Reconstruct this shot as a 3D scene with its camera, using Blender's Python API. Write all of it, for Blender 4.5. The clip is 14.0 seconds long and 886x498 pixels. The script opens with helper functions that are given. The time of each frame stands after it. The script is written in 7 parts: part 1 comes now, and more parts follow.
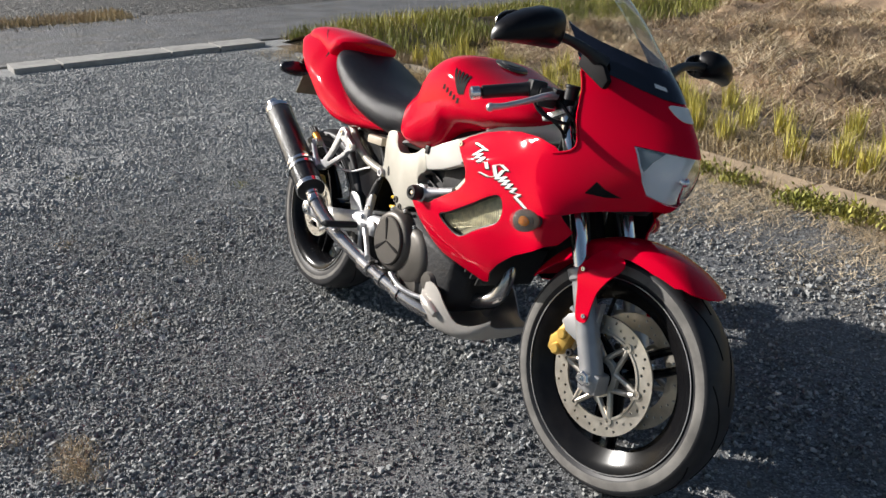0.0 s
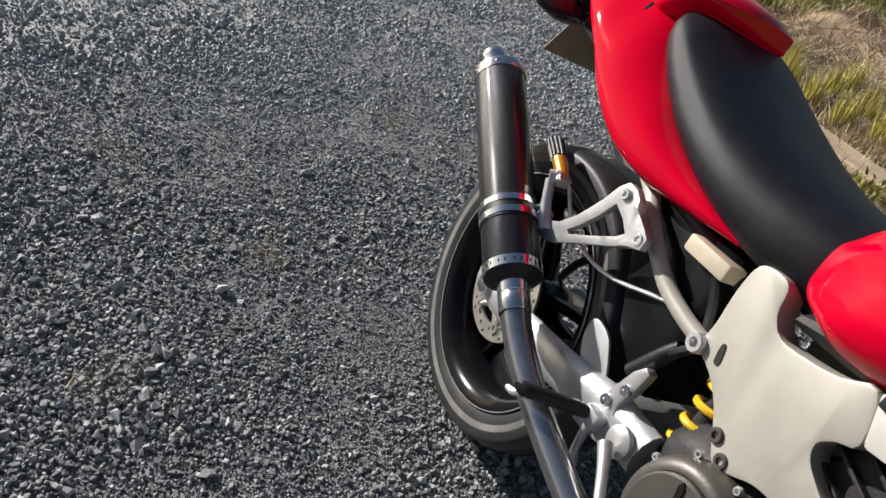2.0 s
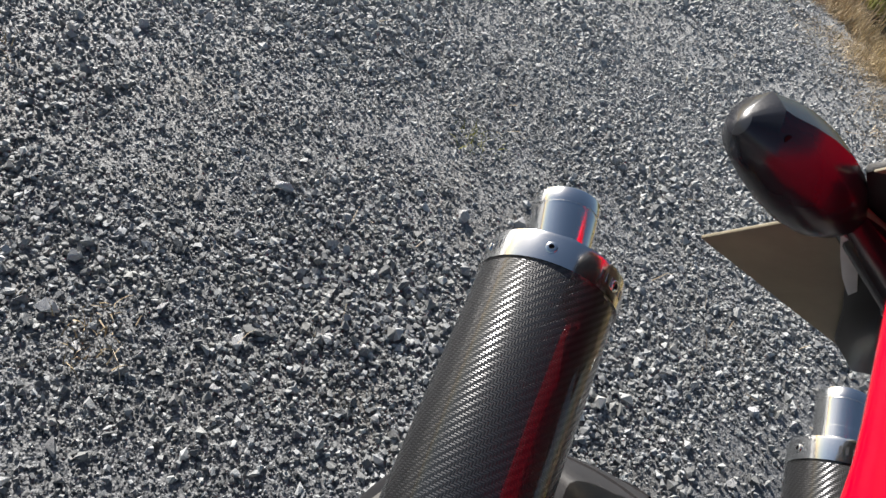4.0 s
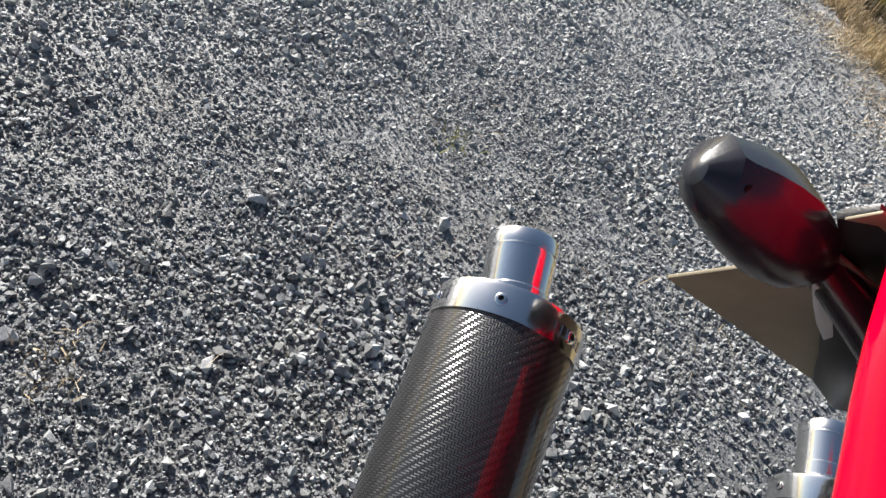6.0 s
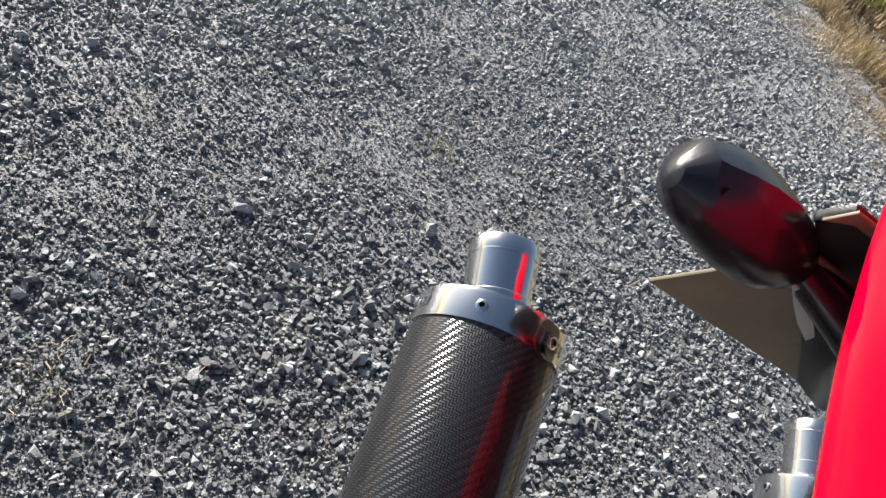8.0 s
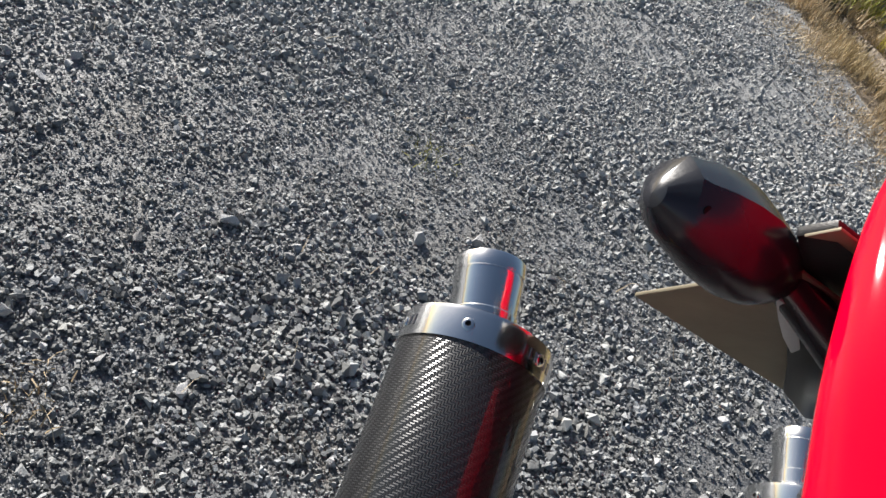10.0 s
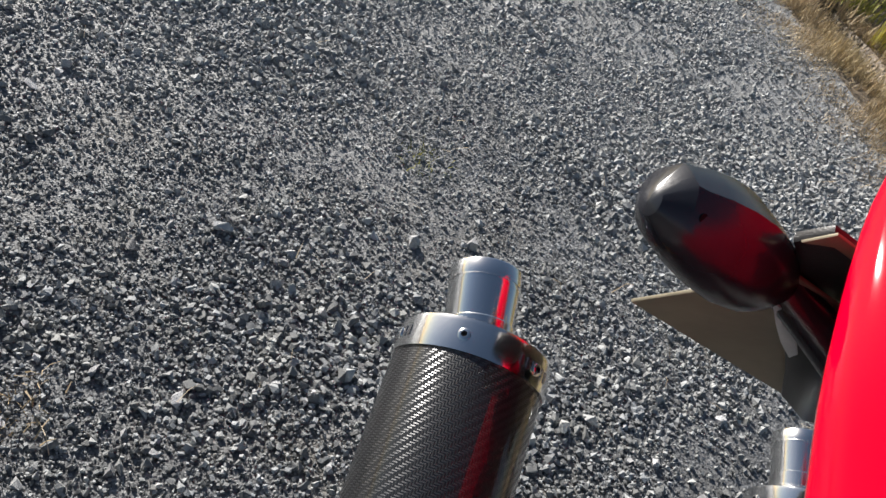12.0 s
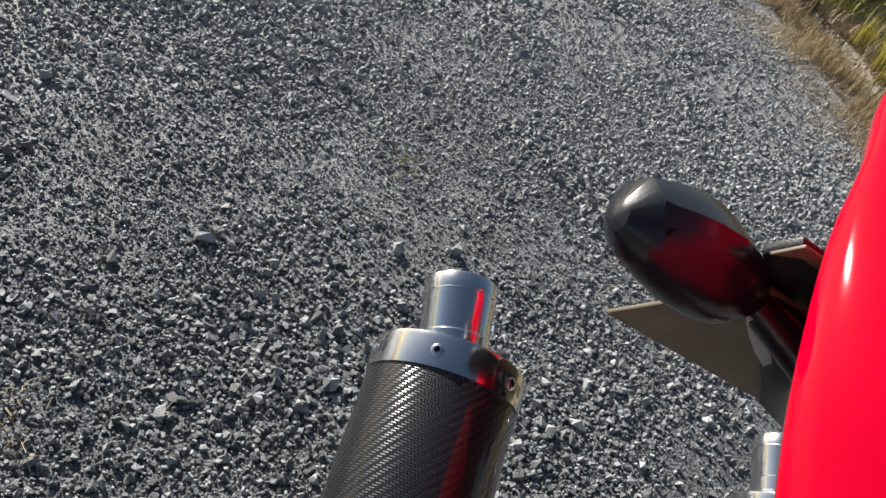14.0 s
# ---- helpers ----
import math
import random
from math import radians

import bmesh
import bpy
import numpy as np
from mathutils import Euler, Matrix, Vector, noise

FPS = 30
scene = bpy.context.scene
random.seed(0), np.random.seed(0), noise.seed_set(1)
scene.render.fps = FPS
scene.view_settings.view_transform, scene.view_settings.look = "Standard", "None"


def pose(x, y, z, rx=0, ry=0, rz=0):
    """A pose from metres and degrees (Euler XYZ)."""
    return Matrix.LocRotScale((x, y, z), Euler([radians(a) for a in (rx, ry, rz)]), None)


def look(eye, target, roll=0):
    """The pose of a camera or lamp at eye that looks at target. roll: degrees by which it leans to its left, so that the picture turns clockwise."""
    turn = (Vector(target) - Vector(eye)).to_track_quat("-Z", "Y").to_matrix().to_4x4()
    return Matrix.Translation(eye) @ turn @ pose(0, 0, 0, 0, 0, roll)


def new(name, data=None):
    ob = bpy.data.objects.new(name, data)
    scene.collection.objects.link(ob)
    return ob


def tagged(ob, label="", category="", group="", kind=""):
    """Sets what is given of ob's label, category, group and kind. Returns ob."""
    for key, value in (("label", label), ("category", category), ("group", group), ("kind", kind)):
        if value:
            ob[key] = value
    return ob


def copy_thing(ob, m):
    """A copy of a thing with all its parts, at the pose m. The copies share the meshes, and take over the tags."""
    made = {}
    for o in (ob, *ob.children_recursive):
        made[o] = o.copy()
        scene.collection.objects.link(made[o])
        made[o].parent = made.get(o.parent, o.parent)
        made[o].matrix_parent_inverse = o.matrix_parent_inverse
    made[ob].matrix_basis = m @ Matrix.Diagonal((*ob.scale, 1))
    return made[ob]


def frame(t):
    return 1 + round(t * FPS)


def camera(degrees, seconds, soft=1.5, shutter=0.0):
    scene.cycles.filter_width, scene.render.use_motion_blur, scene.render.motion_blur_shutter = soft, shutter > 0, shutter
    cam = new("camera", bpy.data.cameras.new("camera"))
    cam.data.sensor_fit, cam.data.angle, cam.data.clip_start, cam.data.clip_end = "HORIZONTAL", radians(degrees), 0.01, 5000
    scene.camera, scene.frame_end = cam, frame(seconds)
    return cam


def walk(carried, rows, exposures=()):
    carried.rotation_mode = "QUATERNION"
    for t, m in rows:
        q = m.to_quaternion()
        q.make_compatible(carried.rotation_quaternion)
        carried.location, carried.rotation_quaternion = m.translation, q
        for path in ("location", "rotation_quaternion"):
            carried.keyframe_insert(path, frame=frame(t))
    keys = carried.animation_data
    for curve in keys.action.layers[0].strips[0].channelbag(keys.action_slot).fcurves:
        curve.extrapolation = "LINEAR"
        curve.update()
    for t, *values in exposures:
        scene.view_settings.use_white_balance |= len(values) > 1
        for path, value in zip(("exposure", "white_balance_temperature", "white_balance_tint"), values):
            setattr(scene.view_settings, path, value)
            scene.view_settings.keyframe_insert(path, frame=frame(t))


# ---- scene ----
import itertools

cam = camera(58.4, 14.0, 1.5)
PATH = [
    (0, (2.5894, -1.2438, 1.3503), (0.9963, -0.1440, 0.5376), -1.3),
    (0.4, (2.3401, -1.1219, 1.2905), (0.7598, -0.0334, 0.4389), 0.4),
    (0.5, (2.2703, -1.1013, 1.2852), (0.6963, -0.0106, 0.4232), 1.1),
    (1, (1.8533, -0.9998, 1.2254), (0.2620, 0.0160, 0.3055), 4.9),
    (1.5, (1.4144, -0.9019, 1.1802), (-0.1929, 0.0202, 0.1922), 10.1),
    (2, (1.0578, -0.7235, 1.1456), (-0.5526, 0.0987, 0.0798), 16.2),
    (2.3, (0.8335, -0.6452, 1.1057), (-0.7747, 0.1214, -0.0074), 20.1),
    (2.5, (0.6814, -0.6043, 1.0973), (-0.9251, 0.1298, -0.0389), 22.4),
    (2.7, (0.5446, -0.5420, 1.0867), (-1.0622, 0.1574, -0.0704), 24.7),
    (3, (0.3837, -0.4288, 1.0574), (-1.2055, 0.2290, -0.1470), 27.8),
    (3.5, (0.2203, -0.2989, 1.0248), (-1.3484, 0.2827, -0.2447), 31.2),
    (4, (0.1013, -0.2352, 0.9922), (-1.4486, 0.3037, -0.3192), 33.0),
    (4.2, (0.0748, -0.2221, 0.9922), (-1.4665, 0.3054, -0.3339), 33.3),
    (6.5, (0.0440, -0.2049, 1.0091), (-1.4885, 0.3533, -0.3150), 32.1),
    (7, (0.0460, -0.2038, 1.0091), (-1.4917, 0.3563, -0.3066), 32.0),
    (7.5, (0.0419, -0.2070, 1.0122), (-1.4991, 0.3583, -0.2992), 31.8),
    (8, (0.0417, -0.1997, 1.0091), (-1.5004, 0.3719, -0.2971), 31.6),
    (8.5, (0.0375, -0.1998, 1.0153), (-1.5058, 0.3791, -0.2867), 31.4),
    (9, (0.0386, -0.1987, 1.0153), (-1.5060, 0.3875, -0.2804), 31.4),
    (11.5, (0.0281, -0.2021, 1.0174), (-1.5220, 0.3988, -0.2656), 30.6),
    (12, (0.0281, -0.2000, 1.0174), (-1.5211, 0.4051, -0.2636), 30.5),
    (12.5, (0.0270, -0.1989, 1.0195), (-1.5212, 0.4103, -0.2615), 30.3),
    (13, (0.0249, -0.1958, 1.0206), (-1.5235, 0.4187, -0.2572), 30.2),
    (13.5, (0.0259, -0.1937, 1.0227), (-1.5237, 0.4281, -0.2510), 30.0),
    (14, (0.0216, -0.1917, 1.0258), (-1.5312, 0.4374, -0.2405), 30.0),
]
EXPOSURES = [(0, 0.3), (2, 0.18), (3, 0.22), (3.5, 0.38), (4, 0.58), (5.2, 0.84), (6.5, 0.83), (9, 0.64), (11.5, 0.42), (14, 0.26)]
walk(cam, [(t, look(eye, target, roll)) for t, eye, target, roll in PATH], EXPOSURES)

# ---- light ----
SUN_AZ, SUN_EL = radians(31), radians(24.5)      # the way in which shadows fall, and the sun's height
world = bpy.data.worlds.new("sky")
scene.world = world
world.use_nodes = True
sky = world.node_tree.nodes.new("ShaderNodeTexSky")
sky.sky_type, sky.sun_disc = "NISHITA", False
sky.sun_elevation, sky.sun_rotation = SUN_EL, math.atan2(-math.cos(SUN_AZ), -math.sin(SUN_AZ))
background = world.node_tree.nodes["Background"]
background.inputs["Strength"].default_value = 0.056
world.node_tree.links.new(sky.outputs["Color"], background.inputs["Color"])
sun = new("sun", bpy.data.lights.new("sun", "SUN"))
sun.data.energy, sun.data.angle, sun.data.color = 5.9, radians(0.55), (1.0, 0.955, 0.90)
sun.matrix_basis = look((0, 0, 5), (math.cos(SUN_AZ) * math.cos(SUN_EL), math.sin(SUN_AZ) * math.cos(SUN_EL), 5 - math.sin(SUN_EL)))
scene.view_settings.exposure = 0.0

# ---- materials ----


def material(name, colour, rough=0.5, metal=0.0, vary=0.15, scale=30.0, bump=0.0, bump_scale=200.0, coat=0.0, spec=0.5, other=None, island=0.0,
             stain=None, stain_amount=0.0, stain_scale=6.0, rough_vary=0.1, ior=1.45, objectwise=0.0, coat_ior=1.5, skew=1.0):
    m = bpy.data.materials.new(name)
    m.use_nodes = True
    nt = m.node_tree
    n, k = nt.nodes, nt.links.new
    b = n["Principled BSDF"]
    tc = n.new("ShaderNodeTexCoord")
    big = n.new("ShaderNodeTexNoise")
    big.inputs["Scale"].default_value, big.inputs["Detail"].default_value = scale, 5
    k(tc.outputs["Object"], big.inputs["Vector"])
    ramp = n.new("ShaderNodeMapRange")
    ramp.inputs["From Min"].default_value, ramp.inputs["From Max"].default_value = 0.3, 0.7
    k(big.outputs["Fac"], ramp.inputs["Value"])
    mix = n.new("ShaderNodeMix")
    mix.data_type = "RGBA"
    mix.inputs["A"].default_value = (*[c * (1 - vary) for c in colour], 1)
    mix.inputs["B"].default_value = (*(other or [min(1, c * (1 + vary)) for c in colour]), 1)
    k(ramp.outputs["Result"], mix.inputs["Factor"])
    out = mix.outputs["Result"]
    if island or objectwise:
        if island:
            src = n.new("ShaderNodeNewGeometry").outputs["Random Per Island"]
        else:
            src = n.new("ShaderNodeObjectInfo").outputs["Random"]
        mr = n.new("ShaderNodeMapRange")
        amount = island or objectwise
        mr.inputs["To Min"].default_value, mr.inputs["To Max"].default_value = 1 - amount, 1 + amount * skew
        if skew > 1:
            pw = n.new("ShaderNodeMath")
            pw.operation = "POWER"
            pw.inputs[1].default_value = 1.2 * skew
            k(src, pw.inputs[0])
            src = pw.outputs[0]
        k(src, mr.inputs["Value"])
        hv = n.new("ShaderNodeHueSaturation")
        k(mr.outputs["Result"], hv.inputs["Value"])
        k(out, hv.inputs["Color"])
        out = hv.outputs["Color"]
    if stain:
        sn = n.new("ShaderNodeTexNoise")
        sn.inputs["Scale"].default_value, sn.inputs["Detail"].default_value = stain_scale, 8
        sn.inputs["Roughness"].default_value = 0.7
        k(tc.outputs["Object"], sn.inputs["Vector"])
        sr = n.new("ShaderNodeMapRange")
        sr.inputs["From Min"].default_value, sr.inputs["From Max"].default_value = 0.5, 0.72
        sr.inputs["To Max"].default_value = stain_amount
        k(sn.outputs["Fac"], sr.inputs["Value"])
        sm = n.new("ShaderNodeMix")
        sm.data_type = "RGBA"
        k(sr.outputs["Result"], sm.inputs["Factor"])
        k(out, sm.inputs["A"])
        sm.inputs["B"].default_value = (*stain, 1)
        out = sm.outputs["Result"]
    k(out, b.inputs["Base Color"])
    rr = n.new("ShaderNodeMapRange")
    rr.inputs["To Min"].default_value, rr.inputs["To Max"].default_value = max(0.02, rough * (1 - rough_vary)), min(1, rough * (1 + rough_vary))
    k(big.outputs["Fac"], rr.inputs["Value"])
    k(rr.outputs["Result"], b.inputs["Roughness"])
    b.inputs["Metallic"].default_value = metal
    b.inputs["IOR"].default_value = ior
    b.inputs["Specular IOR Level"].default_value = spec
    b.inputs["Coat Weight"].default_value, b.inputs["Coat Roughness"].default_value, b.inputs["Coat IOR"].default_value = coat, 0.05, coat_ior
    if bump:
        bn = n.new("ShaderNodeTexNoise")
        bn.inputs["Scale"].default_value, bn.inputs["Detail"].default_value = bump_scale, 4
        k(tc.outputs["Object"], bn.inputs["Vector"])
        bp = n.new("ShaderNodeBump")
        bp.inputs["Strength"].default_value, bp.inputs["Distance"].default_value = bump, 0.004
        k(bn.outputs["Fac"], bp.inputs["Height"])
        k(bp.outputs["Normal"], b.inputs["Normal"])
    return m


def carbon_material():
    """Twill-woven carbon fibre under clear lacquer; the weave follows the mesh's UV map, which is in metres."""
    m = bpy.data.materials.new("carbon_fibre")
    m.use_nodes = True
    nt = m.node_tree
    n, k = nt.nodes, nt.links.new
    b = n["Principled BSDF"]
    uv = n.new("ShaderNodeUVMap")
    sep = n.new("ShaderNodeSeparateXYZ")
    sc = n.new("ShaderNodeVectorMath")
    sc.operation = "SCALE"
    sc.inputs["Scale"].default_value = 1 / 0.0016
    k(uv.outputs["UV"], sc.inputs[0])
    k(sc.outputs["Vector"], sep.inputs["Vector"])

    def op(kind, a, c=None):
        q = n.new("ShaderNodeMath")
        q.operation = kind
        for i, v in enumerate((a, c)):
            if v is None:
                continue
            if isinstance(v, (int, float)):
                q.inputs[i].default_value = v
            else:
                k(v, q.inputs[i])
        return q.outputs[0]
    u, v = sep.outputs["X"], sep.outputs["Y"]
    cell = op("SUBTRACT", op("FLOOR", u), op("FLOOR", v))
    warp = op("LESS_THAN", op("FLOORED_MODULO", cell, 4.0), 1.5)
    pu = op("ABSOLUTE", op("SUBTRACT", op("FRACT", u), 0.5))
    pv = op("ABSOLUTE", op("SUBTRACT", op("FRACT", v), 0.5))
    # a tow bows along its length: over two cells
    prof = n.new("ShaderNodeMix")
    k(warp, prof.inputs["Factor"])
    k(pu, prof.inputs["A"])
    k(pv, prof.inputs["B"])
    height = op("SUBTRACT", 0.5, prof.outputs["Result"])
    tone = n.new("ShaderNodeMix")
    tone.data_type = "RGBA"
    k(warp, tone.inputs["Factor"])
    tone.inputs["A"].default_value = (0.013, 0.013, 0.014, 1)
    tone.inputs["B"].default_value = (0.034, 0.034, 0.036, 1)
    k(tone.outputs["Result"], b.inputs["Base Color"])
    rg = n.new("ShaderNodeMix")
    k(warp, rg.inputs["Factor"])
    rg.inputs["A"].default_value, rg.inputs["B"].default_value = 0.42, 0.3
    k(rg.outputs["Result"], b.inputs["Roughness"])
    b.inputs["Metallic"].default_value = 0.35
    b.inputs["Coat Weight"].default_value, b.inputs["Coat Roughness"].default_value = 0.9, 0.07
    bp = n.new("ShaderNodeBump")
    bp.inputs["Strength"].default_value, bp.inputs["Distance"].default_value = 0.5, 0.0008
    k(height, bp.inputs["Height"])
    k(bp.outputs["Normal"], b.inputs["Normal"])
    return m


def glass_material(name, tint, rough=0.02, clear=1.0, ior=1.15):
    m = bpy.data.materials.new(name)
    m.use_nodes = True
    nt = m.node_tree
    n, k = nt.nodes, nt.links.new
    b = n["Principled BSDF"]
    no = n.new("ShaderNodeTexNoise")
    no.inputs["Scale"].default_value = 18
    mr = n.new("ShaderNodeMapRange")
    mr.inputs["To Min"].default_value, mr.inputs["To Max"].default_value = rough, rough + 0.06
    k(no.outputs["Fac"], mr.inputs["Value"])
    k(mr.outputs["Result"], b.inputs["Roughness"])
    b.inputs["Base Color"].default_value = (*tint, 1)
    b.inputs["Transmission Weight"].default_value = clear
    b.inputs["IOR"].default_value = ior
    b.inputs["Specular IOR Level"].default_value = 0.9
    return m


RED = material("red_paint", (0.65, 0.0004, 0.023), rough=0.5, vary=0.04, coat=0.9, coat_ior=1.27, spec=0.0, scale=4, stain=(0.52, 0.003, 0.016), stain_amount=0.12, bump=0.02, bump_scale=60)
SEAT = material("seat_vinyl", (0.012, 0.013, 0.018), rough=0.38, vary=0.2, bump=0.3, bump_scale=900, spec=0.34, stain=(0.045, 0.043, 0.042), stain_amount=0.35)
BLACK = material("black_plastic", (0.014, 0.014, 0.016), rough=0.42, vary=0.25, bump=0.12, bump_scale=700, stain=(0.05, 0.047, 0.044), stain_amount=0.2)
GLOSS = material("black_gloss", (0.012, 0.012, 0.014), rough=0.22, vary=0.2, coat=0.6, stain=(0.05, 0.045, 0.04), stain_amount=0.15, stain_scale=9)
BAND = material("tinted_band", (0.006, 0.008, 0.016), rough=0.12, vary=0.2, coat=0.9)
DARK = material("dark_engine", (0.016, 0.016, 0.018), rough=0.6, vary=0.4, scale=14, bump=0.3, bump_scale=90, stain=(0.06, 0.05, 0.04), stain_amount=0.35)
FRAME = material("cream_aluminium", (0.47, 0.445, 0.385), rough=0.45, metal=0.25, vary=0.06, scale=10, stain=(0.30, 0.27, 0.22), stain_amount=0.3, bump=0.015, bump_scale=300)
ALLOY = material("cast_alloy", (0.62, 0.62, 0.63), rough=0.38, metal=0.65, vary=0.1, bump=0.12, bump_scale=260, stain=(0.35, 0.33, 0.30), stain_amount=0.3)
CASE = material("bronze_case", (0.105, 0.096, 0.086), rough=0.45, metal=0.45, vary=0.12, scale=12, bump=0.1, bump_scale=300, stain=(0.10, 0.09, 0.08), stain_amount=0.4)
STEEL = material("polished_steel", (0.88, 0.88, 0.88), rough=0.15, metal=1.0, vary=0.05, scale=20, stain=(0.6, 0.52, 0.42), stain_amount=0.2)
PIPE = material("heat_steel", (0.74, 0.72, 0.71), rough=0.22, metal=0.95, vary=0.2, scale=8, other=(0.48, 0.47, 0.48), stain=(0.24, 0.17, 0.11), stain_amount=0.6)
BELLY = material("satin_silver", (0.50, 0.475, 0.445), rough=0.45, metal=0.35, vary=0.08, scale=12, stain=(0.28, 0.24, 0.2), stain_amount=0.35, bump=0.05)
FORK = material("grey_fork", (0.42, 0.42, 0.43), rough=0.4, metal=0.55, vary=0.07, stain=(0.25, 0.24, 0.22), stain_amount=0.25)
TYRE = material("tyre_rubber", (0.028, 0.028, 0.031), rough=0.46, vary=0.25, scale=18, bump=0.04, bump_scale=400, spec=0.34, stain=(0.075, 0.072, 0.07), stain_amount=0.3, stain_scale=7)
RIM = material("rim_black", (0.006, 0.006, 0.007), rough=0.2, vary=0.2, spec=0.2, stain=(0.03, 0.027, 0.024), stain_amount=0.25, stain_scale=9)
SIDEWALL = material("dusty_sidewall", (0.175, 0.167, 0.155), rough=0.75, vary=0.35, scale=14, stain=(0.07, 0.065, 0.06), stain_amount=0.6, stain_scale=9)
DISC = material("brake_disc", (0.64, 0.60, 0.53), rough=0.36, metal=0.85, vary=0.12, scale=40, stain=(0.32, 0.25, 0.18), stain_amount=0.4, bump=0.04, bump_scale=500)
GOLD = material("gold_caliper", (0.75, 0.48, 0.12), rough=0.35, metal=0.6, vary=0.12, bump=0.05)
PEGGOLD = material("gold_anodised", (0.80, 0.42, 0.06), rough=0.3, metal=0.7, vary=0.1)
YELLOW = material("yellow_spring", (0.75, 0.47, 0.02), rough=0.4, vary=0.15)
MESHWIRE = material("radiator_fins", (0.62, 0.58, 0.40), rough=0.5, metal=0.3, vary=0.25, scale=60)
CARBON = carbon_material()
SCREEN = glass_material("clear_screen", (0.93, 0.95, 0.93))
LENS = glass_material("lamp_lens", (0.95, 0.97, 1.0), rough=0.02, ior=1.4)
SMOKE = glass_material("smoked_lens", (0.84, 0.78, 0.74), rough=0.04, clear=0.95, ior=1.3)
AMBER = material("amber_bulb", (0.9, 0.32, 0.02), rough=0.25, vary=0.1)
REFLECT = material("lamp_reflector", (0.85, 0.86, 0.88), rough=0.1, metal=1.0, vary=0.04)
BOWL = material("lamp_bowl", (0.84, 0.90, 0.98), rough=0.35, metal=0.5, vary=0.06, scale=40)
# the frame spar's colour, paler than the frame plate's
SPARPALE = material("pale_aluminium", (0.60, 0.58, 0.54), rough=0.4, metal=0.2, vary=0.05, scale=10, stain=(0.40, 0.37, 0.32), stain_amount=0.25, bump=0.01)
LAMPDARK = material("lamp_housing", (0.13, 0.17, 0.20), rough=0.3, vary=0.15, scale=20)
# the sky's reflection on the spar's top, put into its base colour
SPAR_SKY = material("sky_lit_spar", (0.74, 0.76, 0.80), rough=0.28, metal=0.35, vary=0.06, scale=12, stain=(0.5, 0.5, 0.5), stain_amount=0.2)
HUGGER = material("hugger_black", (0.007, 0.007, 0.009), rough=0.3, vary=0.2, spec=0.25, stain=(0.02, 0.019, 0.018), stain_amount=0.3)
WHITE = material("white_decal", (0.80, 0.80, 0.78), rough=0.35, vary=0.04)
INK = material("black_decal", (0.010, 0.009, 0.010), rough=0.7, vary=0.2, spec=0.12)
PLATE = material("plate_back", (0.26, 0.225, 0.16), rough=0.55, metal=0.3, vary=0.15, scale=25, stain=(0.18, 0.15, 0.11), stain_amount=0.5, bump=0.05)
TAILLIGHT = material("red_lens", (0.5, 0.01, 0.01), rough=0.15, vary=0.1, coat=0.6)

# ---- tools ----


def thicken(bm, depth, centre):
    """Gives an open sheet depth: its outer face stays, the inner one lies depth nearer to centre."""
    bm.normal_update()
    facing = sum(f.normal.dot(f.calc_center_median() - centre) * f.calc_area() for f in bm.faces)
    if facing < 0:
        bmesh.ops.reverse_faces(bm, faces=bm.faces)
        bm.normal_update()
    old = list(bm.faces)
    rim = [e for e in bm.edges if len(e.link_faces) == 1]
    twin = {v: bm.verts.new(v.co - v.normal * depth) for v in list(bm.verts)}
    for e in rim:
        l = e.link_loops[0]
        p, q = l.vert, l.link_loop_next.vert
        bm.faces.new((q, p, twin[p], twin[q]))
    for f in old:
        bm.faces.new([twin[v] for v in reversed(f.verts)])


def part(name, bm, mat, parent, label="", smooth=True, sharp=38, solid=0.0, bevel=0.0, xf=None, centre=(0.75, 0, 0.55)):
    """Links a bmesh as one mesh object under a thing or a part."""
    if solid:
        bmesh.ops.recalc_face_normals(bm, faces=bm.faces)
        thicken(bm, solid, Vector(centre))
    else:
        bmesh.ops.recalc_face_normals(bm, faces=bm.faces)
    if bevel:
        bm.normal_update()
        edges = [e for e in bm.edges if len(e.link_faces) == 2 and e.calc_face_angle(0) > radians(35)]
        bmesh.ops.bevel(bm, geom=edges, offset=bevel, segments=2, profile=0.6, affect="EDGES", clamp_overlap=True)
    if xf is not None:
        bmesh.ops.transform(bm, matrix=xf, verts=bm.verts)
    me = bpy.data.meshes.new(name)
    bm.to_mesh(me)
    bm.free()
    for m in (mat if isinstance(mat, (list, tuple)) else [mat]):
        me.materials.append(m)
    if smooth:
        me.polygons.foreach_set("use_smooth", [True] * len(me.polygons))
        me.set_sharp_from_angle(angle=radians(sharp))
    ob = new(name, me)
    ob.parent = parent
    return tagged(ob, label=label) if label else ob


def spline(points, n, closed=False):
    """A smooth line of n points a stretch through the points given."""
    p = [Vector(q) for q in points]
    out, m = [], len(p)
    for i in range(m if closed else m - 1):
        if closed:
            a, b, c, d = p[(i - 1) % m], p[i], p[(i + 1) % m], p[(i + 2) % m]
        else:
            a, b, c, d = p[max(i - 1, 0)], p[i], p[i + 1], p[min(i + 2, m - 1)]
        for j in range(n):
            t = j / n
            out.append(0.5 * (2 * b + (c - a) * t + (2 * a - 5 * b + 4 * c - d) * t * t + (3 * b - a - 3 * c + d) * t ** 3))
    if not closed:
        out.append(p[-1])
    return out


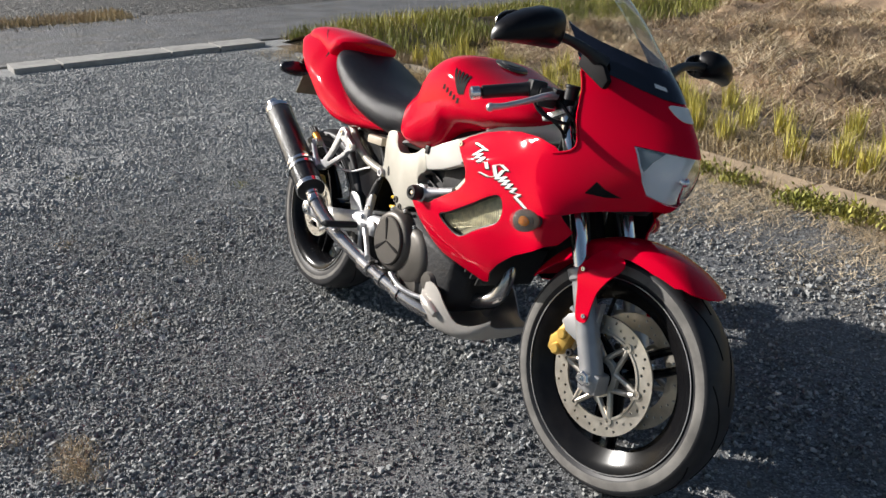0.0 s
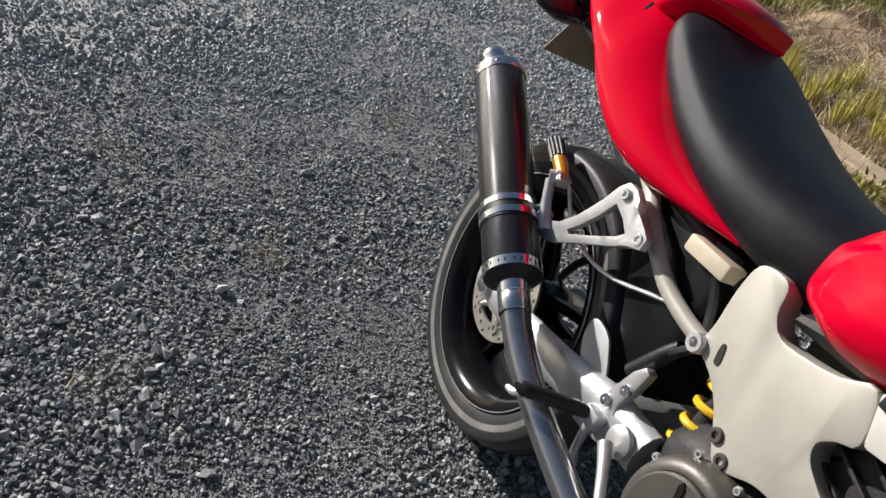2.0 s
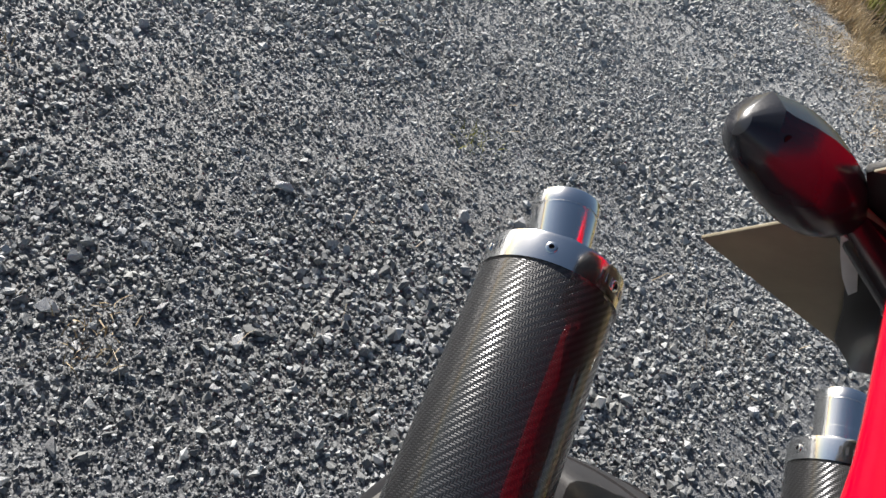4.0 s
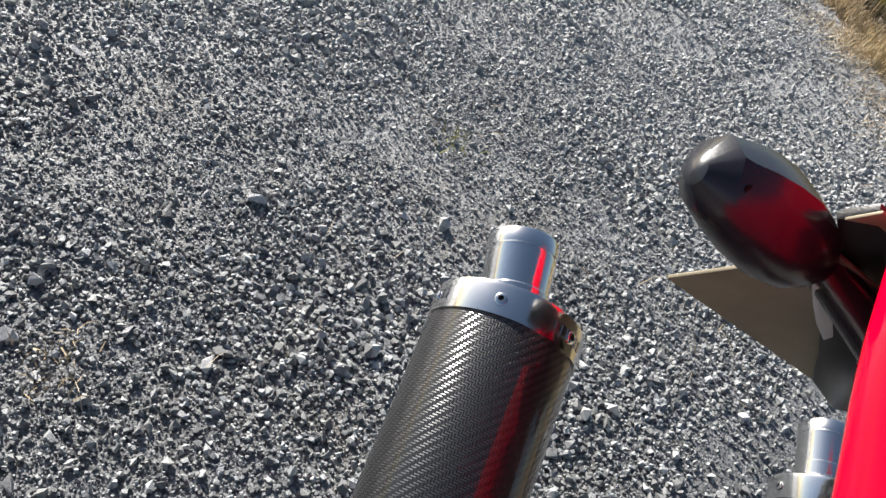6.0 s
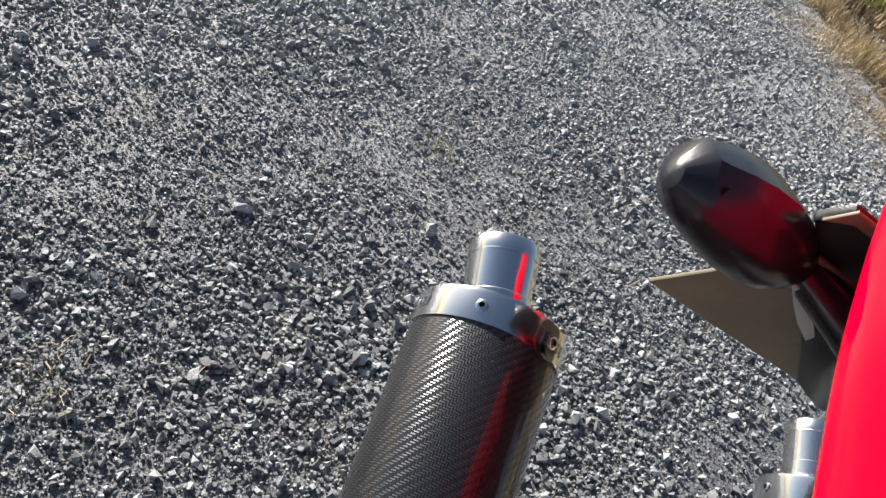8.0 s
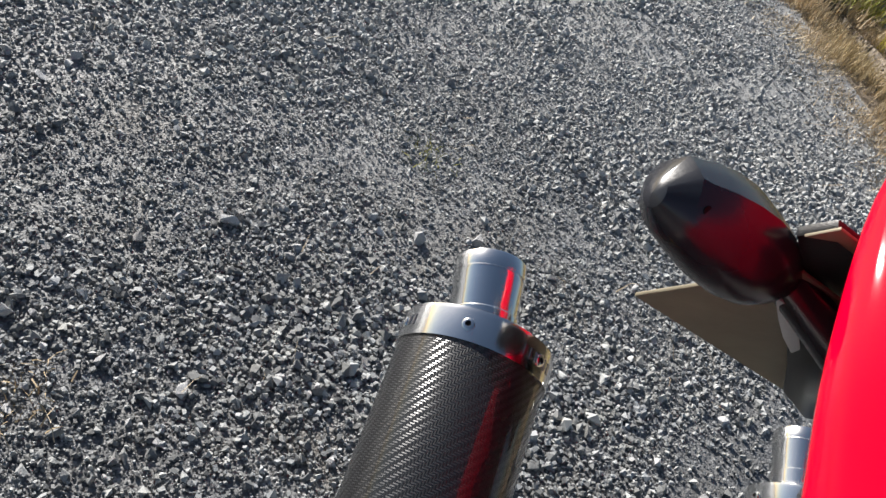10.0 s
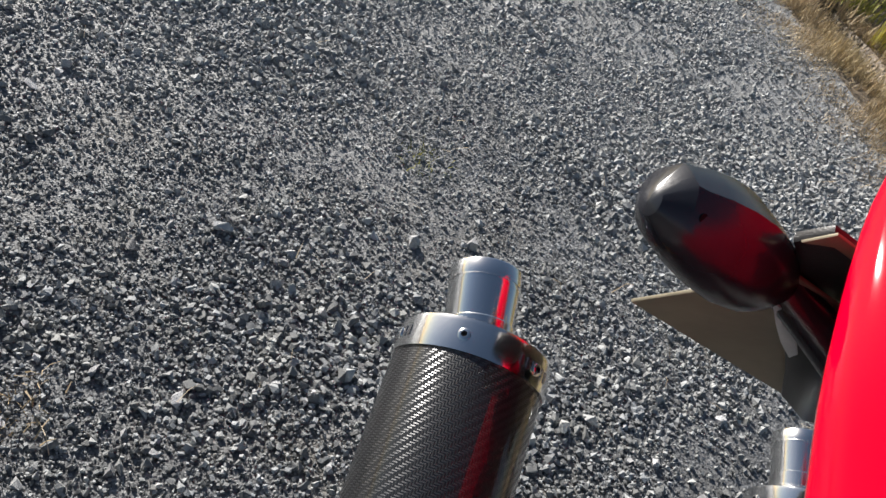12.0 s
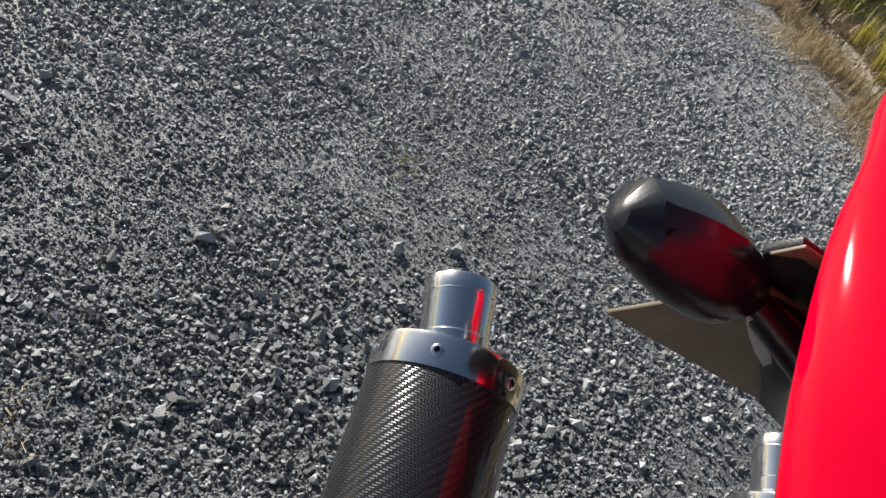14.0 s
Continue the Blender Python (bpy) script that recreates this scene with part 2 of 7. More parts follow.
def table(x, rows):
    """Reads column values at x out of rows (x, a, b, ...), smoothly."""
    rows = sorted(rows)
    xs = [r[0] for r in rows]
    i = max(0, min(len(xs) - 2, int(np.searchsorted(xs, x)) - 1))
    t = min(1, max(0, (x - xs[i]) / (xs[i + 1] - xs[i])))
    out = []
    for c in range(1, len(rows[0])):
        p0, p1 = rows[i][c], rows[i + 1][c]
        pm, pn = rows[max(i - 1, 0)], rows[min(i + 2, len(rows) - 1)]
        h = xs[i + 1] - xs[i]
        m0 = (p1 - pm[c]) / (xs[i + 1] - pm[0]) * h
        m1 = (pn[c] - p0) / (pn[0] - xs[i]) * h
        out.append((2 * t ** 3 - 3 * t * t + 1) * p0 + (t ** 3 - 2 * t * t + t) * m0 + (3 * t * t - 2 * t ** 3) * p1 + (t ** 3 - t * t) * m1)
    return out


def rings(loops, cap=True, closed=True):
    """Skins rings of equally many points into a bmesh."""
    bm = bmesh.new()
    vs = [[bm.verts.new(p) for p in loop] for loop in loops]
    n = len(loops[0])
    for a, b in zip(vs, vs[1:]):
        for i in range(n if closed else n - 1):
            j = (i + 1) % n
            bm.faces.new((a[i], a[j], b[j], b[i]))
    if cap and closed:
        bm.faces.new(vs[0][::-1])
        bm.faces.new(vs[-1])
    return bm


def tube(points, radius, n=12, smooth=6, cap=True):
    """A round tube along a line; radius a number or one for each point."""
    line = spline(points, smooth) if smooth > 1 else [Vector(p) for p in points]
    rad = radius if isinstance(radius, (list, tuple)) else [radius] * len(points)
    up, loops = None, []
    for i, p in enumerate(line):
        d = (line[min(i + 1, len(line) - 1)] - line[max(i - 1, 0)]).normalized()
        if up is None:
            up = d.orthogonal().normalized()
        up = (up - d * up.dot(d)).normalized()
        side = d.cross(up)
        f = i / max(1, smooth) if smooth > 1 else i
        j = min(int(f), len(rad) - 1)
        r = rad[j] + (rad[min(j + 1, len(rad) - 1)] - rad[j]) * (f - j)
        loops.append([p + r * (up * math.cos(2 * math.pi * q / n) + side * math.sin(2 * math.pi * q / n)) for q in range(n)])
    return rings(loops, cap)


def lathe(profile, origin, axis, n=48, uv=False, close=False):
    """Turns a profile of (distance along the axis, radius) about the axis."""
    axis = Vector(axis).normalized()
    a = axis.orthogonal().normalized()
    b = axis.cross(a)
    origin = Vector(origin)
    loops = [[origin + axis * h + max(r, 1e-4) * (a * math.cos(2 * math.pi * q / n) + b * math.sin(2 * math.pi * q / n)) for q in range(n)] for h, r in profile]
    if close:
        loops.append(loops[0])
    bm = rings(loops, cap=not close)
    if close:
        bmesh.ops.remove_doubles(bm, verts=bm.verts, dist=1e-6)
    if uv:
        layer = bm.loops.layers.uv.new("weave")
        rm = max(r for h, r in profile)
        for f in bm.faces:
            for l in f.loops:
                d = l.vert.co - origin
                ang = math.atan2(d.dot(b), d.dot(a))
                l[layer].uv = (ang * rm, d.dot(axis))
            us = [l[layer].uv[0] for l in f.loops]
            if max(us) - min(us) > math.pi * rm:
                for l in f.loops:
                    if l[layer].uv[0] < 0:
                        l[layer].uv[0] += 2 * math.pi * rm
    return bm


def inside(poly, x, y):
    c, n = False, len(poly)
    for i in range(n):
        (x0, y0), (x1, y1) = poly[i], poly[i - 1]
        if (y0 > y) != (y1 > y) and x < (x1 - x0) * (y - y0) / (y1 - y0) + x0:
            c = not c
    return c


def sheet(outline, place, step=0.02, holes=(), aspect=1.0):
    """A curved panel: an outline (with holes) in two coordinates, filled finely and laid out in space by place(u, v)."""
    verts, edges = [], []
    for loop in (outline, *holes):
        s = len(verts)
        loop = [tuple(p)[:2] for p in loop]
        dense = []
        for i, p in enumerate(loop):
            q = loop[(i + 1) % len(loop)]
            k = max(1, int(math.hypot((q[0] - p[0]) / aspect, q[1] - p[1]) / step))
            dense += [(p[0] + (q[0] - p[0]) * j / k, p[1] + (q[1] - p[1]) * j / k) for j in range(k)]
        verts += [Vector((p[0] / aspect, p[1])) for p in dense]
        edges += [(s + i, s + (i + 1) % len(dense)) for i in range(len(dense))]
    base = len(verts)
    xs, ys = [p[0] for p in outline], [p[1] for p in outline]
    u = min(xs) + step * aspect / 2
    border = [v.copy() for v in verts]
    row = 0
    bx = np.array([[p.x, p.y] for p in border])
    while u < max(xs):
        v = min(ys) + (0.25 + 0.5 * (row % 2)) * step
        while v < max(ys):
            if inside(outline, u, v) and not any(inside(h, u, v) for h in holes):
                if np.min((bx[:, 0] - u / aspect) ** 2 + (bx[:, 1] - v) ** 2) > (0.45 * step) ** 2:
                    verts.append(Vector((u / aspect, v)))
            v += step
        u += step * aspect
        row += 1
    from mathutils import geometry
    out, _, faces, *_ = geometry.delaunay_2d_cdt(verts, edges, [], 0, 1e-7)
    bm = bmesh.new()
    out = [Vector((p.x * aspect, p.y)) for p in out]
    vs = [bm.verts.new(place(p.x, p.y)) for p in out]
    for f in faces:
        cx, cy = sum(out[i].x for i in f) / len(f), sum(out[i].y for i in f) / len(f)
        if inside(outline, cx, cy) and not any(inside(h, cx, cy) for h in holes):
            bm.faces.new([vs[i] for i in f])
    return bm


def slab(outline, place, depth):
    """A flat plate: an outline in two coordinates, laid out by place(u, v, d), from depth d[0] to d[1]."""
    bm = bmesh.new()
    lo = [bm.verts.new(place(u, v, depth[0])) for u, v in outline]
    hi = [bm.verts.new(place(u, v, depth[1])) for u, v in outline]
    bm.faces.new(lo[::-1])
    bm.faces.new(hi)
    n = len(lo)
    for i in range(n):
        bm.faces.new((lo[i], lo[(i + 1) % n], hi[(i + 1) % n], hi[i]))
    return bm


def box(centre, size, turn=None, taper=1.0):
    bm = bmesh.new()
    bmesh.ops.create_cube(bm, size=1)
    for v in bm.verts:
        k = taper if v.co.z > 0 else 1
        v.co = Vector((v.co.x * size[0] * k, v.co.y * size[1] * k, v.co.z * size[2]))
    if turn is not None:
        bmesh.ops.transform(bm, matrix=turn.to_4x4(), verts=bm.verts)
    bmesh.ops.translate(bm, vec=centre, verts=bm.verts)
    return bm


def join(*bms):
    out = bmesh.new()
    for b in bms:
        me = bpy.data.meshes.new("joined")
        b.to_mesh(me)
        b.free()
        out.from_mesh(me)
        bpy.data.meshes.remove(me)
    return out


def flat(xz, y):
    return (xz[0], y, xz[1])


def circle(cx, cy, r, n=12, turn=0.0):
    return [(cx + r * math.cos(turn + 2 * math.pi * i / n), cy + r * math.sin(turn + 2 * math.pi * i / n)) for i in range(n)]


def bolt(name, at, axis, r, parent, mat=None, depth=0.006, xf=None):
    """A socket-head bolt: a rimmed head with a recess."""
    return part(name, lathe([(0, r), (depth * 0.8, r), (depth, r * 0.88), (depth, r * 0.5), (depth * 0.35, r * 0.45), (depth * 0.3, 0)], at, axis, n=16), mat or STEEL, parent, xf=xf)


MIRROR = Matrix.Diagonal((1, -1, 1, 1))

# ---- ground ----
EDGE = radians(-1.5)                             # the verge runs so to the lot's long side
ALONG, ACROSS = Vector((math.cos(EDGE), math.sin(EDGE), 0)), Vector((-math.sin(EDGE), math.cos(EDGE), 0))
rng = np.random.default_rng(7)


def lightened_far(m, colour, amount):
    """Mixes a pale tone into a colour of this material out towards the lane: painted brightness."""
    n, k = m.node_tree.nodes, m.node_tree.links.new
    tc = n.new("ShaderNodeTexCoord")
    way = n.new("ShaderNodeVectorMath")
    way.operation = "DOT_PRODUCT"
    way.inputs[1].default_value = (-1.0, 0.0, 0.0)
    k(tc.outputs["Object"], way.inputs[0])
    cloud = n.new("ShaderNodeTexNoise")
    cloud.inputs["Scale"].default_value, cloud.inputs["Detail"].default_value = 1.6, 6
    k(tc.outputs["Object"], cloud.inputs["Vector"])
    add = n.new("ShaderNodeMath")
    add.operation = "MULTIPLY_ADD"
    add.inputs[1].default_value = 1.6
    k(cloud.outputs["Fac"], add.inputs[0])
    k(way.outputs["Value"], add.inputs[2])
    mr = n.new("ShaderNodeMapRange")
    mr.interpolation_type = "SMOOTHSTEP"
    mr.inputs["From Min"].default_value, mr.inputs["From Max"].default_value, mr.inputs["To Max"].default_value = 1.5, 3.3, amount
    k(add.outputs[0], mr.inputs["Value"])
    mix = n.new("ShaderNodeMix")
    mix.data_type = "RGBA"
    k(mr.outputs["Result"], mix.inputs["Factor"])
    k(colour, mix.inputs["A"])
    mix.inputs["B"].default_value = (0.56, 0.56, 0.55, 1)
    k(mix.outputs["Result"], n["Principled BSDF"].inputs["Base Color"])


def gravel_material(name, dark, light, size, lighten=0.0):
    m = bpy.data.materials.new(name)
    m.use_nodes = True
    n, k = m.node_tree.nodes, m.node_tree.links.new
    b = n["Principled BSDF"]
    tc = n.new("ShaderNodeTexCoord")
    vo = n.new("ShaderNodeTexVoronoi")
    vo.inputs["Scale"].default_value = 1 / size
    vo.inputs["Randomness"].default_value = 1
    k(tc.outputs["Object"], vo.inputs["Vector"])
    v2 = n.new("ShaderNodeTexVoronoi")
    v2.inputs["Scale"].default_value = 2.6 / size
    k(tc.outputs["Object"], v2.inputs["Vector"])
    sep = n.new("ShaderNodeSeparateColor")
    k(vo.outputs["Color"], sep.inputs["Color"])
    cr = n.new("ShaderNodeValToRGB")
    e = cr.color_ramp.elements
    e[0].color, e[1].color = (*dark, 1), (*light, 1)
    mid = e.new(0.75)
    mid.color = (*[0.6 * a + 0.4 * c for a, c in zip(dark, light)], 1)
    k(sep.outputs["Red"], cr.inputs["Fac"])
    no = n.new("ShaderNodeTexNoise")
    no.inputs["Scale"].default_value, no.inputs["Detail"].default_value = 2.2, 6
    k(tc.outputs["Object"], no.inputs["Vector"])
    mr = n.new("ShaderNodeMapRange")
    mr.inputs["From Min"].default_value, mr.inputs["From Max"].default_value = 0.3, 0.7
    mr.inputs["To Min"].default_value, mr.inputs["To Max"].default_value = 0.72, 1.2
    k(no.outputs["Fac"], mr.inputs["Value"])
    hv = n.new("ShaderNodeHueSaturation")
    k(mr.outputs["Result"], hv.inputs["Value"])
    k(cr.outputs["Color"], hv.inputs["Color"])
    # earthy patches
    pn = n.new("ShaderNodeTexNoise")
    pn.inputs["Scale"].default_value, pn.inputs["Detail"].default_value = 3.7, 7
    k(tc.outputs["Object"], pn.inputs["Vector"])
    pr = n.new("ShaderNodeMapRange")
    pr.inputs["From Min"].default_value, pr.inputs["From Max"].default_value, pr.inputs["To Max"].default_value = 0.5, 0.68, 0.55
    k(pn.outputs["Fac"], pr.inputs["Value"])
    pm = n.new("ShaderNodeMix")
    pm.data_type = "RGBA"
    pm.blend_type = "MULTIPLY"
    k(pr.outputs["Result"], pm.inputs["Factor"])
    k(hv.outputs["Color"], pm.inputs["A"])
    pm.inputs["B"].default_value = (1.0, 0.86, 0.66, 1)
    # the bed's colour is painted brighter towards the lane
    if lighten:
        lightened_far(m, pm.outputs["Result"], lighten)
    else:
        k(pm.outputs["Result"], b.inputs["Base Color"])
    b.inputs["Roughness"].default_value = 0.6
    # every pebble of the bed lies at its own slant
    geo = n.new("ShaderNodeNewGeometry")
    slant = None
    for tex, amount in ((vo, 1.0), (v2, 0.9)):
        off = n.new("ShaderNodeVectorMath")
        off.operation = "SUBTRACT"
        off.inputs[1].default_value = (0.5, 0.5, 0.5)
        k(tex.outputs["Color"], off.inputs[0])
        sc = n.new("ShaderNodeVectorMath")
        sc.operation = "SCALE"
        sc.inputs["Scale"].default_value = amount
        k(off.outputs["Vector"], sc.inputs[0])
        ad = n.new("ShaderNodeVectorMath")
        k(sc.outputs["Vector"], ad.inputs[0])
        k(slant or geo.outputs["Normal"], ad.inputs[1])
        slant = ad.outputs["Vector"]
    nm = n.new("ShaderNodeVectorMath")
    nm.operation = "NORMALIZE"
    k(slant, nm.inputs[0])
    bp = n.new("ShaderNodeBump")
    bp.invert = True
    bp.inputs["Strength"].default_value, bp.inputs["Distance"].default_value = 0.8, size * 0.5
    k(vo.outputs["Distance"], bp.inputs["Height"])
    clods = n.new("ShaderNodeTexNoise")
    clods.inputs["Scale"].default_value, clods.inputs["Detail"].default_value = 0.26 / size, 3
    k(tc.outputs["Object"], clods.inputs["Vector"])
    rough = n.new("ShaderNodeBump")
    rough.inputs["Strength"].default_value, rough.inputs["Distance"].default_value = 0.9, size * 1.6
    k(clods.outputs["Fac"], rough.inputs["Height"])
    k(nm.outputs["Vector"], rough.inputs["Normal"])
    k(rough.outputs["Normal"], bp.inputs["Normal"])
    k(bp.outputs["Normal"], b.inputs["Normal"])
    b.inputs["Specular IOR Level"].default_value = 0.42
    return m


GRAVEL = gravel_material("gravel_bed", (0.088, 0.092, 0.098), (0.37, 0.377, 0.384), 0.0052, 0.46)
ASPHALT = gravel_material("old_asphalt", (0.11, 0.11, 0.115), (0.24, 0.24, 0.24), 0.012)
TILLED = gravel_material("tilled_earth", (0.03, 0.028, 0.026), (0.20, 0.185, 0.165), 0.05)
EARTH = gravel_material("field_earth", (0.12, 0.09, 0.06), (0.34, 0.265, 0.18), 0.03)
STONE = material("gravel_stone", (0.268, 0.281, 0.296), rough=0.58, vary=0.12, scale=14, other=(0.345, 0.348, 0.333), island=0.5, skew=1.4, bump=0.35, bump_scale=600, spec=0.36)
# the stones get the same painted brightness towards the lane
lightened_far(STONE, STONE.node_tree.nodes["Principled BSDF"].inputs["Base Color"].links[0].from_socket, 0.34)
PALE = material("pale_stone", (0.42, 0.42, 0.425), rough=0.9, vary=0.25, scale=90, objectwise=0.45, bump=0.4, bump_scale=400, spec=0.15, stain=(0.25, 0.21, 0.16), stain_amount=0.4, stain_scale=40)
CONCRETE = material("weathered_concrete", (0.36, 0.35, 0.33), rough=0.85, vary=0.15, scale=9, bump=0.4, bump_scale=120, stain=(0.17, 0.16, 0.15), stain_amount=0.6, stain_scale=4)
KERB = material("sandy_concrete", (0.50, 0.375, 0.25), rough=0.9, vary=0.15, scale=8, bump=0.4, bump_scale=90, stain=(0.16, 0.12, 0.08), stain_amount=0.6, stain_scale=5)
BLADE = material("green_grass", (0.24, 0.29, 0.045), rough=0.6, vary=0.3, scale=1.5, island=0.45, other=(0.42, 0.38, 0.09))
DRY = material("dry_grass", (0.60, 0.45, 0.28), rough=0.7, vary=0.3, scale=1.2, island=0.45, other=(0.48, 0.38, 0.21))
STRAW = material("rice_straw", (0.92, 0.77, 0.54), rough=0.6, vary=0.25, scale=1.0, island=0.5, other=(0.36, 0.26, 0.16))
HUSK = material("weathered_straw", (0.50, 0.33, 0.20), rough=0.8, vary=0.35, scale=1.5, island=0.5, other=(0.22, 0.14, 0.09))
STUBBLE = material("rice_stubble", (0.68, 0.64, 0.13), rough=0.6, vary=0.25, scale=5, island=0.4, other=(0.58, 0.48, 0.14))


def lie(x, y):
    """Height of the bare ground."""
    q = -x * math.sin(EDGE) + y * math.cos(EDGE)
    z = 0.007 * noise.noise(Vector((x * 2.1, y * 2.1, 0))) + 0.004 * noise.noise(Vector((x * 7, y * 7, 3))) - 0.008
    if 2.76 < q < 3.04 and -5.6 < x < -2.6:
        return -0.36
    if q >= 2.72 and x > -5.3:
        z += -0.04 + 0.05 * noise.noise(Vector((x * 1.3, y * 1.3, 8)))
    return z


def axis_lines(lo, hi, step, far):
    a = list(np.arange(lo, hi + 1e-6, step))
    d, left, right = step, [lo], [hi]
    while left[-1] > -far:
        d *= 1.35
        left.append(left[-1] - d)
        right.append(right[-1] + d)
    return sorted(left[1:]) + a + right[1:]


# the sheet is laid out along the verge, so that the ditch follows it
us, ws = axis_lines(-6.0, 3.0, 0.06, 300), axis_lines(-2.0, 5.0, 0.05, 300)
ws = sorted(set(ws) | {2.759, 2.761, 3.039, 3.041})
verts = []
for u in us:
    for w in ws:
        p = ALONG * u + ACROSS * w
        verts.append((p.x, p.y, lie(p.x, p.y) if abs(u) < 14 and abs(w) < 14 else -0.03))
faces, index = [], []
nw = len(ws)
for i in range(len(us) - 1):
    for j in range(nw - 1):
        faces.append((i * nw + j, (i + 1) * nw + j, (i + 1) * nw + j + 1, i * nw + j + 1))
        c = ALONG * ((us[i] + us[i + 1]) / 2) + ACROSS * ((ws[j] + ws[j + 1]) / 2)
        index.append(2 if c.x < -10.6 else 1 if ws[j] > 2.36 and c.x > -6.2 else 0)
me = bpy.data.meshes.new("ground")
me.from_pydata(verts, [], faces)
me.materials.append(GRAVEL)
me.materials.append(EARTH)
me.materials.append(TILLED)
me.polygons.foreach_set("material_index", index)
me.polygons.foreach_set("use_smooth", [True] * len(faces))
ground = tagged(new("ground", me), "dark grey gravel lot beside a bare field", "ground", kind="structure")

# loose stones: many small, some big, in the reach of the walk
def hull(points, flat):
    bm = bmesh.new()
    pts = rng.normal(size=(points, 3))
    pts /= np.linalg.norm(pts, axis=1)[:, None]
    pts *= np.array([1.0, rng.uniform(0.65, 0.95), rng.uniform(*flat)]) * rng.uniform(0.8, 1.15, (points, 1))
    for p in pts:
        bm.verts.new(p)
    bmesh.ops.convex_hull(bm, input=bm.verts)
    bmesh.ops.delete(bm, geom=[v for v in bm.verts if not v.link_faces], context="VERTS")
    bmesh.ops.triangulate(bm, faces=bm.faces)
    bm.verts.index_update()
    out = (np.array([v.co[:] for v in bm.verts]), np.array([[v.index for v in f.verts] for f in bm.faces]))
    bm.free()
    return out


hulls = [hull(11, (0.45, 0.75)) for _ in range(24)]


def block(flat):
    """A crushed stone: a box with its eight corners knocked about."""
    bm = bmesh.new()
    dims = np.array([1.0, rng.uniform(0.65, 0.95), rng.uniform(*flat)]) * 0.66
    for p in itertools.product((-1, 1), repeat=3):
        bm.verts.new((np.array(p) + rng.uniform(-0.34, 0.34, 3)) * dims)
    bmesh.ops.convex_hull(bm, input=bm.verts)
    bmesh.ops.triangulate(bm, faces=bm.faces)
    bm.verts.index_update()
    out = (np.array([v.co[:] for v in bm.verts]), np.array([[v.index for v in f.verts] for f in bm.faces]))
    bm.free()
    return out


def speck():
    """A grain with six blunt corners."""
    pts = np.array([(1, 0, 0), (-1, 0, 0), (0, 1, 0), (0, -1, 0), (0, 0, 1), (0, 0, -1)], float) + rng.uniform(-0.3, 0.3, (6, 3))
    pts *= np.array([1.0, rng.uniform(0.7, 1.0), rng.uniform(0.6, 0.85)])
    return pts, np.array([(0, 2, 4), (2, 1, 4), (1, 3, 4), (3, 0, 4), (2, 0, 5), (1, 2, 5), (3, 1, 5), (0, 3, 5)])


specks, grit = [speck() for _ in range(24)], [block((0.6, 0.95)) for _ in range(24)]


def stones(name, count, area, size, label, sink=0.52, hulls=hulls):
    """Stones strewn over area(n) -> x, y, joined into one mesh."""
    x, y = area(count)
    r = size(count)
    # in places the stones have sunk into fine grit
    fine = np.array([noise.noise(Vector((a * 1.7, b * 1.7, 31))) + 0.6 * noise.noise(Vector((a * 5.5, b * 5.5, 12))) for a, b in zip(x, y)])
    r = r * np.clip(1.0 - 0.5 * fine, 0.62, 1.5)
    kind = rng.integers(0, len(hulls), count)
    allv, allf, base = [], [], 0
    ang = rng.uniform(0, 2 * np.pi, count)
    tilt = rng.normal(0, 0.6, count)
    for kd in range(len(hulls)):
        hv, hf = hulls[kd]
        sel = np.where(kind == kd)[0]
        if not len(sel):
            continue
        c, s = np.cos(ang[sel]), np.sin(ang[sel])
        ct, st = np.cos(tilt[sel]), np.sin(tilt[sel])
        v = hv[None] * r[sel][:, None, None] * rng.uniform(0.75, 1.25, (len(sel), 1, 3))
        vx, vz = v[..., 0] * ct[:, None] - v[..., 2] * st[:, None], v[..., 0] * st[:, None] + v[..., 2] * ct[:, None]
        vy = v[..., 1]
        wx = vx * c[:, None] - vy * s[:, None] + x[sel][:, None]
        wy = vx * s[:, None] + vy * c[:, None] + y[sel][:, None]
        z0 = np.array([lie(a, b) for a, b in zip(x[sel], y[sel])]) + r[sel] * sink
        wz = vz + z0[:, None]
        allv.append(np.stack([wx, wy, wz], -1).reshape(-1, 3))
        allf.append((hf[None] + (base + np.arange(len(sel)) * len(hv))[:, None, None]).reshape(-1, 3))
        base += len(sel) * len(hv)
    v, f = np.concatenate(allv), np.concatenate(allf)
    me = bpy.data.meshes.new(name)
    me.vertices.add(len(v))
    me.vertices.foreach_set("co", v.ravel())
    me.loops.add(len(f) * 3)
    me.loops.foreach_set("vertex_index", f.ravel())
    me.polygons.add(len(f))
    me.polygons.foreach_set("loop_start", np.arange(len(f)) * 3)
    me.polygons.foreach_set("use_smooth", np.zeros(len(f), dtype=bool))
    me.materials.append(STONE)
    me.update(calc_edges=True)
    me.validate()
    return tagged(new(name, me), label, "gravel", kind="stuff")


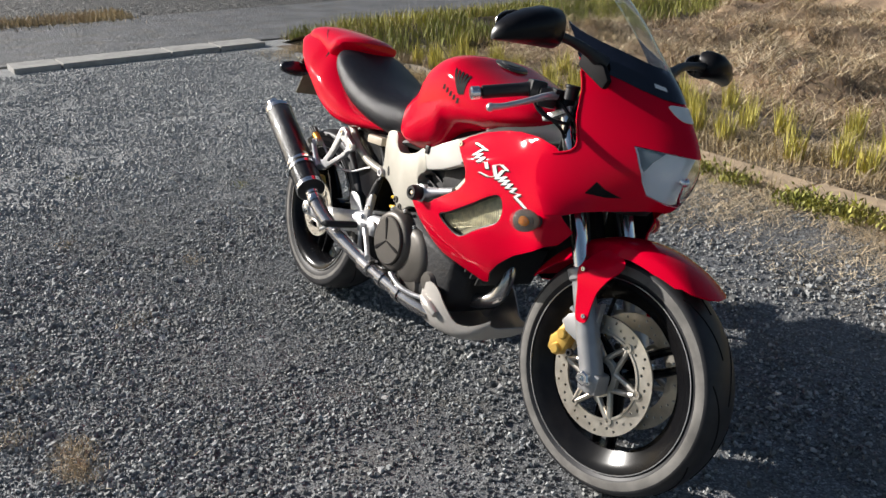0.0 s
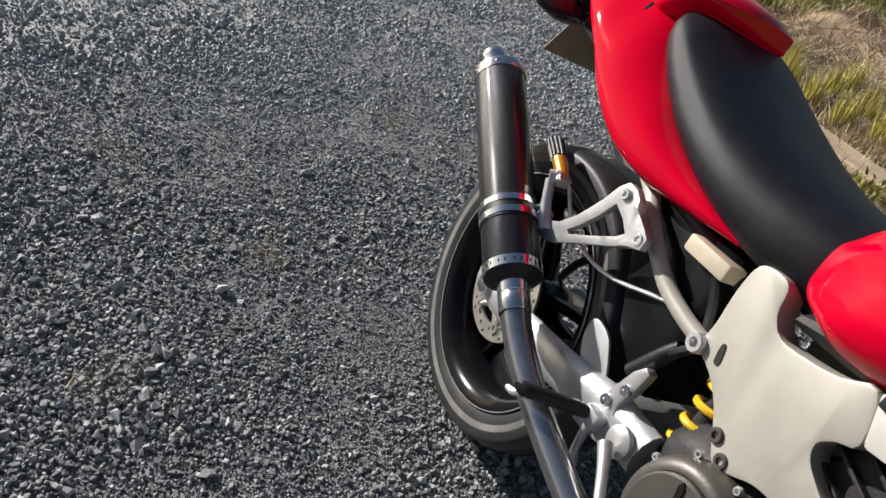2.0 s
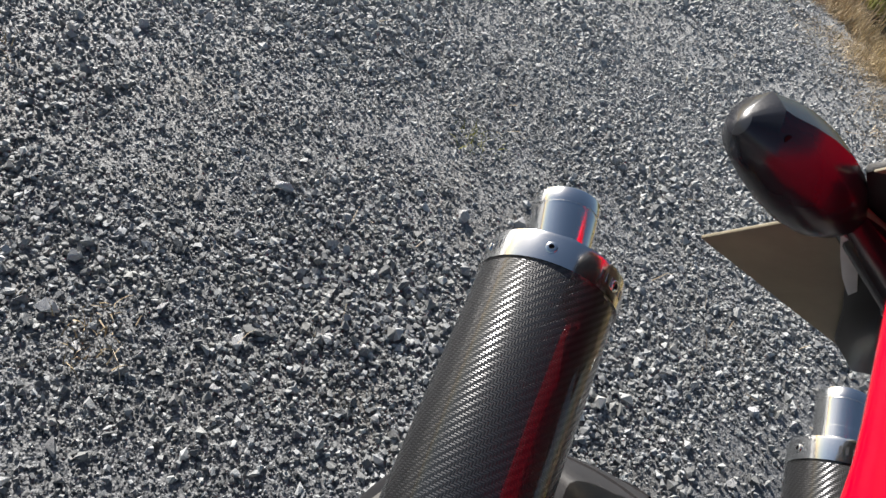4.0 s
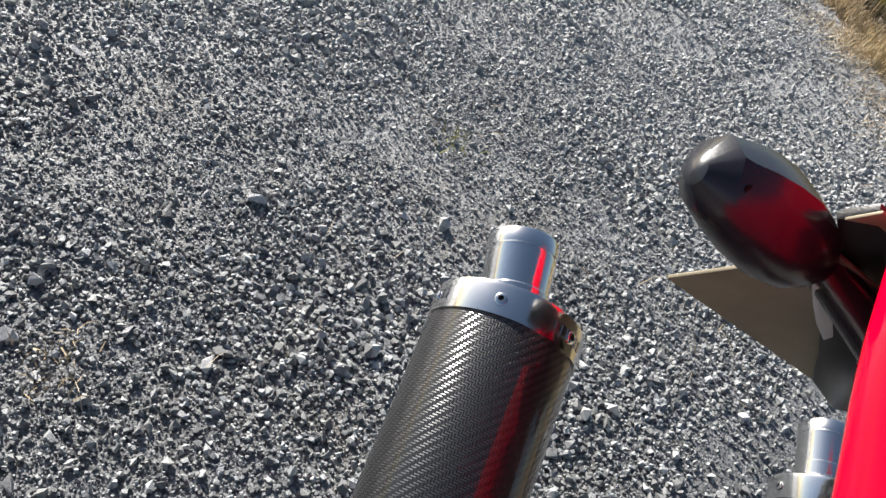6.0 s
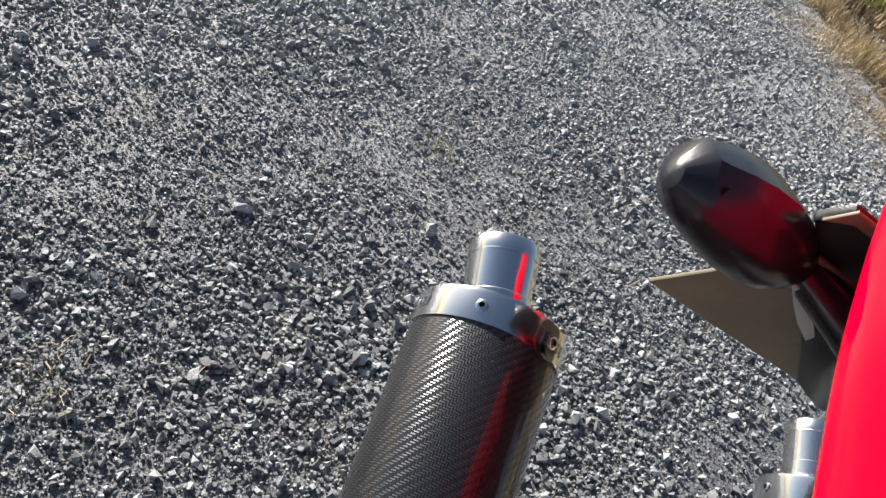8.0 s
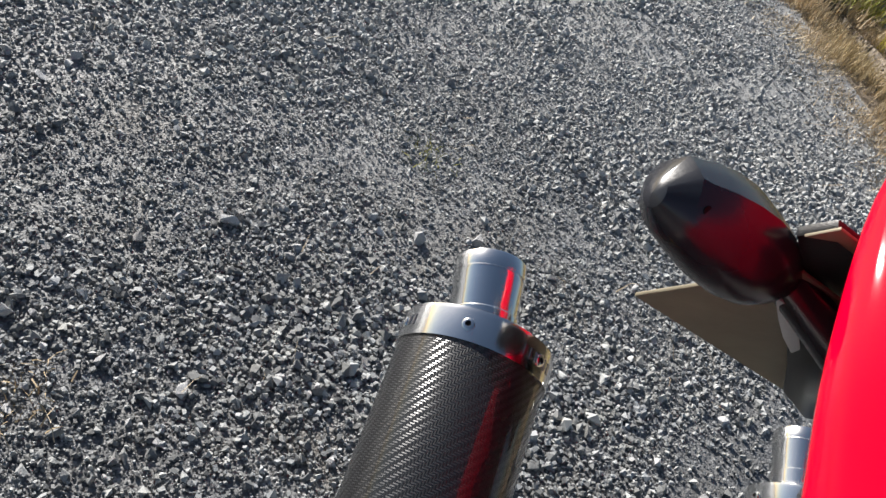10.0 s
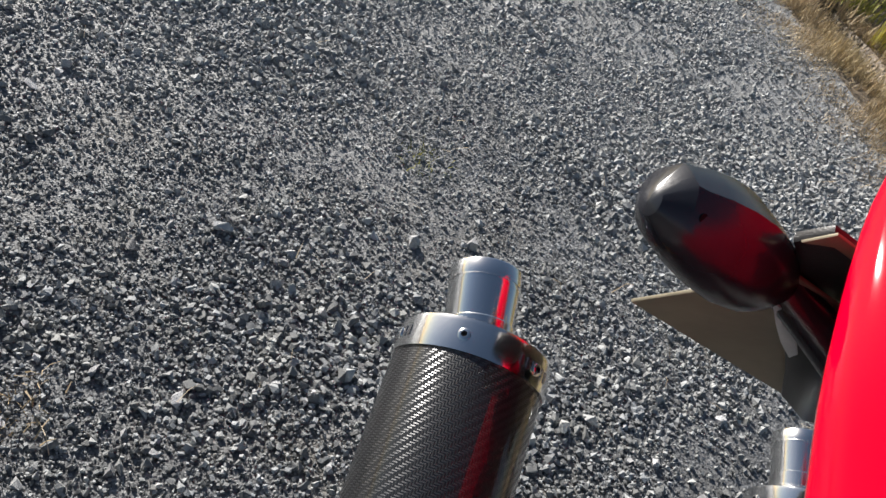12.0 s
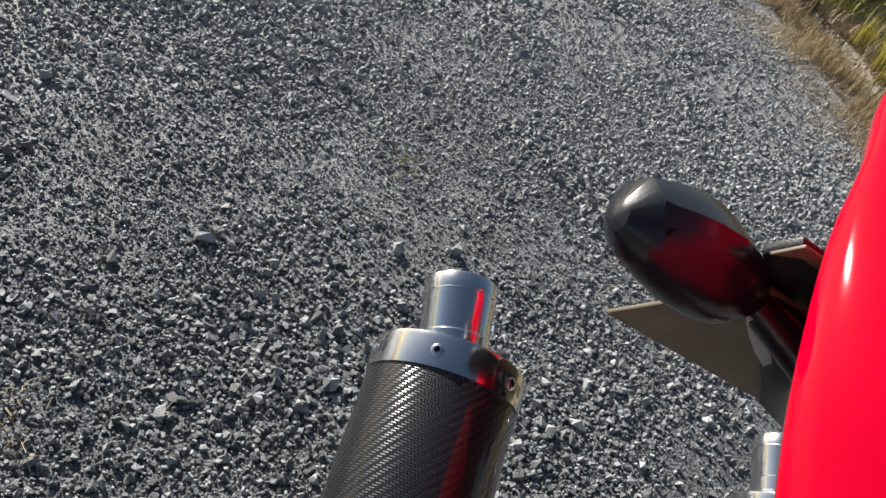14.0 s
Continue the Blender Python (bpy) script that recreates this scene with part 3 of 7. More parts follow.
def lot(x0, x1, y0, y1, clump=0.0, soft=0.5, slant=None):
    """A spread over part of the lot, in drifts where clump is above nought; slant keeps a slanting strip of it."""
    def area(n):
        m = n * 8
        x, y = rng.uniform(x0, x1, m), rng.uniform(y0, y1, m)
        q = -x * math.sin(EDGE) + y * math.cos(EDGE)
        inner = np.minimum(np.minimum(x - x0, x1 - x), np.minimum(y - y0, y1 - y)) / soft
        ok = (q < 2.40) & (rng.random(m) < inner)
        if slant:
            w = y + 1.15 * x
            ok &= rng.random(m) < np.minimum(w - slant[0], slant[1] - w) / 0.15
        if clump:
            drift = np.array([noise.noise(Vector((a * 1.9, b * 1.9, 17))) + 0.7 * noise.noise(Vector((a * 6.5, b * 6.5, 4))) for a, b in zip(x, y)])
            ok &= rng.random(m) < np.clip(0.5 + clump * drift, 0.08, 1)
        ok = np.where(ok)[0][:n]
        while len(ok) < n:
            ok = np.concatenate([ok, ok])[:n]
        return x[ok] + rng.normal(0, 0.003, n), y[ok] + rng.normal(0, 0.003, n)
    return area


def grain(lo, hi):
    return lambda n: lo * (hi / lo) ** (rng.random(n) ** 1.7)



# ---- motorcycle: x forwards, y to its left, z up; rear wheel's foot at the origin ----
LEAN = radians(14.5)
bike = tagged(new("motorcycle"), "red sports motorcycle leaning on its side stand on gravel", "motorcycle")
bike.matrix_basis = Matrix.Rotation(-LEAN, 4, "X")

RAKE = radians(24.8)
AXLE = Vector((1.43, 0, 0.298))
STEM = Vector((-math.sin(RAKE), 0, math.cos(RAKE)))
FOOT = Vector((1.527, 0, 0))
STEER = Matrix.Translation(FOOT) @ Matrix.Rotation(radians(3.5), 4, STEM) @ Matrix.Translation(-FOOT)


def both(name, make, mat, parent, **kw):
    """A part on the right, and its mirror image on the left."""
    a = part(name, make(), mat, parent, **kw)
    b = make()
    bmesh.ops.transform(b, matrix=MIRROR, verts=b.verts)
    return a, part(name, b, mat, parent, **kw)


# -- wheels --


def wheel(name, centre, radius, half, rim_half, xf, spokes, disc_r, discs, twist, lip):
    c = Vector(centre)
    grow = lip - 0.229
    shoulder = radius - 0.022
    body = [(-rim_half, 0.224 + grow), (-rim_half - 0.003, 0.234 + grow), (-half * 0.945, 0.2385 + grow), (-half * 0.97, 0.256 + 0.5 * (radius - 0.300)), (-half * 0.985, 0.266 + 0.8 * (radius - 0.300))]
    body += [(-half * 0.965 * math.cos(math.pi * i / 16), shoulder + 0.022 * math.sin(math.pi * i / 16) ** 0.9) for i in range(17)]
    body += [(-y, r) for y, r in body[4::-1]] + [(0, 0.220 + grow)]
    tyre = lathe(body, c, (0, 1, 0), 96, close=True)
    for f in tyre.faces:
        q = f.calc_center_median() - c
        r = math.hypot(q.x, q.z)
        f.material_index = 1 if abs(q.y) > 0.9 * half and 0.258 < r < 0.2745 else 0
    w = part(name, lathe([(-rim_half + 0.006, 0.204 + grow), (-rim_half - 0.003, 0.222 + grow), (-rim_half - 0.004, 0.229 + grow), (-rim_half + 0.004, 0.229 + grow), (-rim_half + 0.012, 0.214 + grow), (-0.02, 0.200),
                          (0.02, 0.200), (rim_half - 0.012, 0.214 + grow), (rim_half - 0.004, 0.229 + grow), (rim_half + 0.004, 0.229 + grow), (rim_half + 0.003, 0.222 + grow), (rim_half - 0.006, 0.204 + grow), (0.025, 0.188), (-0.025, 0.188)],
                         c, (0, 1, 0), 80, close=True), RIM, bike, "black cast rim with three hollow spokes", xf=xf)
    # a pale ring on each lip stands in for the sun's highlight
    for s in (-1, 1):
        part("rim_edge", lathe([(-0.001, 0.2275 + grow), (-0.001, 0.2295 + grow), (0.001, 0.2295 + grow), (0.001, 0.2275 + grow)], c + Vector((0, s * (rim_half + 0.0052), 0)), (0, 1, 0), 80, close=True), FORK, w, "thin bright ring for the sun's glint on the rim lip", xf=xf)
    part("tyre", tyre, [TYRE, SIDEWALL], w, "worn dusty road tyre", xf=xf)
    # slanting grooves in the tread
    for i in range(9):
        for s in (-1, 1):
            pts = []
            for t in np.linspace(0, 1, 10):
                y, b = s * half * (0.14 + 0.62 * t ** 1.6), 2 * math.pi * (i + 0.25 * s) / 9 + 0.52 * t
                r = shoulder + 0.022 * math.sqrt(max(0, 1 - (y / (0.965 * half)) ** 2)) - 0.0006
                pts.append(c + Vector((r * math.cos(b), y, r * math.sin(b))))
            part("tread_groove", tube(pts, 0.0024, 6, 1), INK, w, xf=xf)
    part("hub", lathe([(-0.06, 0.0), (-0.06, 0.032), (-0.035, 0.045), (0.035, 0.045), (0.06, 0.032), (0.06, 0)], c, (0, 1, 0), 32), GLOSS, w, xf=xf)
    for i in range(spokes):
        a = twist + 2 * math.pi * i / spokes
        for s in (-1, 1):
            loops = []
            for t in np.linspace(0, 1, 8):
                r = 0.035 + 0.160 * t
                b = a + s * (0.30 - 0.16 * t) * (1 - 0.2 * t)
                mid = c + Vector((r * math.cos(b), 0, r * math.sin(b)))
                tang = Vector((-math.sin(b), 0, math.cos(b)))
                hw, hy = 0.010 + 0.004 * (1 - t), 0.018 + 0.010 * (1 - t)
                loops.append([mid + tang * hw * math.cos(q) + Vector((0, hy * math.sin(q), 0)) for q in np.linspace(0, 2 * math.pi, 10, endpoint=False)])
            part("spoke", rings(loops), RIM, w, xf=xf)
    for y in discs:
        n = 30 if disc_r > 0.12 else 20
        holes = [circle(0, 0, disc_r * 0.735, 60)]
        for ring, r in enumerate((0.80, 0.865, 0.93)):
            for i in range(n // 2):
                a = 2 * math.pi * (i + ring / 3) / (n // 2)
                holes.append(circle(disc_r * r * math.cos(a), disc_r * r * math.sin(a), 0.0038, 7))
        part("brake_disc", sheet(circle(0, 0, disc_r, 90), lambda u, v: (c.x + u, y, c.z + v), 0.012, holes), DISC, w, "drilled steel brake disc", solid=0.005, xf=xf)
        arms = []
        for i in range(6):
            a = 2 * math.pi * i / 6
            for s in (-1, 1):
                b0, b1 = a + s * 0.46, a + s * 0.04
                arms.append(tube([(c.x + 0.045 * math.cos(b0), y, c.z + 0.045 * math.sin(b0)), (c.x + disc_r * 0.5 * math.cos(a + s * 0.17), y, c.z + disc_r * 0.5 * math.sin(a + s * 0.17)),
                                  (c.x + disc_r * 0.7 * math.cos(b1), y, c.z + disc_r * 0.7 * math.sin(b1))], 0.0072, 8, 3))
            arms.append(lathe([(-0.005, 0.0115), (0.005, 0.0115), (0.005, 0.005), (-0.005, 0.005)], (c.x + disc_r * 0.74 * math.cos(a), y, c.z + disc_r * 0.74 * math.sin(a)), (0, 1, 0), 14, close=True))
        arms.append(lathe([(-0.006, 0.052), (0.006, 0.052), (0.006, 0.036), (-0.006, 0.036)], (c.x, y, c.z), (0, 1, 0), 40, close=True))
        arms.append(lathe([(-0.003, disc_r * 0.74), (0.003, disc_r * 0.74), (0.003, disc_r * 0.70), (-0.003, disc_r * 0.70)], (c.x, y, c.z), (0, 1, 0), 60, close=True))
        part("disc_carrier", join(*arms), DISC, w, xf=xf)
    return w


wheel("front_wheel", AXLE, 0.300, 0.0605, 0.0495, STEER, 3, 0.148, (-0.064, 0.064), 0.6, 0.243)
wheel("rear_wheel", (-0.045, 0, 0.315), 0.309, 0.084, 0.074, None, 3, 0.106, (-0.088,), 0.2, 0.237)

# -- fork and front brake --


def leg(s, y):
    return AXLE + STEM * s + Vector((0, y, 0))


for y, nm in ((-0.098, 1), (0.098, -1)):
    slider = part("fork_slider", tube([leg(-0.035, y), leg(0.0, y), leg(0.10, y), leg(0.235, y), leg(0.25, y)], [0.024, 0.029, 0.029, 0.027, 0.031], 24, 4), FORK, bike, "grey fork slider", xf=STEER)
    part("fork_tube", tube([leg(0.24, y), leg(0.70, y)], 0.0215, 20, 1), STEEL, bike, "bare steel fork tube", xf=STEER)
    part("fork_collar", lathe([(0, 0.030), (0.004, 0.034), (0.028, 0.036), (0.032, 0.030), (0.032, 0.022), (0, 0.022)], leg(0.235, y), STEM, 28, close=True), FORK, slider, xf=STEER)
    part("axle_clamp", box(leg(-0.012, y + 0.004 * nm) + Vector((0.0, 0, 0)), (0.06, 0.05, 0.055)), FORK, slider, bevel=0.012, xf=STEER)
    for dx in (-0.018, 0.012):
        bolt("clamp_bolt", leg(-0.01, y - 0.030 * nm) + Vector((dx, 0, 0.004)), (0, -nm, 0), 0.007, slider, xf=STEER)
    part("axle_nut", lathe([(0, 0.019), (0.010, 0.019), (0.013, 0.015), (0.013, 0.009), (0.004, 0.008), (0.004, 0)], AXLE + Vector((0, y - 0.027 * nm, 0)), (0, -nm, 0), 6), STEEL, slider, xf=STEER)
    part("caliper_bracket", slab([(-0.02, 0.03), (-0.105, 0.055), (-0.125, 0.075), (-0.11, 0.10), (-0.06, 0.125), (-0.02, 0.16)],
                                 lambda u, v, d: AXLE + Vector((u, y + d, v)) + STEM * 0.02, (0.0, 0.022 * nm)), FORK, slider, bevel=0.005, xf=STEER)
    cal = AXLE + Vector((-0.135, y + 0.034 * nm, 0.040))
    body = [(-0.032, -0.042), (0.004, -0.056), (0.026, -0.03), (0.040, 0.03), (0.030, 0.056), (0.004, 0.060), (-0.012, 0.028), (-0.030, 0.004)]
    calp = part("brake_caliper", slab(body, lambda u, v, d: cal + Vector((u * 0.90, d, v * 0.76)), (-0.028, 0.028)), GOLD, bike, "gold painted brake caliper", bevel=0.008, xf=STEER)
    for u, v in ((0.002, -0.022), (0.012, 0.022)):
        part("caliper_bulge", lathe([(0, 0.015), (0.006, 0.0145), (0.009, 0.011), (0.009, 0)], cal + Vector((u, -0.028 * nm, v)), (0, -nm, 0), 20), GOLD, calp, xf=STEER)
    bolt("caliper_bolt", cal + Vector((0.052, -0.03 * nm, -0.012)), (0, -nm, 0), 0.010, calp, BLACK, 0.01, xf=STEER)
    part("bleed_nipple", tube([cal + Vector((0.02, -0.01 * nm, 0.058)), cal + Vector((0.026, -0.02 * nm, 0.085)), cal + Vector((0.014, -0.02 * nm, 0.092))], [0.006, 0.005, 0.008], 8, 2), ALLOY, calp, xf=STEER)
    part("brake_hose", tube([cal + Vector((0.02, 0, 0.06)), cal + Vector((0.03, 0.0, 0.13)), leg(0.22, y * 0.75), leg(0.42, y * 0.6), leg(0.55, y * 0.5)], 0.0055, 8), BLACK, bike, "black brake hose", xf=STEER)
part("lower_yoke", slab([(-0.05, -0.13), (0.045, -0.13), (0.05, -0.06), (0.07, 0), (0.05, 0.06), (0.045, 0.13), (-0.05, 0.13)], lambda u, v, d: AXLE + STEM * (0.45 + d) + Vector((u * math.cos(RAKE), v, u * math.sin(RAKE))), (0, 0.03)), DARK, bike, bevel=0.006, xf=STEER)
part("upper_yoke", slab([(-0.06, -0.13), (0.035, -0.13), (0.045, -0.06), (0.03, 0), (0.045, 0.06), (0.035, 0.13), (-0.06, 0.13), (-0.08, 0)], lambda u, v, d: AXLE + STEM * (0.645 + d) + Vector((u * math.cos(RAKE), v, u * math.sin(RAKE))), (0, 0.016)), ALLOY, bike, "alloy top yoke", bevel=0.005, xf=STEER)
part("axle", tube([AXLE + Vector((0, -0.11, 0)), AXLE + Vector((0, 0.11, 0))], 0.012, 14, 1), STEEL, bike, xf=STEER)

# -- front mudguard --


def guard(a, s):
    k = abs(s)
    if k <= 1:
        y, r = 0.074 * math.sin(s * 1.35) / math.sin(1.35), 0.338 - 0.030 * (1 - math.cos(s * 1.2))
    else:
        y, r = math.copysign(0.074 + 0.056 * (k - 1), s), 0.338 - 0.030 * (1 - math.cos(1.2)) - 0.105 * (k - 1)
    b = radians(a)
    return AXLE + Vector((r * math.cos(b), y, r * math.sin(b) + 0.004))


half_line = [(52, 0.0), (53, 0.35), (57, 0.85), (63, 1.12), (75, 1.22), (90, 1.22), (100, 1.28), (112, 1.3), (126, 1.25), (136, 1.15), (150, 1.0), (152, 0.0)]
line = [tuple(p) for p in half_line] + [(a, -s) for a, s in half_line[-2:0:-1]]
part("front_mudguard", sheet(line, guard, 0.10, aspect=30), RED, bike, "red front mudguard", solid=0.004, xf=STEER, centre=AXLE)
EAR = [(1.346, 0.500), (1.334, 0.548), (1.352, 0.590), (1.378, 0.605), (1.410, 0.602), (1.440, 0.580), (1.424, 0.540), (1.406, 0.508), (1.399, 0.470), (1.397, 0.436), (1.390, 0.424), (1.372, 0.422), (1.362, 0.430), (1.354, 0.460)]
for y in (-1, 1):
    part("mudguard_ear", sheet([tuple(p)[:2] for p in spline([(*p, 0) for p in EAR], 3, True)], lambda u, v: (u, y * (0.133 - 0.9 * max(0, v - 0.545)), v), 0.015), RED, bike, "red mudguard side", solid=0.004, xf=STEER, centre=AXLE)
    for x, z in ((1.352, 0.548), (1.387, 0.440)):
        bolt("mudguard_bolt", (x, y * 0.1335, z), (0, y, 0), 0.006, bike, STEEL, 0.004, xf=STEER)

# -- frame --
rear_plate = [(0.412, 0.560), (0.410, 0.600), (0.404, 0.650), (0.406, 0.690), (0.420, 0.704), (0.450, 0.708), (0.466, 0.698), (0.475, 0.668), (0.500, 0.649), (0.545, 0.655), (0.59, 0.668), (0.633, 0.688),
              (0.660, 0.630), (0.638, 0.612), (0.623, 0.594), (0.632, 0.575), (0.660, 0.560), (0.690, 0.545), (0.682, 0.518), (0.640, 0.506), (0.600, 0.497), (0.570, 0.480), (0.540, 0.468), (0.515, 0.490), (0.485, 0.522), (0.450, 0.545)]
spar = [(0.635, 0.689), (0.72, 0.722), (0.818, 0.756), (0.97, 0.816), (1.02, 0.834), (1.15, 0.872), (1.185, 0.828), (1.03, 0.762), (0.97, 0.737), (0.853, 0.687), (0.76, 0.652), (0.662, 0.630)]
both("frame_plate", lambda: slab([tuple(p)[:2] for p in spline([(*p, 0) for p in rear_plate], 3, True)], lambda u, v, d: (u, -0.098 + d - 0.05 * max(0, u - 0.5), v), (-0.024, 0.016)), FRAME, bike, label="cream cast aluminium frame plate", bevel=0.009)
both("frame_spar", lambda: slab(spar, lambda u, v, d: (u, -0.110 + d - 0.16 * max(0, min(u, 0.8) - 0.64) + 0.36 * max(0, u - 0.97), v), (-0.018, 0.016)), SPARPALE, bike, label="cream aluminium frame spar", bevel=0.008)
both("spar_top", lambda: slab([(0.90, 0.0), (1.02, 0.0), (1.14, 0.0), (1.15, 0.05), (1.02, 0.062), (0.92, 0.05)], lambda u, v, d: (u, -0.128 + v + 0.36 * max(0, u - 0.97), 0.834 + 0.31 * (u - 1.02) + d), (-0.006, 0.0035)), SPAR_SKY, bike, label="top of the frame spar, tinted for the sky reflected in it", bevel=0.002)
both("frame_strut", lambda: tube([(0.76, -0.115, 0.545), (0.83, -0.12, 0.602), (0.90, -0.12, 0.68)], 0.019, 14, 3), FRAME, bike)
both("frame_slot", lambda: slab([tuple(p)[:2] for p in spline([(0.447, 0.562, 0), (0.441, 0.585, 0), (0.447, 0.590, 0), (0.456, 0.565, 0)], 3, True)], lambda u, v, d: (u, -0.1225 + d, v), (-0.001, 0.001)), DARK, bike)
for x, z in ((0.520, 0.500), (0.548, 0.482)):
    bolt("frame_bolt", (x, -0.120, z), (0, -1, 0), 0.011, bike, CASE, 0.008)
part("steering_head", tube([AXLE + STEM * 0.44 - Vector((0.037, 0, 0)), AXLE + STEM * 0.64 - Vector((0.037, 0, 0))], 0.036, 20, 1), FRAME, bike)

# -- engine --
engine = part("engine", rings([[(x, y * w, z0 + (z1 - z0) * q) for y, q in ((-1, 0.15), (-1, 0.85), (-0.7, 1), (0.7, 1), (1, 0.85), (1, 0.15), (0.7, 0), (-0.7, 0))]
                               for x, w, z0, z1 in ((0.44, 0.09, 0.28, 0.46), (0.50, 0.12, 0.24, 0.50), (0.62, 0.13, 0.22, 0.50), (0.76, 0.135, 0.22, 0.46), (0.86, 0.12, 0.24, 0.42), (0.90, 0.08, 0.28, 0.38))]), DARK, bike,
              "dark V-twin engine with bronze side covers", bevel=0.012)
cc = Vector((0.578, -0.096, 0.378))
cover = part("clutch_cover", lathe([(0, 0.100), (0.045, 0.100), (0.060, 0.094), (0.066, 0.084), (0.066, 0.078), (0.062, 0.077), (0.062, 0.0)], cc, (0, -1, 0), 56), CASE, engine, "bronze painted clutch cover")
part("cover_cap", lathe([(0, 0.0765), (0.010, 0.0765), (0.0135, 0.073), (0.0145, 0.0)], cc + Vector((0, -0.062, 0)), (0, -1, 0), 56), CASE, cover)
for a in (105, 215, 345):
    b = radians(a)
    d, s = Vector((math.cos(b), 0, math.sin(b))), Vector((-math.sin(b), 0, math.cos(b)))
    o = cc + Vector((0, -0.0768, 0))
    part("cover_groove", slab([(0.004, -0.0022), (0.066, -0.0055), (0.074, 0.0), (0.066, 0.0055), (0.004, 0.0022)], lambda u, v, q: o + d * u + s * v + Vector((0, q, 0)), (-0.0012, 0.0012)), INK, cover)
part("case_cover", lathe([(0, 0.096), (0.030, 0.095), (0.042, 0.088), (0.050, 0.07), (0.052, 0)], (0.668, -0.098, 0.352), (0, -1, 0), 40), CASE, engine)
part("case_shoulder", lathe([(0, 0.056), (0.026, 0.054), (0.038, 0.042), (0.040, 0)], (0.690, -0.105, 0.268), (0, -1, 0), 36), CASE, engine)
part("water_pump", lathe([(0, 0.036), (0.02, 0.035), (0.030, 0.026), (0.032, 0)], (0.775, -0.11, 0.31), (0, -1, 0), 30), CASE, engine)
for i in range(9):
    a = 2 * math.pi * i / 9
    bolt("cover_bolt", cc + Vector((0.105 * math.cos(a), -0.035, 0.105 * math.sin(a))), (0, -1, 0), 0.006, engine, ALLOY, 0.007)
for x, z, tilt in ((0.93, 0.455, 20), (0.70, 0.58, -70)):
    rot = Matrix.Rotation(radians(tilt), 3, "Y")
    part("cylinder", box((x, 0, z), (0.16, 0.19, 0.13), rot), DARK, engine, bevel=0.015)
    for k in range(5):
        part("cooling_fin", box(Vector((x, 0, z)) + rot @ Vector((-0.06 + 0.03 * k, 0, 0)), (0.006, 0.215, 0.15), rot), DARK, engine, bevel=0.002)
part("carburettor", box((0.80, -0.06, 0.63), (0.16, 0.10, 0.10)), DARK, engine, bevel=0.02)
part("intake_pipe", tube([(0.74, -0.09, 0.55), (0.80, -0.115, 0.585), (0.87, -0.11, 0.60), (0.92, -0.07, 0.60)], 0.02, 12), DARK, engine)
part("oil_line", tube([(0.62, -0.165, 0.285), (0.68, -0.165, 0.262), (0.74, -0.15, 0.255), (0.80, -0.13, 0.26)], 0.008, 10), ALLOY, engine)
bolt("oil_filler", (0.645, -0.150, 0.262), (0, -1, 0), 0.016, engine, CASE, 0.014)
part("radiator", box((1.03, -0.135, 0.575), (0.24, 0.035, 0.20), Matrix.Rotation(radians(-27), 3, "Y")), DARK, bike, "black side radiator behind a mesh", bevel=0.004)
part("radiator", box((1.03, 0.135, 0.575), (0.24, 0.035, 0.20), Matrix.Rotation(radians(-27), 3, "Y")), DARK, bike, bevel=0.004)

# -- exhaust --
part("header_pipe", tube([(0.95, -0.01, 0.47), (0.992, -0.02, 0.41), (0.980, -0.03, 0.335), (0.92, -0.035, 0.300), (0.85, -0.03, 0.28), (0.80, -0.02, 0.27)], 0.023, 18), PIPE, bike, "bare steel header pipe")
# an invented dark block that keeps the gap behind the fork black
part("fan_shroud", rings([[(x, y * w, z) for y, z in ((-1, z0), (-0.9, z1), (0.9, z1), (1, z0))] for x, w, z0, z1 in ((0.93, 0.12, 0.44, 0.70), (1.00, 0.13, 0.48, 0.74), (1.08, 0.125, 0.56, 0.76), (1.14, 0.10, 0.62, 0.74))]), DARK, bike, "dark block added to fill the gap behind the fork", bevel=0.012)
part("header_pipe", tube([(0.58, -0.02, 0.44), (0.60, -0.03, 0.30), (0.70, -0.08, 0.235), (0.80, -0.10, 0.23)], 0.021, 14), PIPE, bike)


def belly(u, s):
    h, w, b = table(u, [(0.70, 0.225, 0.104, 0.178), (0.75, 0.285, 0.132, 0.160), (0.80, 0.320, 0.146, 0.156), (0.85, 0.315, 0.149, 0.160), (0.89, 0.276, 0.143, 0.168), (0.93, 0.242, 0.131, 0.178), (0.97, 0.242, 0.118, 0.195), (1.01, 0.262, 0.105, 0.225), (1.04, 0.285, 0.092, 0.256)])
    a = s * math.pi / 2
    return Vector((u, w * math.copysign(abs(math.sin(a)) ** 0.65, s), b + (h - b) * (1 - abs(math.cos(a)) ** 0.55)))


part("belly_pan", sheet([(0.70, -1), (0.80, -1), (0.9, -1), (1.0, -1), (1.04, -1), (1.04, 1), (0.70, 1)], belly, 0.05, aspect=0.35), BELLY, bike, "satin silver engine guard under the pipes", solid=0.004)
part("guard_rib", tube([(0.775, -0.138, 0.262), (0.825, -0.150, 0.255), (0.865, -0.150, 0.240)], [0.012, 0.017, 0.012], 12), BELLY, bike)


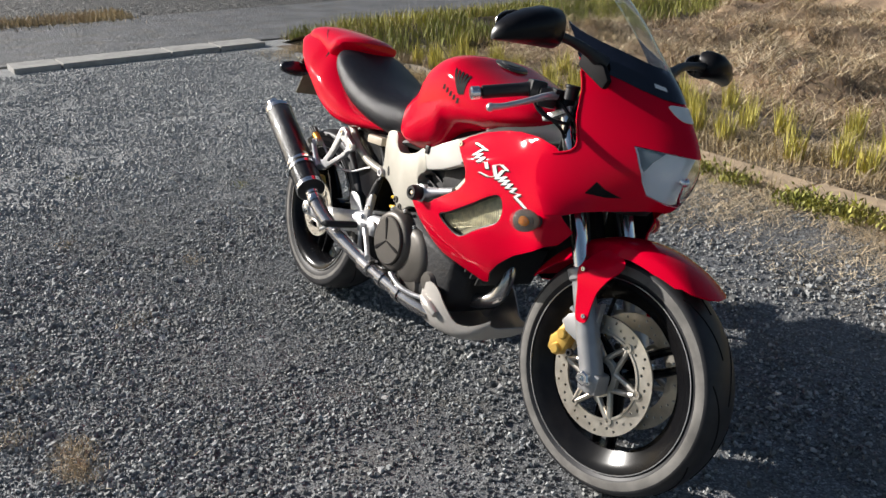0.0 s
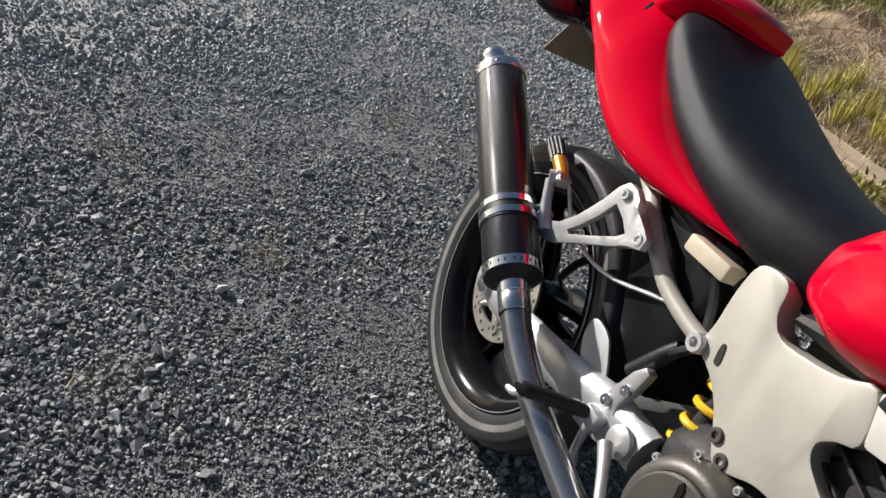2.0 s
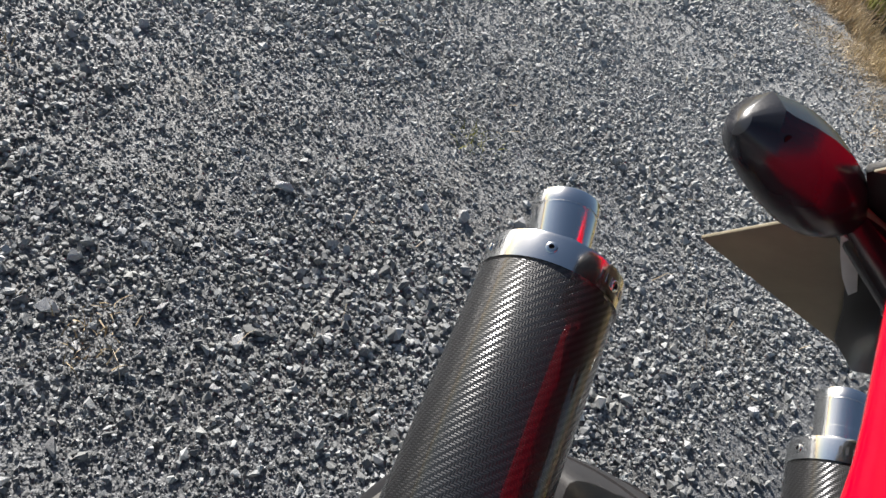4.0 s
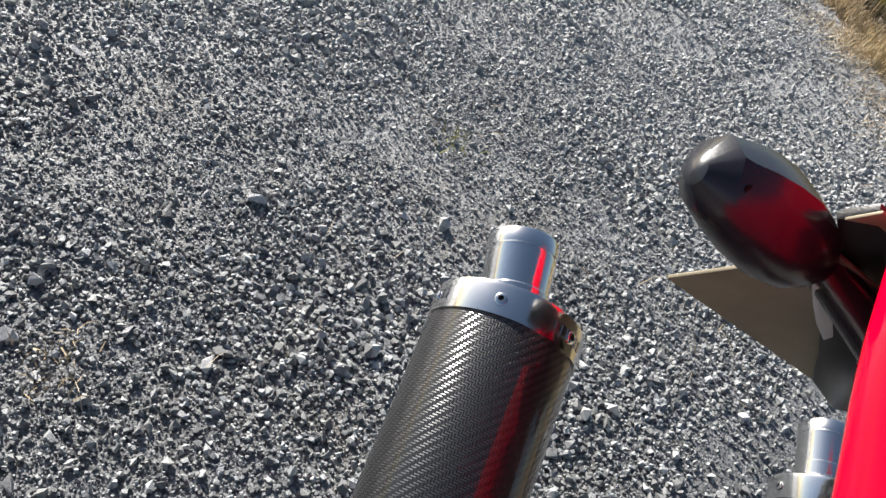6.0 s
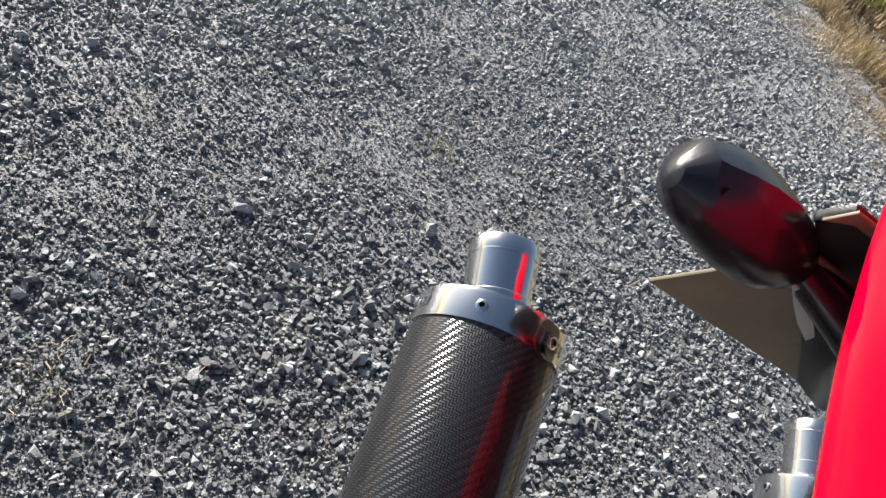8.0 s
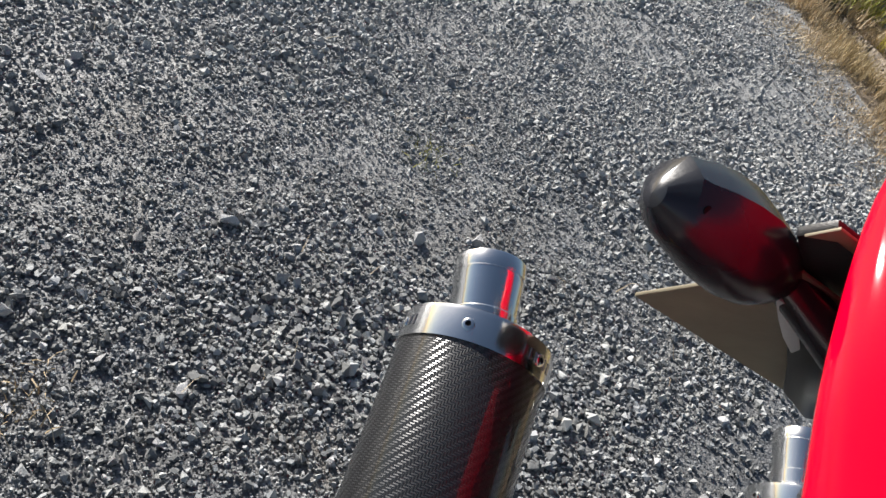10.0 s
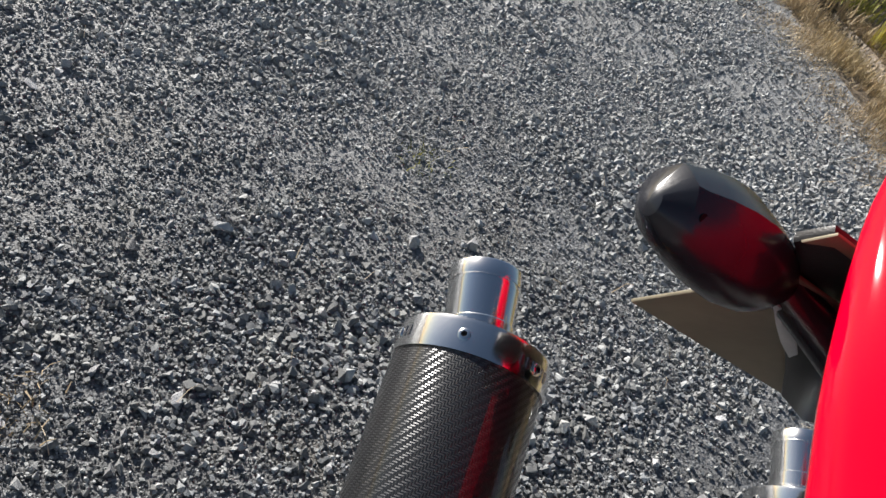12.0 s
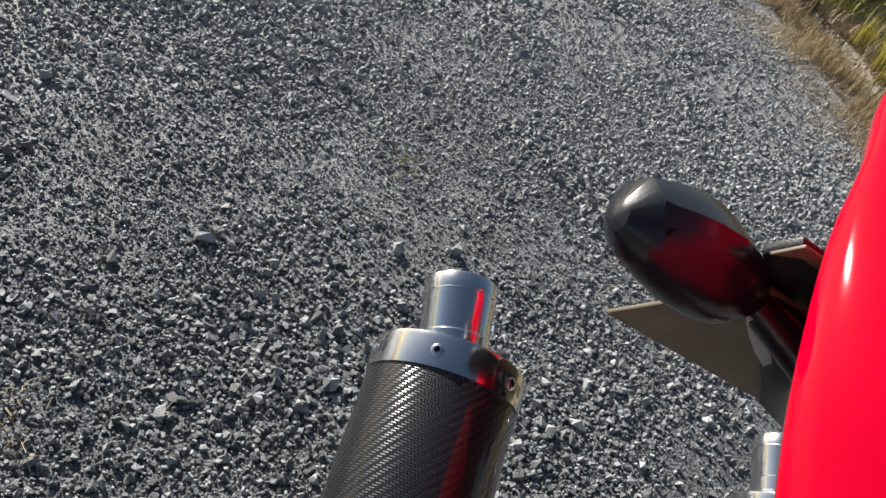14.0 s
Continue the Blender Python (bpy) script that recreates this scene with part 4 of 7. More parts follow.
def exhaust(side):
    """Link pipe and carbon silencer; side -1 on the right, 1 on the left."""
    def p(x, y, z):
        return Vector((x, y * -side, z))
    a, b = p(0.092, -0.204, 0.424), p(-0.309, -0.175, 0.633)
    if side > 0:
        b += Vector((-0.016, 0.034, 0))
    b += (b - a).normalized() * 0.004
    e = b + Vector((-0.0042, -0.004 * side, -0.0050))                # the tail pipe sits a little low in its can, and askew
    ax = (b - a).normalized()
    ln = (b - a).length
    pipe_ax = (ax + Vector((0, 0.12 * side, -0.095))).normalized()
    r = 0.0505
    pipe = part("link_pipe", tube([p(0.80, -0.115, 0.215), p(0.70, -0.138, 0.225), p(0.60, -0.152, 0.243), p(0.496, -0.165, 0.263), p(0.40, -0.178, 0.288), p(0.30, -0.192, 0.320), p(0.21, -0.203, 0.358), a - ax * 0.055, a + ax * 0.0],
                                  [0.024, 0.024, 0.024, 0.024, 0.024, 0.0245, 0.025, 0.0258, 0.0258], 24), PIPE, bike, "heat-tinted steel exhaust pipe")
    for q in ((0.57, -0.1555, 0.2485), (0.66, -0.145, 0.232)):
        part("pipe_clamp", lathe([(-0.012, 0.026), (-0.012, 0.029), (0.012, 0.029), (0.012, 0.026)], p(q[0], q[1], q[2]), p(-1, -0.13, 0.19), 28, close=True), PIPE, pipe)
    part("pipe_joint", lathe([(-0.02, 0.026), (-0.018, 0.031), (0.03, 0.032), (0.033, 0.026)], p(0.48, -0.167, 0.267), p(1, 0.13, -0.21), 28, close=True), PIPE, pipe)
    can = part("silencer", lathe([(-0.011, r * 0.98), (-0.009, r), (ln - 0.003, r), (ln, r * 0.985)], a, ax, 72, uv=True), CARBON, bike, "carbon fibre silencer with polished steel ends")
    part("front_cap", lathe([(-0.024, 0.0262), (-0.023, 0.030), (-0.019, 0.0385), (-0.011, 0.0492), (-0.009, 0.0480)], a, ax, 56), DARK, can, "dull inlet cap")
    part("pipe_sleeve", lathe([(-0.078, 0.0262), (-0.076, 0.0276), (-0.046, 0.0276), (-0.045, 0.0270), (-0.043, 0.0270), (-0.042, 0.0278), (-0.016, 0.0278), (-0.015, 0.0262)], a, ax, 40, close=True), STEEL, pipe, "polished steel sleeve")
    part("front_band", lathe([(-0.0095, r - 0.001), (-0.0095, r + 0.0012), (0.0085, r + 0.0012), (0.0085, r - 0.001)], a, ax, 72, close=True), STEEL, can, "slotted steel band")
    up0 = (Vector((0.3, 0.7 * side, 0.7)) - ax * Vector((0.3, 0.7 * side, 0.7)).dot(ax)).normalized()
    for i in range(12):
        tt = 2 * math.pi * i / 12
        d2 = up0 * math.cos(tt) + ax.cross(up0) * math.sin(tt)
        tang = ax.cross(d2)
        o = a - ax * 0.0005 + d2 * (r + 0.0008)
        part("band_slot", slab([(-0.009, -0.0028), (0.009, -0.0028), (0.009, 0.0028), (-0.009, 0.0028)], lambda u, v, q: o + tang * u + ax * v + d2 * (q - u * u * 10), (-0.0006, 0.0008)), INK, can)
    part("end_band", lathe([(-0.020, r + 0.0002), (-0.020, r + 0.0012), (-0.001, r + 0.0012), (0.002, r + 0.0006), (0.004, r - 0.003), (0.0035, 0.0225), (-0.02, 0.0225)], b, ax, 72), STEEL, can, "polished steel end band")
    part("tail_pipe", lathe([(-0.02, 0.0236), (0.006, 0.0236), (0.0072, 0.0246), (0.019, 0.0249), (0.0202, 0.0240), (0.030, 0.0244), (0.047, 0.0253), (0.0475, 0.0244), (0.0492, 0.0245), (0.0497, 0.0257), (0.060, 0.0261), (0.061, 0.0255), (0.061, 0.0240), (0.0, 0.0218)], e, pipe_ax, 56), STEEL, can, "polished steel tail pipe")
    part("pipe_bore", lathe([(0.001, 0.0216), (0.002, 0.0), (-0.02, 0.0), (-0.02, 0.0216)], e, pipe_ax, 24), INK, can)
    up = (Vector((0.45, -0.45 * -side, 0.75)) - ax * Vector((0.45, -0.45 * -side, 0.75)).dot(ax)).normalized()
    sd = ax.cross(up)
    for i in range(6):
        t = radians(-15 + 60 * i)
        d = up * math.cos(t) + sd * math.sin(t)
        part("rivet", lathe([(0, 0.0042), (0.0012, 0.0040), (0.0018, 0.003), (0.0018, 0.0019), (0.0006, 0.0017), (0.0006, 0)], b - ax * 0.0095 + d * (r + 0.001), d, 16), STEEL, can)
        part("rivet_socket", lathe([(0.0007, 0.0018), (0.0009, 0.0018), (0.0009, 0)], b - ax * 0.0095 + d * (r + 0.001), d, 12), INK, can)
        # a struck code beside the rivets, kept as plain bars
        for j in range(6 if i in (1, 5) else 0):
            tt = t + radians((-16 + 6 * j))
            d2 = up * math.cos(tt) + sd * math.sin(tt)
            tang = ax.cross(d2)
            o = b - ax * 0.0095 + d2 * (r + 0.0013)
            part("stamp_mark", slab([(-0.0013, -0.0035), (0.0013, -0.0035), (0.0013, 0.0035), (-0.0013, 0.0035)], lambda u, v, q: o + tang * u + ax * v + d2 * q, (-0.0003, 0.0003)), PIPE, can)
    strap = a + ax * 0.112
    part("strap_rubber", lathe([(-0.023, r + 0.0002), (-0.023, r + 0.0018), (0.022, r + 0.0018), (0.022, r + 0.0002)], strap, ax, 56, close=True), BLACK, can)
    part("silencer_strap", lathe([(-0.019, r + 0.0010), (-0.019, r + 0.0030), (-0.007, r + 0.0034), (-0.006, r + 0.0012), (0.006, r + 0.0012), (0.007, r + 0.0034), (0.018, r + 0.0030), (0.018, r + 0.0010)], strap, ax, 56, close=True), STEEL, can, "steel strap")
    lug = Vector((0.25, -side * 0.75, 0.6))
    lug = (lug - ax * lug.dot(ax)).normalized()
    part("strap_lug", box(strap + lug * (r + 0.012), (0.026, 0.020, 0.026)), ALLOY, can, bevel=0.006)
    bolt("strap_bolt", strap + lug * (r + 0.012) + Vector((0, 0.01 * side, 0.004)), (0.2, side, 0.5), 0.010, can, STEEL, 0.014)


exhaust(-1)
exhaust(1)

# -- swing arm and rear end --
both("swing_arm", lambda: rings([[(x, -y0 - hy * math.cos(q), z + hz * math.sin(q)) for q in np.linspace(0, 2 * math.pi, 12, endpoint=False)] for x, y0, z, hy, hz in
                                 ((-0.095, 0.115, 0.313, 0.012, 0.022), (-0.075, 0.115, 0.313, 0.016, 0.032), (0.06, 0.118, 0.32, 0.017, 0.032), (0.22, 0.115, 0.345, 0.02, 0.038), (0.34, 0.10, 0.37, 0.026, 0.042), (0.44, 0.095, 0.375, 0.026, 0.04))]), ALLOY, bike, label="alloy swing arm")
part("swing_arm_bridge", box((0.345, 0, 0.375), (0.06, 0.22, 0.07)), ALLOY, bike, bevel=0.015)
both("axle_nut", lambda: lathe([(0, 0.018), (0.012, 0.018), (0.014, 0.012), (0.014, 0)], (-0.045, -0.13, 0.315), (0, -1, 0), 6), STEEL, bike)
part("rear_caliper", slab([(-0.03, -0.03), (0.03, -0.035), (0.04, 0.01), (0.02, 0.04), (-0.03, 0.035)], lambda u, v, d: (-0.090 + u, -0.088 + d, 0.400 + v), (-0.028, 0.028)), GOLD, bike, "gold rear brake caliper", bevel=0.008)
part("caliper_carrier", slab([(-0.02, -0.02), (0.015, -0.02), (-0.03, 0.09), (-0.06, 0.10), (-0.075, 0.08)], lambda u, v, d: (u - 0.045, -0.104 + d, 0.315 + v), (-0.006, 0.006)), ALLOY, bike, bevel=0.003)
part("chain", tube([(-0.145, 0.105, 0.315), (-0.115, 0.105, 0.385), (-0.045, 0.105, 0.415), (0.25, 0.105, 0.42), (0.50, 0.105, 0.41), (0.53, 0.105, 0.375), (0.50, 0.105, 0.34), (0.25, 0.105, 0.26), (-0.045, 0.105, 0.215), (-0.115, 0.105, 0.245), (-0.145, 0.105, 0.315)], 0.009, 6, 5), DARK, bike, "oily drive chain")


part("spring", tube([(0.455 + 0.031 * math.cos(q), 0.031 * math.sin(q) - 0.056, 0.40 + 0.0042 * q * 1.25) for q in np.linspace(0, 13 * math.pi, 92)], 0.0060, 8, 1), YELLOW, bike, "yellow rear shock spring")
part("shock_body", tube([(0.455, -0.056, 0.37), (0.455, -0.056, 0.64)], 0.02, 14, 1), DARK, bike)
part("inner_guard", rings([[(x, y * w, z) for y, z in ((-1, z0), (-1, z1), (1, z1), (1, z0))] for x, w, z0, z1 in ((0.14, 0.085, 0.60, 0.66), (0.25, 0.09, 0.46, 0.67), (0.345, 0.095, 0.42, 0.68), (0.365, 0.09, 0.42, 0.68))]), HUGGER, bike, bevel=0.01)
both("subframe_tube", lambda: tube([(0.05, -0.080, 0.690), (0.14, -0.095, 0.660), (0.20, -0.112, 0.630), (0.246, -0.116, 0.606), (0.302, -0.115, 0.580), (0.36, -0.112, 0.567), (0.41, -0.108, 0.562)], 0.0135, 14), FRAME, bike, label="pale steel subframe tube")
both("subframe_tube", lambda: tube([(0.06, -0.085, 0.69), (0.25, -0.085, 0.67), (0.34, -0.08, 0.655), (0.41, -0.075, 0.64)], 0.013, 12), DARK, bike)
bolt("subframe_bolt", (0.409, -0.118, 0.562), (0, -1, 0), 0.0155, bike, ALLOY, 0.014)
part("reservoir", box((0.328, -0.100, 0.654), (0.092, 0.04, 0.028), Matrix.Rotation(radians(-2), 3, "Y")), material("cream_box", (0.55, 0.47, 0.36), rough=0.5, vary=0.1), bike, "cream plastic reservoir", bevel=0.007)
part("hose", tube([(0.345, -0.100, 0.642), (0.375, -0.098, 0.60), (0.398, -0.104, 0.555), (0.388, -0.112, 0.530), (0.374, -0.106, 0.515)], 0.0075, 8), BLACK, bike)
part("brake_light_wire", tube([(0.01, -0.135, 0.575), (0.06, -0.125, 0.53), (0.12, -0.115, 0.51), (0.19, -0.105, 0.515), (0.27, -0.10, 0.545), (0.31, -0.095, 0.56)], 0.0036, 8), ALLOY, bike, "grey cable")

# -- passenger peg bracket --


def hanger():
    outer = [(0.166, 0.660), (0.146, 0.660), (0.132, 0.644), (0.118, 0.610), (0.090, 0.560), (0.062, 0.527), (0.034, 0.512), (0.026, 0.494), (0.040, 0.482), (0.066, 0.488), (0.12, 0.524), (0.18, 0.562), (0.226, 0.590), (0.252, 0.600), (0.252, 0.620), (0.236, 0.628), (0.20, 0.642)]
    hole = [(0.146, 0.621), (0.128, 0.584), (0.104, 0.549), (0.087, 0.529), (0.096, 0.525), (0.14, 0.553), (0.185, 0.583), (0.198, 0.597), (0.175, 0.611)]
    return sheet(outer, lambda u, v: (u, -0.145 - 0.10 * max(0, 0.16 - u) * (1 if u < 0.16 else 0) - 0.01 * (u > 0.2), v), 0.016, [hole])


bracket, left_bracket = both("peg_hanger", hanger, ALLOY, bike, label="cast alloy passenger peg hanger", solid=0.014, bevel=0.002)
for x, y, z in ((0.154, -0.1445, 0.643), (0.238, -0.150, 0.610)):
    bolt("hanger_bolt", (x, y, z), (0, -1, 0), 0.0100, bracket, STEEL, 0.007)
part("hanger_arm", tube([(0.042, -0.158, 0.497), (0.018, -0.162, 0.530), (-0.008, -0.164, 0.570)], [0.015, 0.010, 0.009], 12, 3), ALLOY, bracket)
part("hanger_foot", tube([(-0.004, -0.150, 0.580), (-0.012, -0.166, 0.572)], [0.013, 0.013], 12, 2), ALLOY, bracket)
peg = part("passenger_peg", tube([(-0.002, -0.147, 0.581), (-0.020, -0.143, 0.586), (-0.050, -0.137, 0.594)], [0.0095, 0.0125, 0.0135], 18, 3), PEGGOLD, bike, "gold anodised folding passenger peg")
p0, p1 = Vector((-0.050, -0.137, 0.594)), Vector((-0.108, -0.121, 0.605))
q0 = (p1 - p0).normalized()
q1 = q0.orthogonal().normalized()
q2 = q0.cross(q1)
for t in np.linspace(0, 2 * math.pi, 11, endpoint=False):
    d = (q1 * math.cos(t) + q2 * math.sin(t)) * 0.0125
    part("rubber_rib", tube([p0 + d, p1 + d * 1.1], 0.0032, 8, 1), BLACK, peg)
part("peg_rubber", tube([p0, p0.lerp(p1, 0.5), p1], [0.0125, 0.0125, 0.0135], 18, 1), BLACK, peg, "ribbed black rubber")
part("peg_clevis", box((0.000, -0.148, 0.578), (0.024, 0.026, 0.020), Matrix.Rotation(radians(15), 3, "Y")), FRAME, peg, bevel=0.004)
for dx in (-0.006, 0.008):
    bolt("clevis_bolt", (0.000 + dx, -0.160, 0.582), (-0.1, -1, 0.3), 0.0055, peg, STEEL, 0.005)

# -- rider's peg, heel guard, brake lever --
leaf = [(0.300, 0.335), (0.268, 0.352), (0.240, 0.378), (0.214, 0.406), (0.205, 0.432), (0.211, 0.447), (0.228, 0.450), (0.258, 0.444), (0.285, 0.420), (0.308, 0.393), (0.325, 0.368)]
both("heel_guard", lambda: slab([tuple(p)[:2] for p in spline([(*p, 0) for p in leaf], 3, True)], lambda u, v, d: (u, -0.103 + d + 0.05 * (v - 0.40), v), (-0.003, 0.003)), ALLOY, bike, label="bright alloy heel guard", bevel=0.0015)
step, left_step = both("footpeg_hanger", lambda: slab([(0.292, 0.332), (0.312, 0.350), (0.330, 0.385), (0.342, 0.425), (0.352, 0.458), (0.366, 0.478), (0.380, 0.474), (0.376, 0.440), (0.366, 0.400), (0.372, 0.385), (0.418, 0.395), (0.438, 0.372), (0.425, 0.345), (0.385, 0.335), (0.34, 0.322), (0.31, 0.318)],
                                                         lambda u, v, d: (u, -0.112 + d, v), (-0.012, 0.008)), FORK, bike, label="grey alloy footpeg hanger", bevel=0.005)
for x, z in ((0.345, 0.392), (0.365, 0.428)):
    bolt("hanger_bolt", (x, -0.123, z), (0, -1, 0), 0.010, step, STEEL, 0.007)
part("pivot_cap", lathe([(0, 0.026), (0.008, 0.025), (0.012, 0.018), (0.013, 0)], (0.411, -0.122, 0.37), (0, -1, 0), 30), ALLOY, step)
pegs = both("footpeg", lambda: rings([[Vector((0.345, -0.138, 0.362)).lerp(Vector((0.302, -0.247, 0.352)), t) + Vector((0.013 * w * math.cos(q), 0.004 * math.cos(q), 0.009 * w * math.sin(q) * (1.2 if abs(math.sin(q)) > .6 else 1))) for q in np.linspace(0, 2 * math.pi, 12, endpoint=False)]
                                      for t, w in ((0, 0.8), (0.08, 1.0), (0.2, 1.1), (0.9, 1.1), (0.97, 1.0), (1, 0.7))]), BLACK, bike, label="black rubber footpeg")
part("peg_feeler", tube([(0.304, -0.236, 0.345), (0.290, -0.240, 0.332), (0.272, -0.238, 0.326)], [0.007, 0.006, 0.005], 8, 3), ALLOY, pegs[0])
part("peg_joint", box((0.352, -0.132, 0.36), (0.035, 0.026, 0.03)), ALLOY, bike, bevel=0.006)
part("brake_rod", tube([(0.345, -0.125, 0.345), (0.355, -0.128, 0.30), (0.37, -0.13, 0.275)], [0.008, 0.007, 0.009], 10, 3), ALLOY, bike, "alloy brake rod")
part("brake_pedal", tube([(0.412, -0.150, 0.365), (0.45, -0.165, 0.345), (0.50, -0.185, 0.315), (0.53, -0.20, 0.305)], [0.012, 0.009, 0.008, 0.010], 10), ALLOY, bike, "alloy brake pedal")
part("master_cylinder", tube([(0.33, -0.10, 0.44), (0.36, -0.10, 0.50), (0.375, -0.10, 0.53)], [0.014, 0.014, 0.010], 12, 2), BLACK, bike)
part("side_stand", tube([(0.48, 0.10, 0.26), (0.42, 0.20, 0.13), (0.38, 0.262, 0.068)], [0.014, 0.011, 0.011], 12, 3), DARK, bike, "steel side stand")
part("stand_foot", box((0.375, 0.268, 0.074), (0.07, 0.05, 0.008), Matrix.Rotation(LEAN, 3, "X")), DARK, bike, bevel=0.003)

# -- tank, seat, tail --


def oval(x, w, z0, z1, mid=0.5, n=40, e=2.4, low=2.0):
    pts, zc = [], z0 + (z1 - z0) * mid
    for i in range(n):
        q = 2 * math.pi * i / n
        c, s = math.cos(q), math.sin(q)
        ex = e if s > 0 else low
        pts.append(Vector((x, w * math.copysign(abs(c) ** (2 / ex), c), zc + ((z1 - zc) if s > 0 else (zc - z0)) * math.copysign(abs(s) ** (2 / ex), s))))
    return pts


TANK = [(0.442, 0.066, 0.725, 0.778, .4), (0.462, 0.100, 0.707, 0.800, .35), (0.485, 0.128, 0.695, 0.826, .3), (0.515, 0.147, 0.686, 0.856, .3), (0.56, 0.164, 0.674, 0.902, .34), (0.61, 0.177, 0.676, 0.950, .42), (0.65, 0.184, 0.682, 0.973, .5), (0.69, 0.190, 0.690, 0.986, .56),
        (0.735, 0.196, 0.715, 0.990, .58), (0.77, 0.199, 0.758, 0.987, .55), (0.84, 0.200, 0.783, 0.964, .5), (0.93, 0.192, 0.798, 0.937, .48), (1.02, 0.172, 0.820, 0.920, .45), (1.09, 0.145, 0.842, 0.902, .45), (1.13, 0.10, 0.858, 0.89, .45)]
def ease(t):
    t = min(1.0, max(0.0, t))
    return t * t * (3 - 2 * t)


tank_rings = [oval(x, *table(x, TANK)[:4], n=72, e=3.1, low=3.2) for x in np.linspace(0.442, 1.13, 90)]
for loop in tank_rings:                                      # knee recesses, with a crease in front of and below them
    for q in loop:
        q.y *= 1 - 0.085 * ease((0.632 - q.x + 0.22 * (q.z - 0.9)) / 0.016) * ease((q.z - 0.790 - 0.42 * (q.x - 0.50)) / 0.016)
tank = part("fuel_tank", rings(tank_rings), RED, bike, "glossy red fuel tank", sharp=60)
part("fuel_cap", lathe([(0, 0.052), (0.006, 0.051), (0.009, 0.046), (0.009, 0.03), (0.012, 0.028), (0.012, 0)], (0.80, 0, 0.972), (0.2, 0, 1), 40), CASE, bike, "polished filler cap")
part("tank_rubber", box((0.655, -0.128, 0.690), (0.018, 0.02, 0.026)), BLACK, bike, bevel=0.004)
part("tank_tray", rings([oval(x, 0.125, 0.66, z1, 0.5, 20) for x, z1 in ((0.50, 0.70), (0.60, 0.74), (0.80, 0.80), (1.05, 0.86))]), DARK, bike)

SEATROWS = [(-0.03, 0.090, 0.86, 0.930, .5), (0.0, 0.124, 0.835, 0.936, .5), (0.05, 0.148, 0.805, 0.926, .5), (0.10, 0.158, 0.775, 0.905, .48), (0.18, 0.165, 0.735, 0.873, .45), (0.27, 0.160, 0.702, 0.844, .42), (0.36, 0.142, 0.680, 0.826, .4), (0.44, 0.118, 0.674, 0.818, .4), (0.49, 0.096, 0.678, 0.814, .4), (0.525, 0.070, 0.69, 0.802, .4)]
part("seat", rings([oval(x, *table(x, SEATROWS), e=2.25, low=2.6) for x in np.linspace(-0.03, 0.525, 36)]), SEAT, bike, "black vinyl rider's seat", sharp=60)

TAIL = [(-0.385, 0.050, 0.905, 0.955, .5), (-0.368, 0.076, 0.888, 0.966, .5), (-0.345, 0.096, 0.874, 0.972, .5), (-0.30, 0.117, 0.850, 0.976, .45), (-0.256, 0.135, 0.826, 0.984, .32), (-0.19, 0.154, 0.787, 0.984, .27), (-0.146, 0.162, 0.762, 0.979, .26), (-0.05, 0.169, 0.708, 0.945, .26),
        (0.05, 0.168, 0.676, 0.858, .32), (0.14, 0.162, 0.664, 0.790, .45), (0.22, 0.150, 0.670, 0.752, .5), (0.30, 0.138, 0.682, 0.726, .5), (0.36, 0.120, 0.690, 0.710, .5)]
tail = part("tail_fairing", rings([oval(x, *table(x, TAIL), e=1.5 + 0.5 * min(1, max(0, (x + 0.1) / 0.2)), low=1.55 + 2.25 * min(1, max(0, (x + 0.10) / 0.17))) for x in np.linspace(-0.385, 0.36, 50)]), RED, bike, "glossy red tail fairing", sharp=60)
HUMP = [(-0.385, 0.045, 0.93, 0.962, .3), (-0.36, 0.064, 0.92, 0.974, .3), (-0.30, 0.087, 0.92, 0.986, .3), (-0.22, 0.096, 0.92, 0.991, .3), (-0.13, 0.108, 0.90, 0.988, .3), (-0.04, 0.120, 0.88, 0.981, .3), (0.02, 0.128, 0.90, 0.973, .3), (0.05, 0.128, 0.912, 0.966, .3), (0.07, 0.120, 0.925, 0.956, .3)]
cowl_rings = [oval(x, *table(x, HUMP), e=2.5, low=3) for x in np.linspace(-0.385, 0.07, 36)]
for i, loop in enumerate(cowl_rings):                        # the cowl's front edge bows back at both sides, round the seat
    for q in loop:
        q.x -= 5.0 * q.y * q.y * (i / 35) ** 2
part("seat_cowl", rings(cowl_rings), RED, bike, "red single-seat cowl behind the seat", sharp=60)
part("tail_lamp", rings([oval(x, w, z0, z1, 0.5, 24, 3, 3) for x, w, z0, z1 in ((-0.35, 0.072, 0.897, 0.945), (-0.380, 0.056, 0.902, 0.943), (-0.392, 0.038, 0.908, 0.938))]), TAILLIGHT, bike, "red tail lamp")
part("under_tail", rings([oval(x, w, z0, z1, 0.5, 24, 3, 3) for x, w, z0, z1 in ((0.20, 0.085, 0.668, 0.71), (0.0, 0.09, 0.69, 0.78), (-0.12, 0.080, 0.745, 0.84), (-0.20, 0.065, 0.78, 0.87), (-0.28, 0.05, 0.82, 0.88), (-0.34, 0.035, 0.86, 0.90))]), BLACK, bike, "black under-tail tray")


def on_tail(x, z, off=0.0008):
    """The outer of tail fairing and seat cowl at this length and height."""
    best = 0.02
    for rows, e in ((TAIL, 1.5), (HUMP, 2.5)):
        w, z0, z1, mid = table(x, rows)
        zc = z0 + (z1 - z0) * mid
        k = (z - zc) / (z1 - zc)
        if 0 <= k < 1:
            best = max(best, w * (1 - k ** e) ** (1 / e))
    return best + off


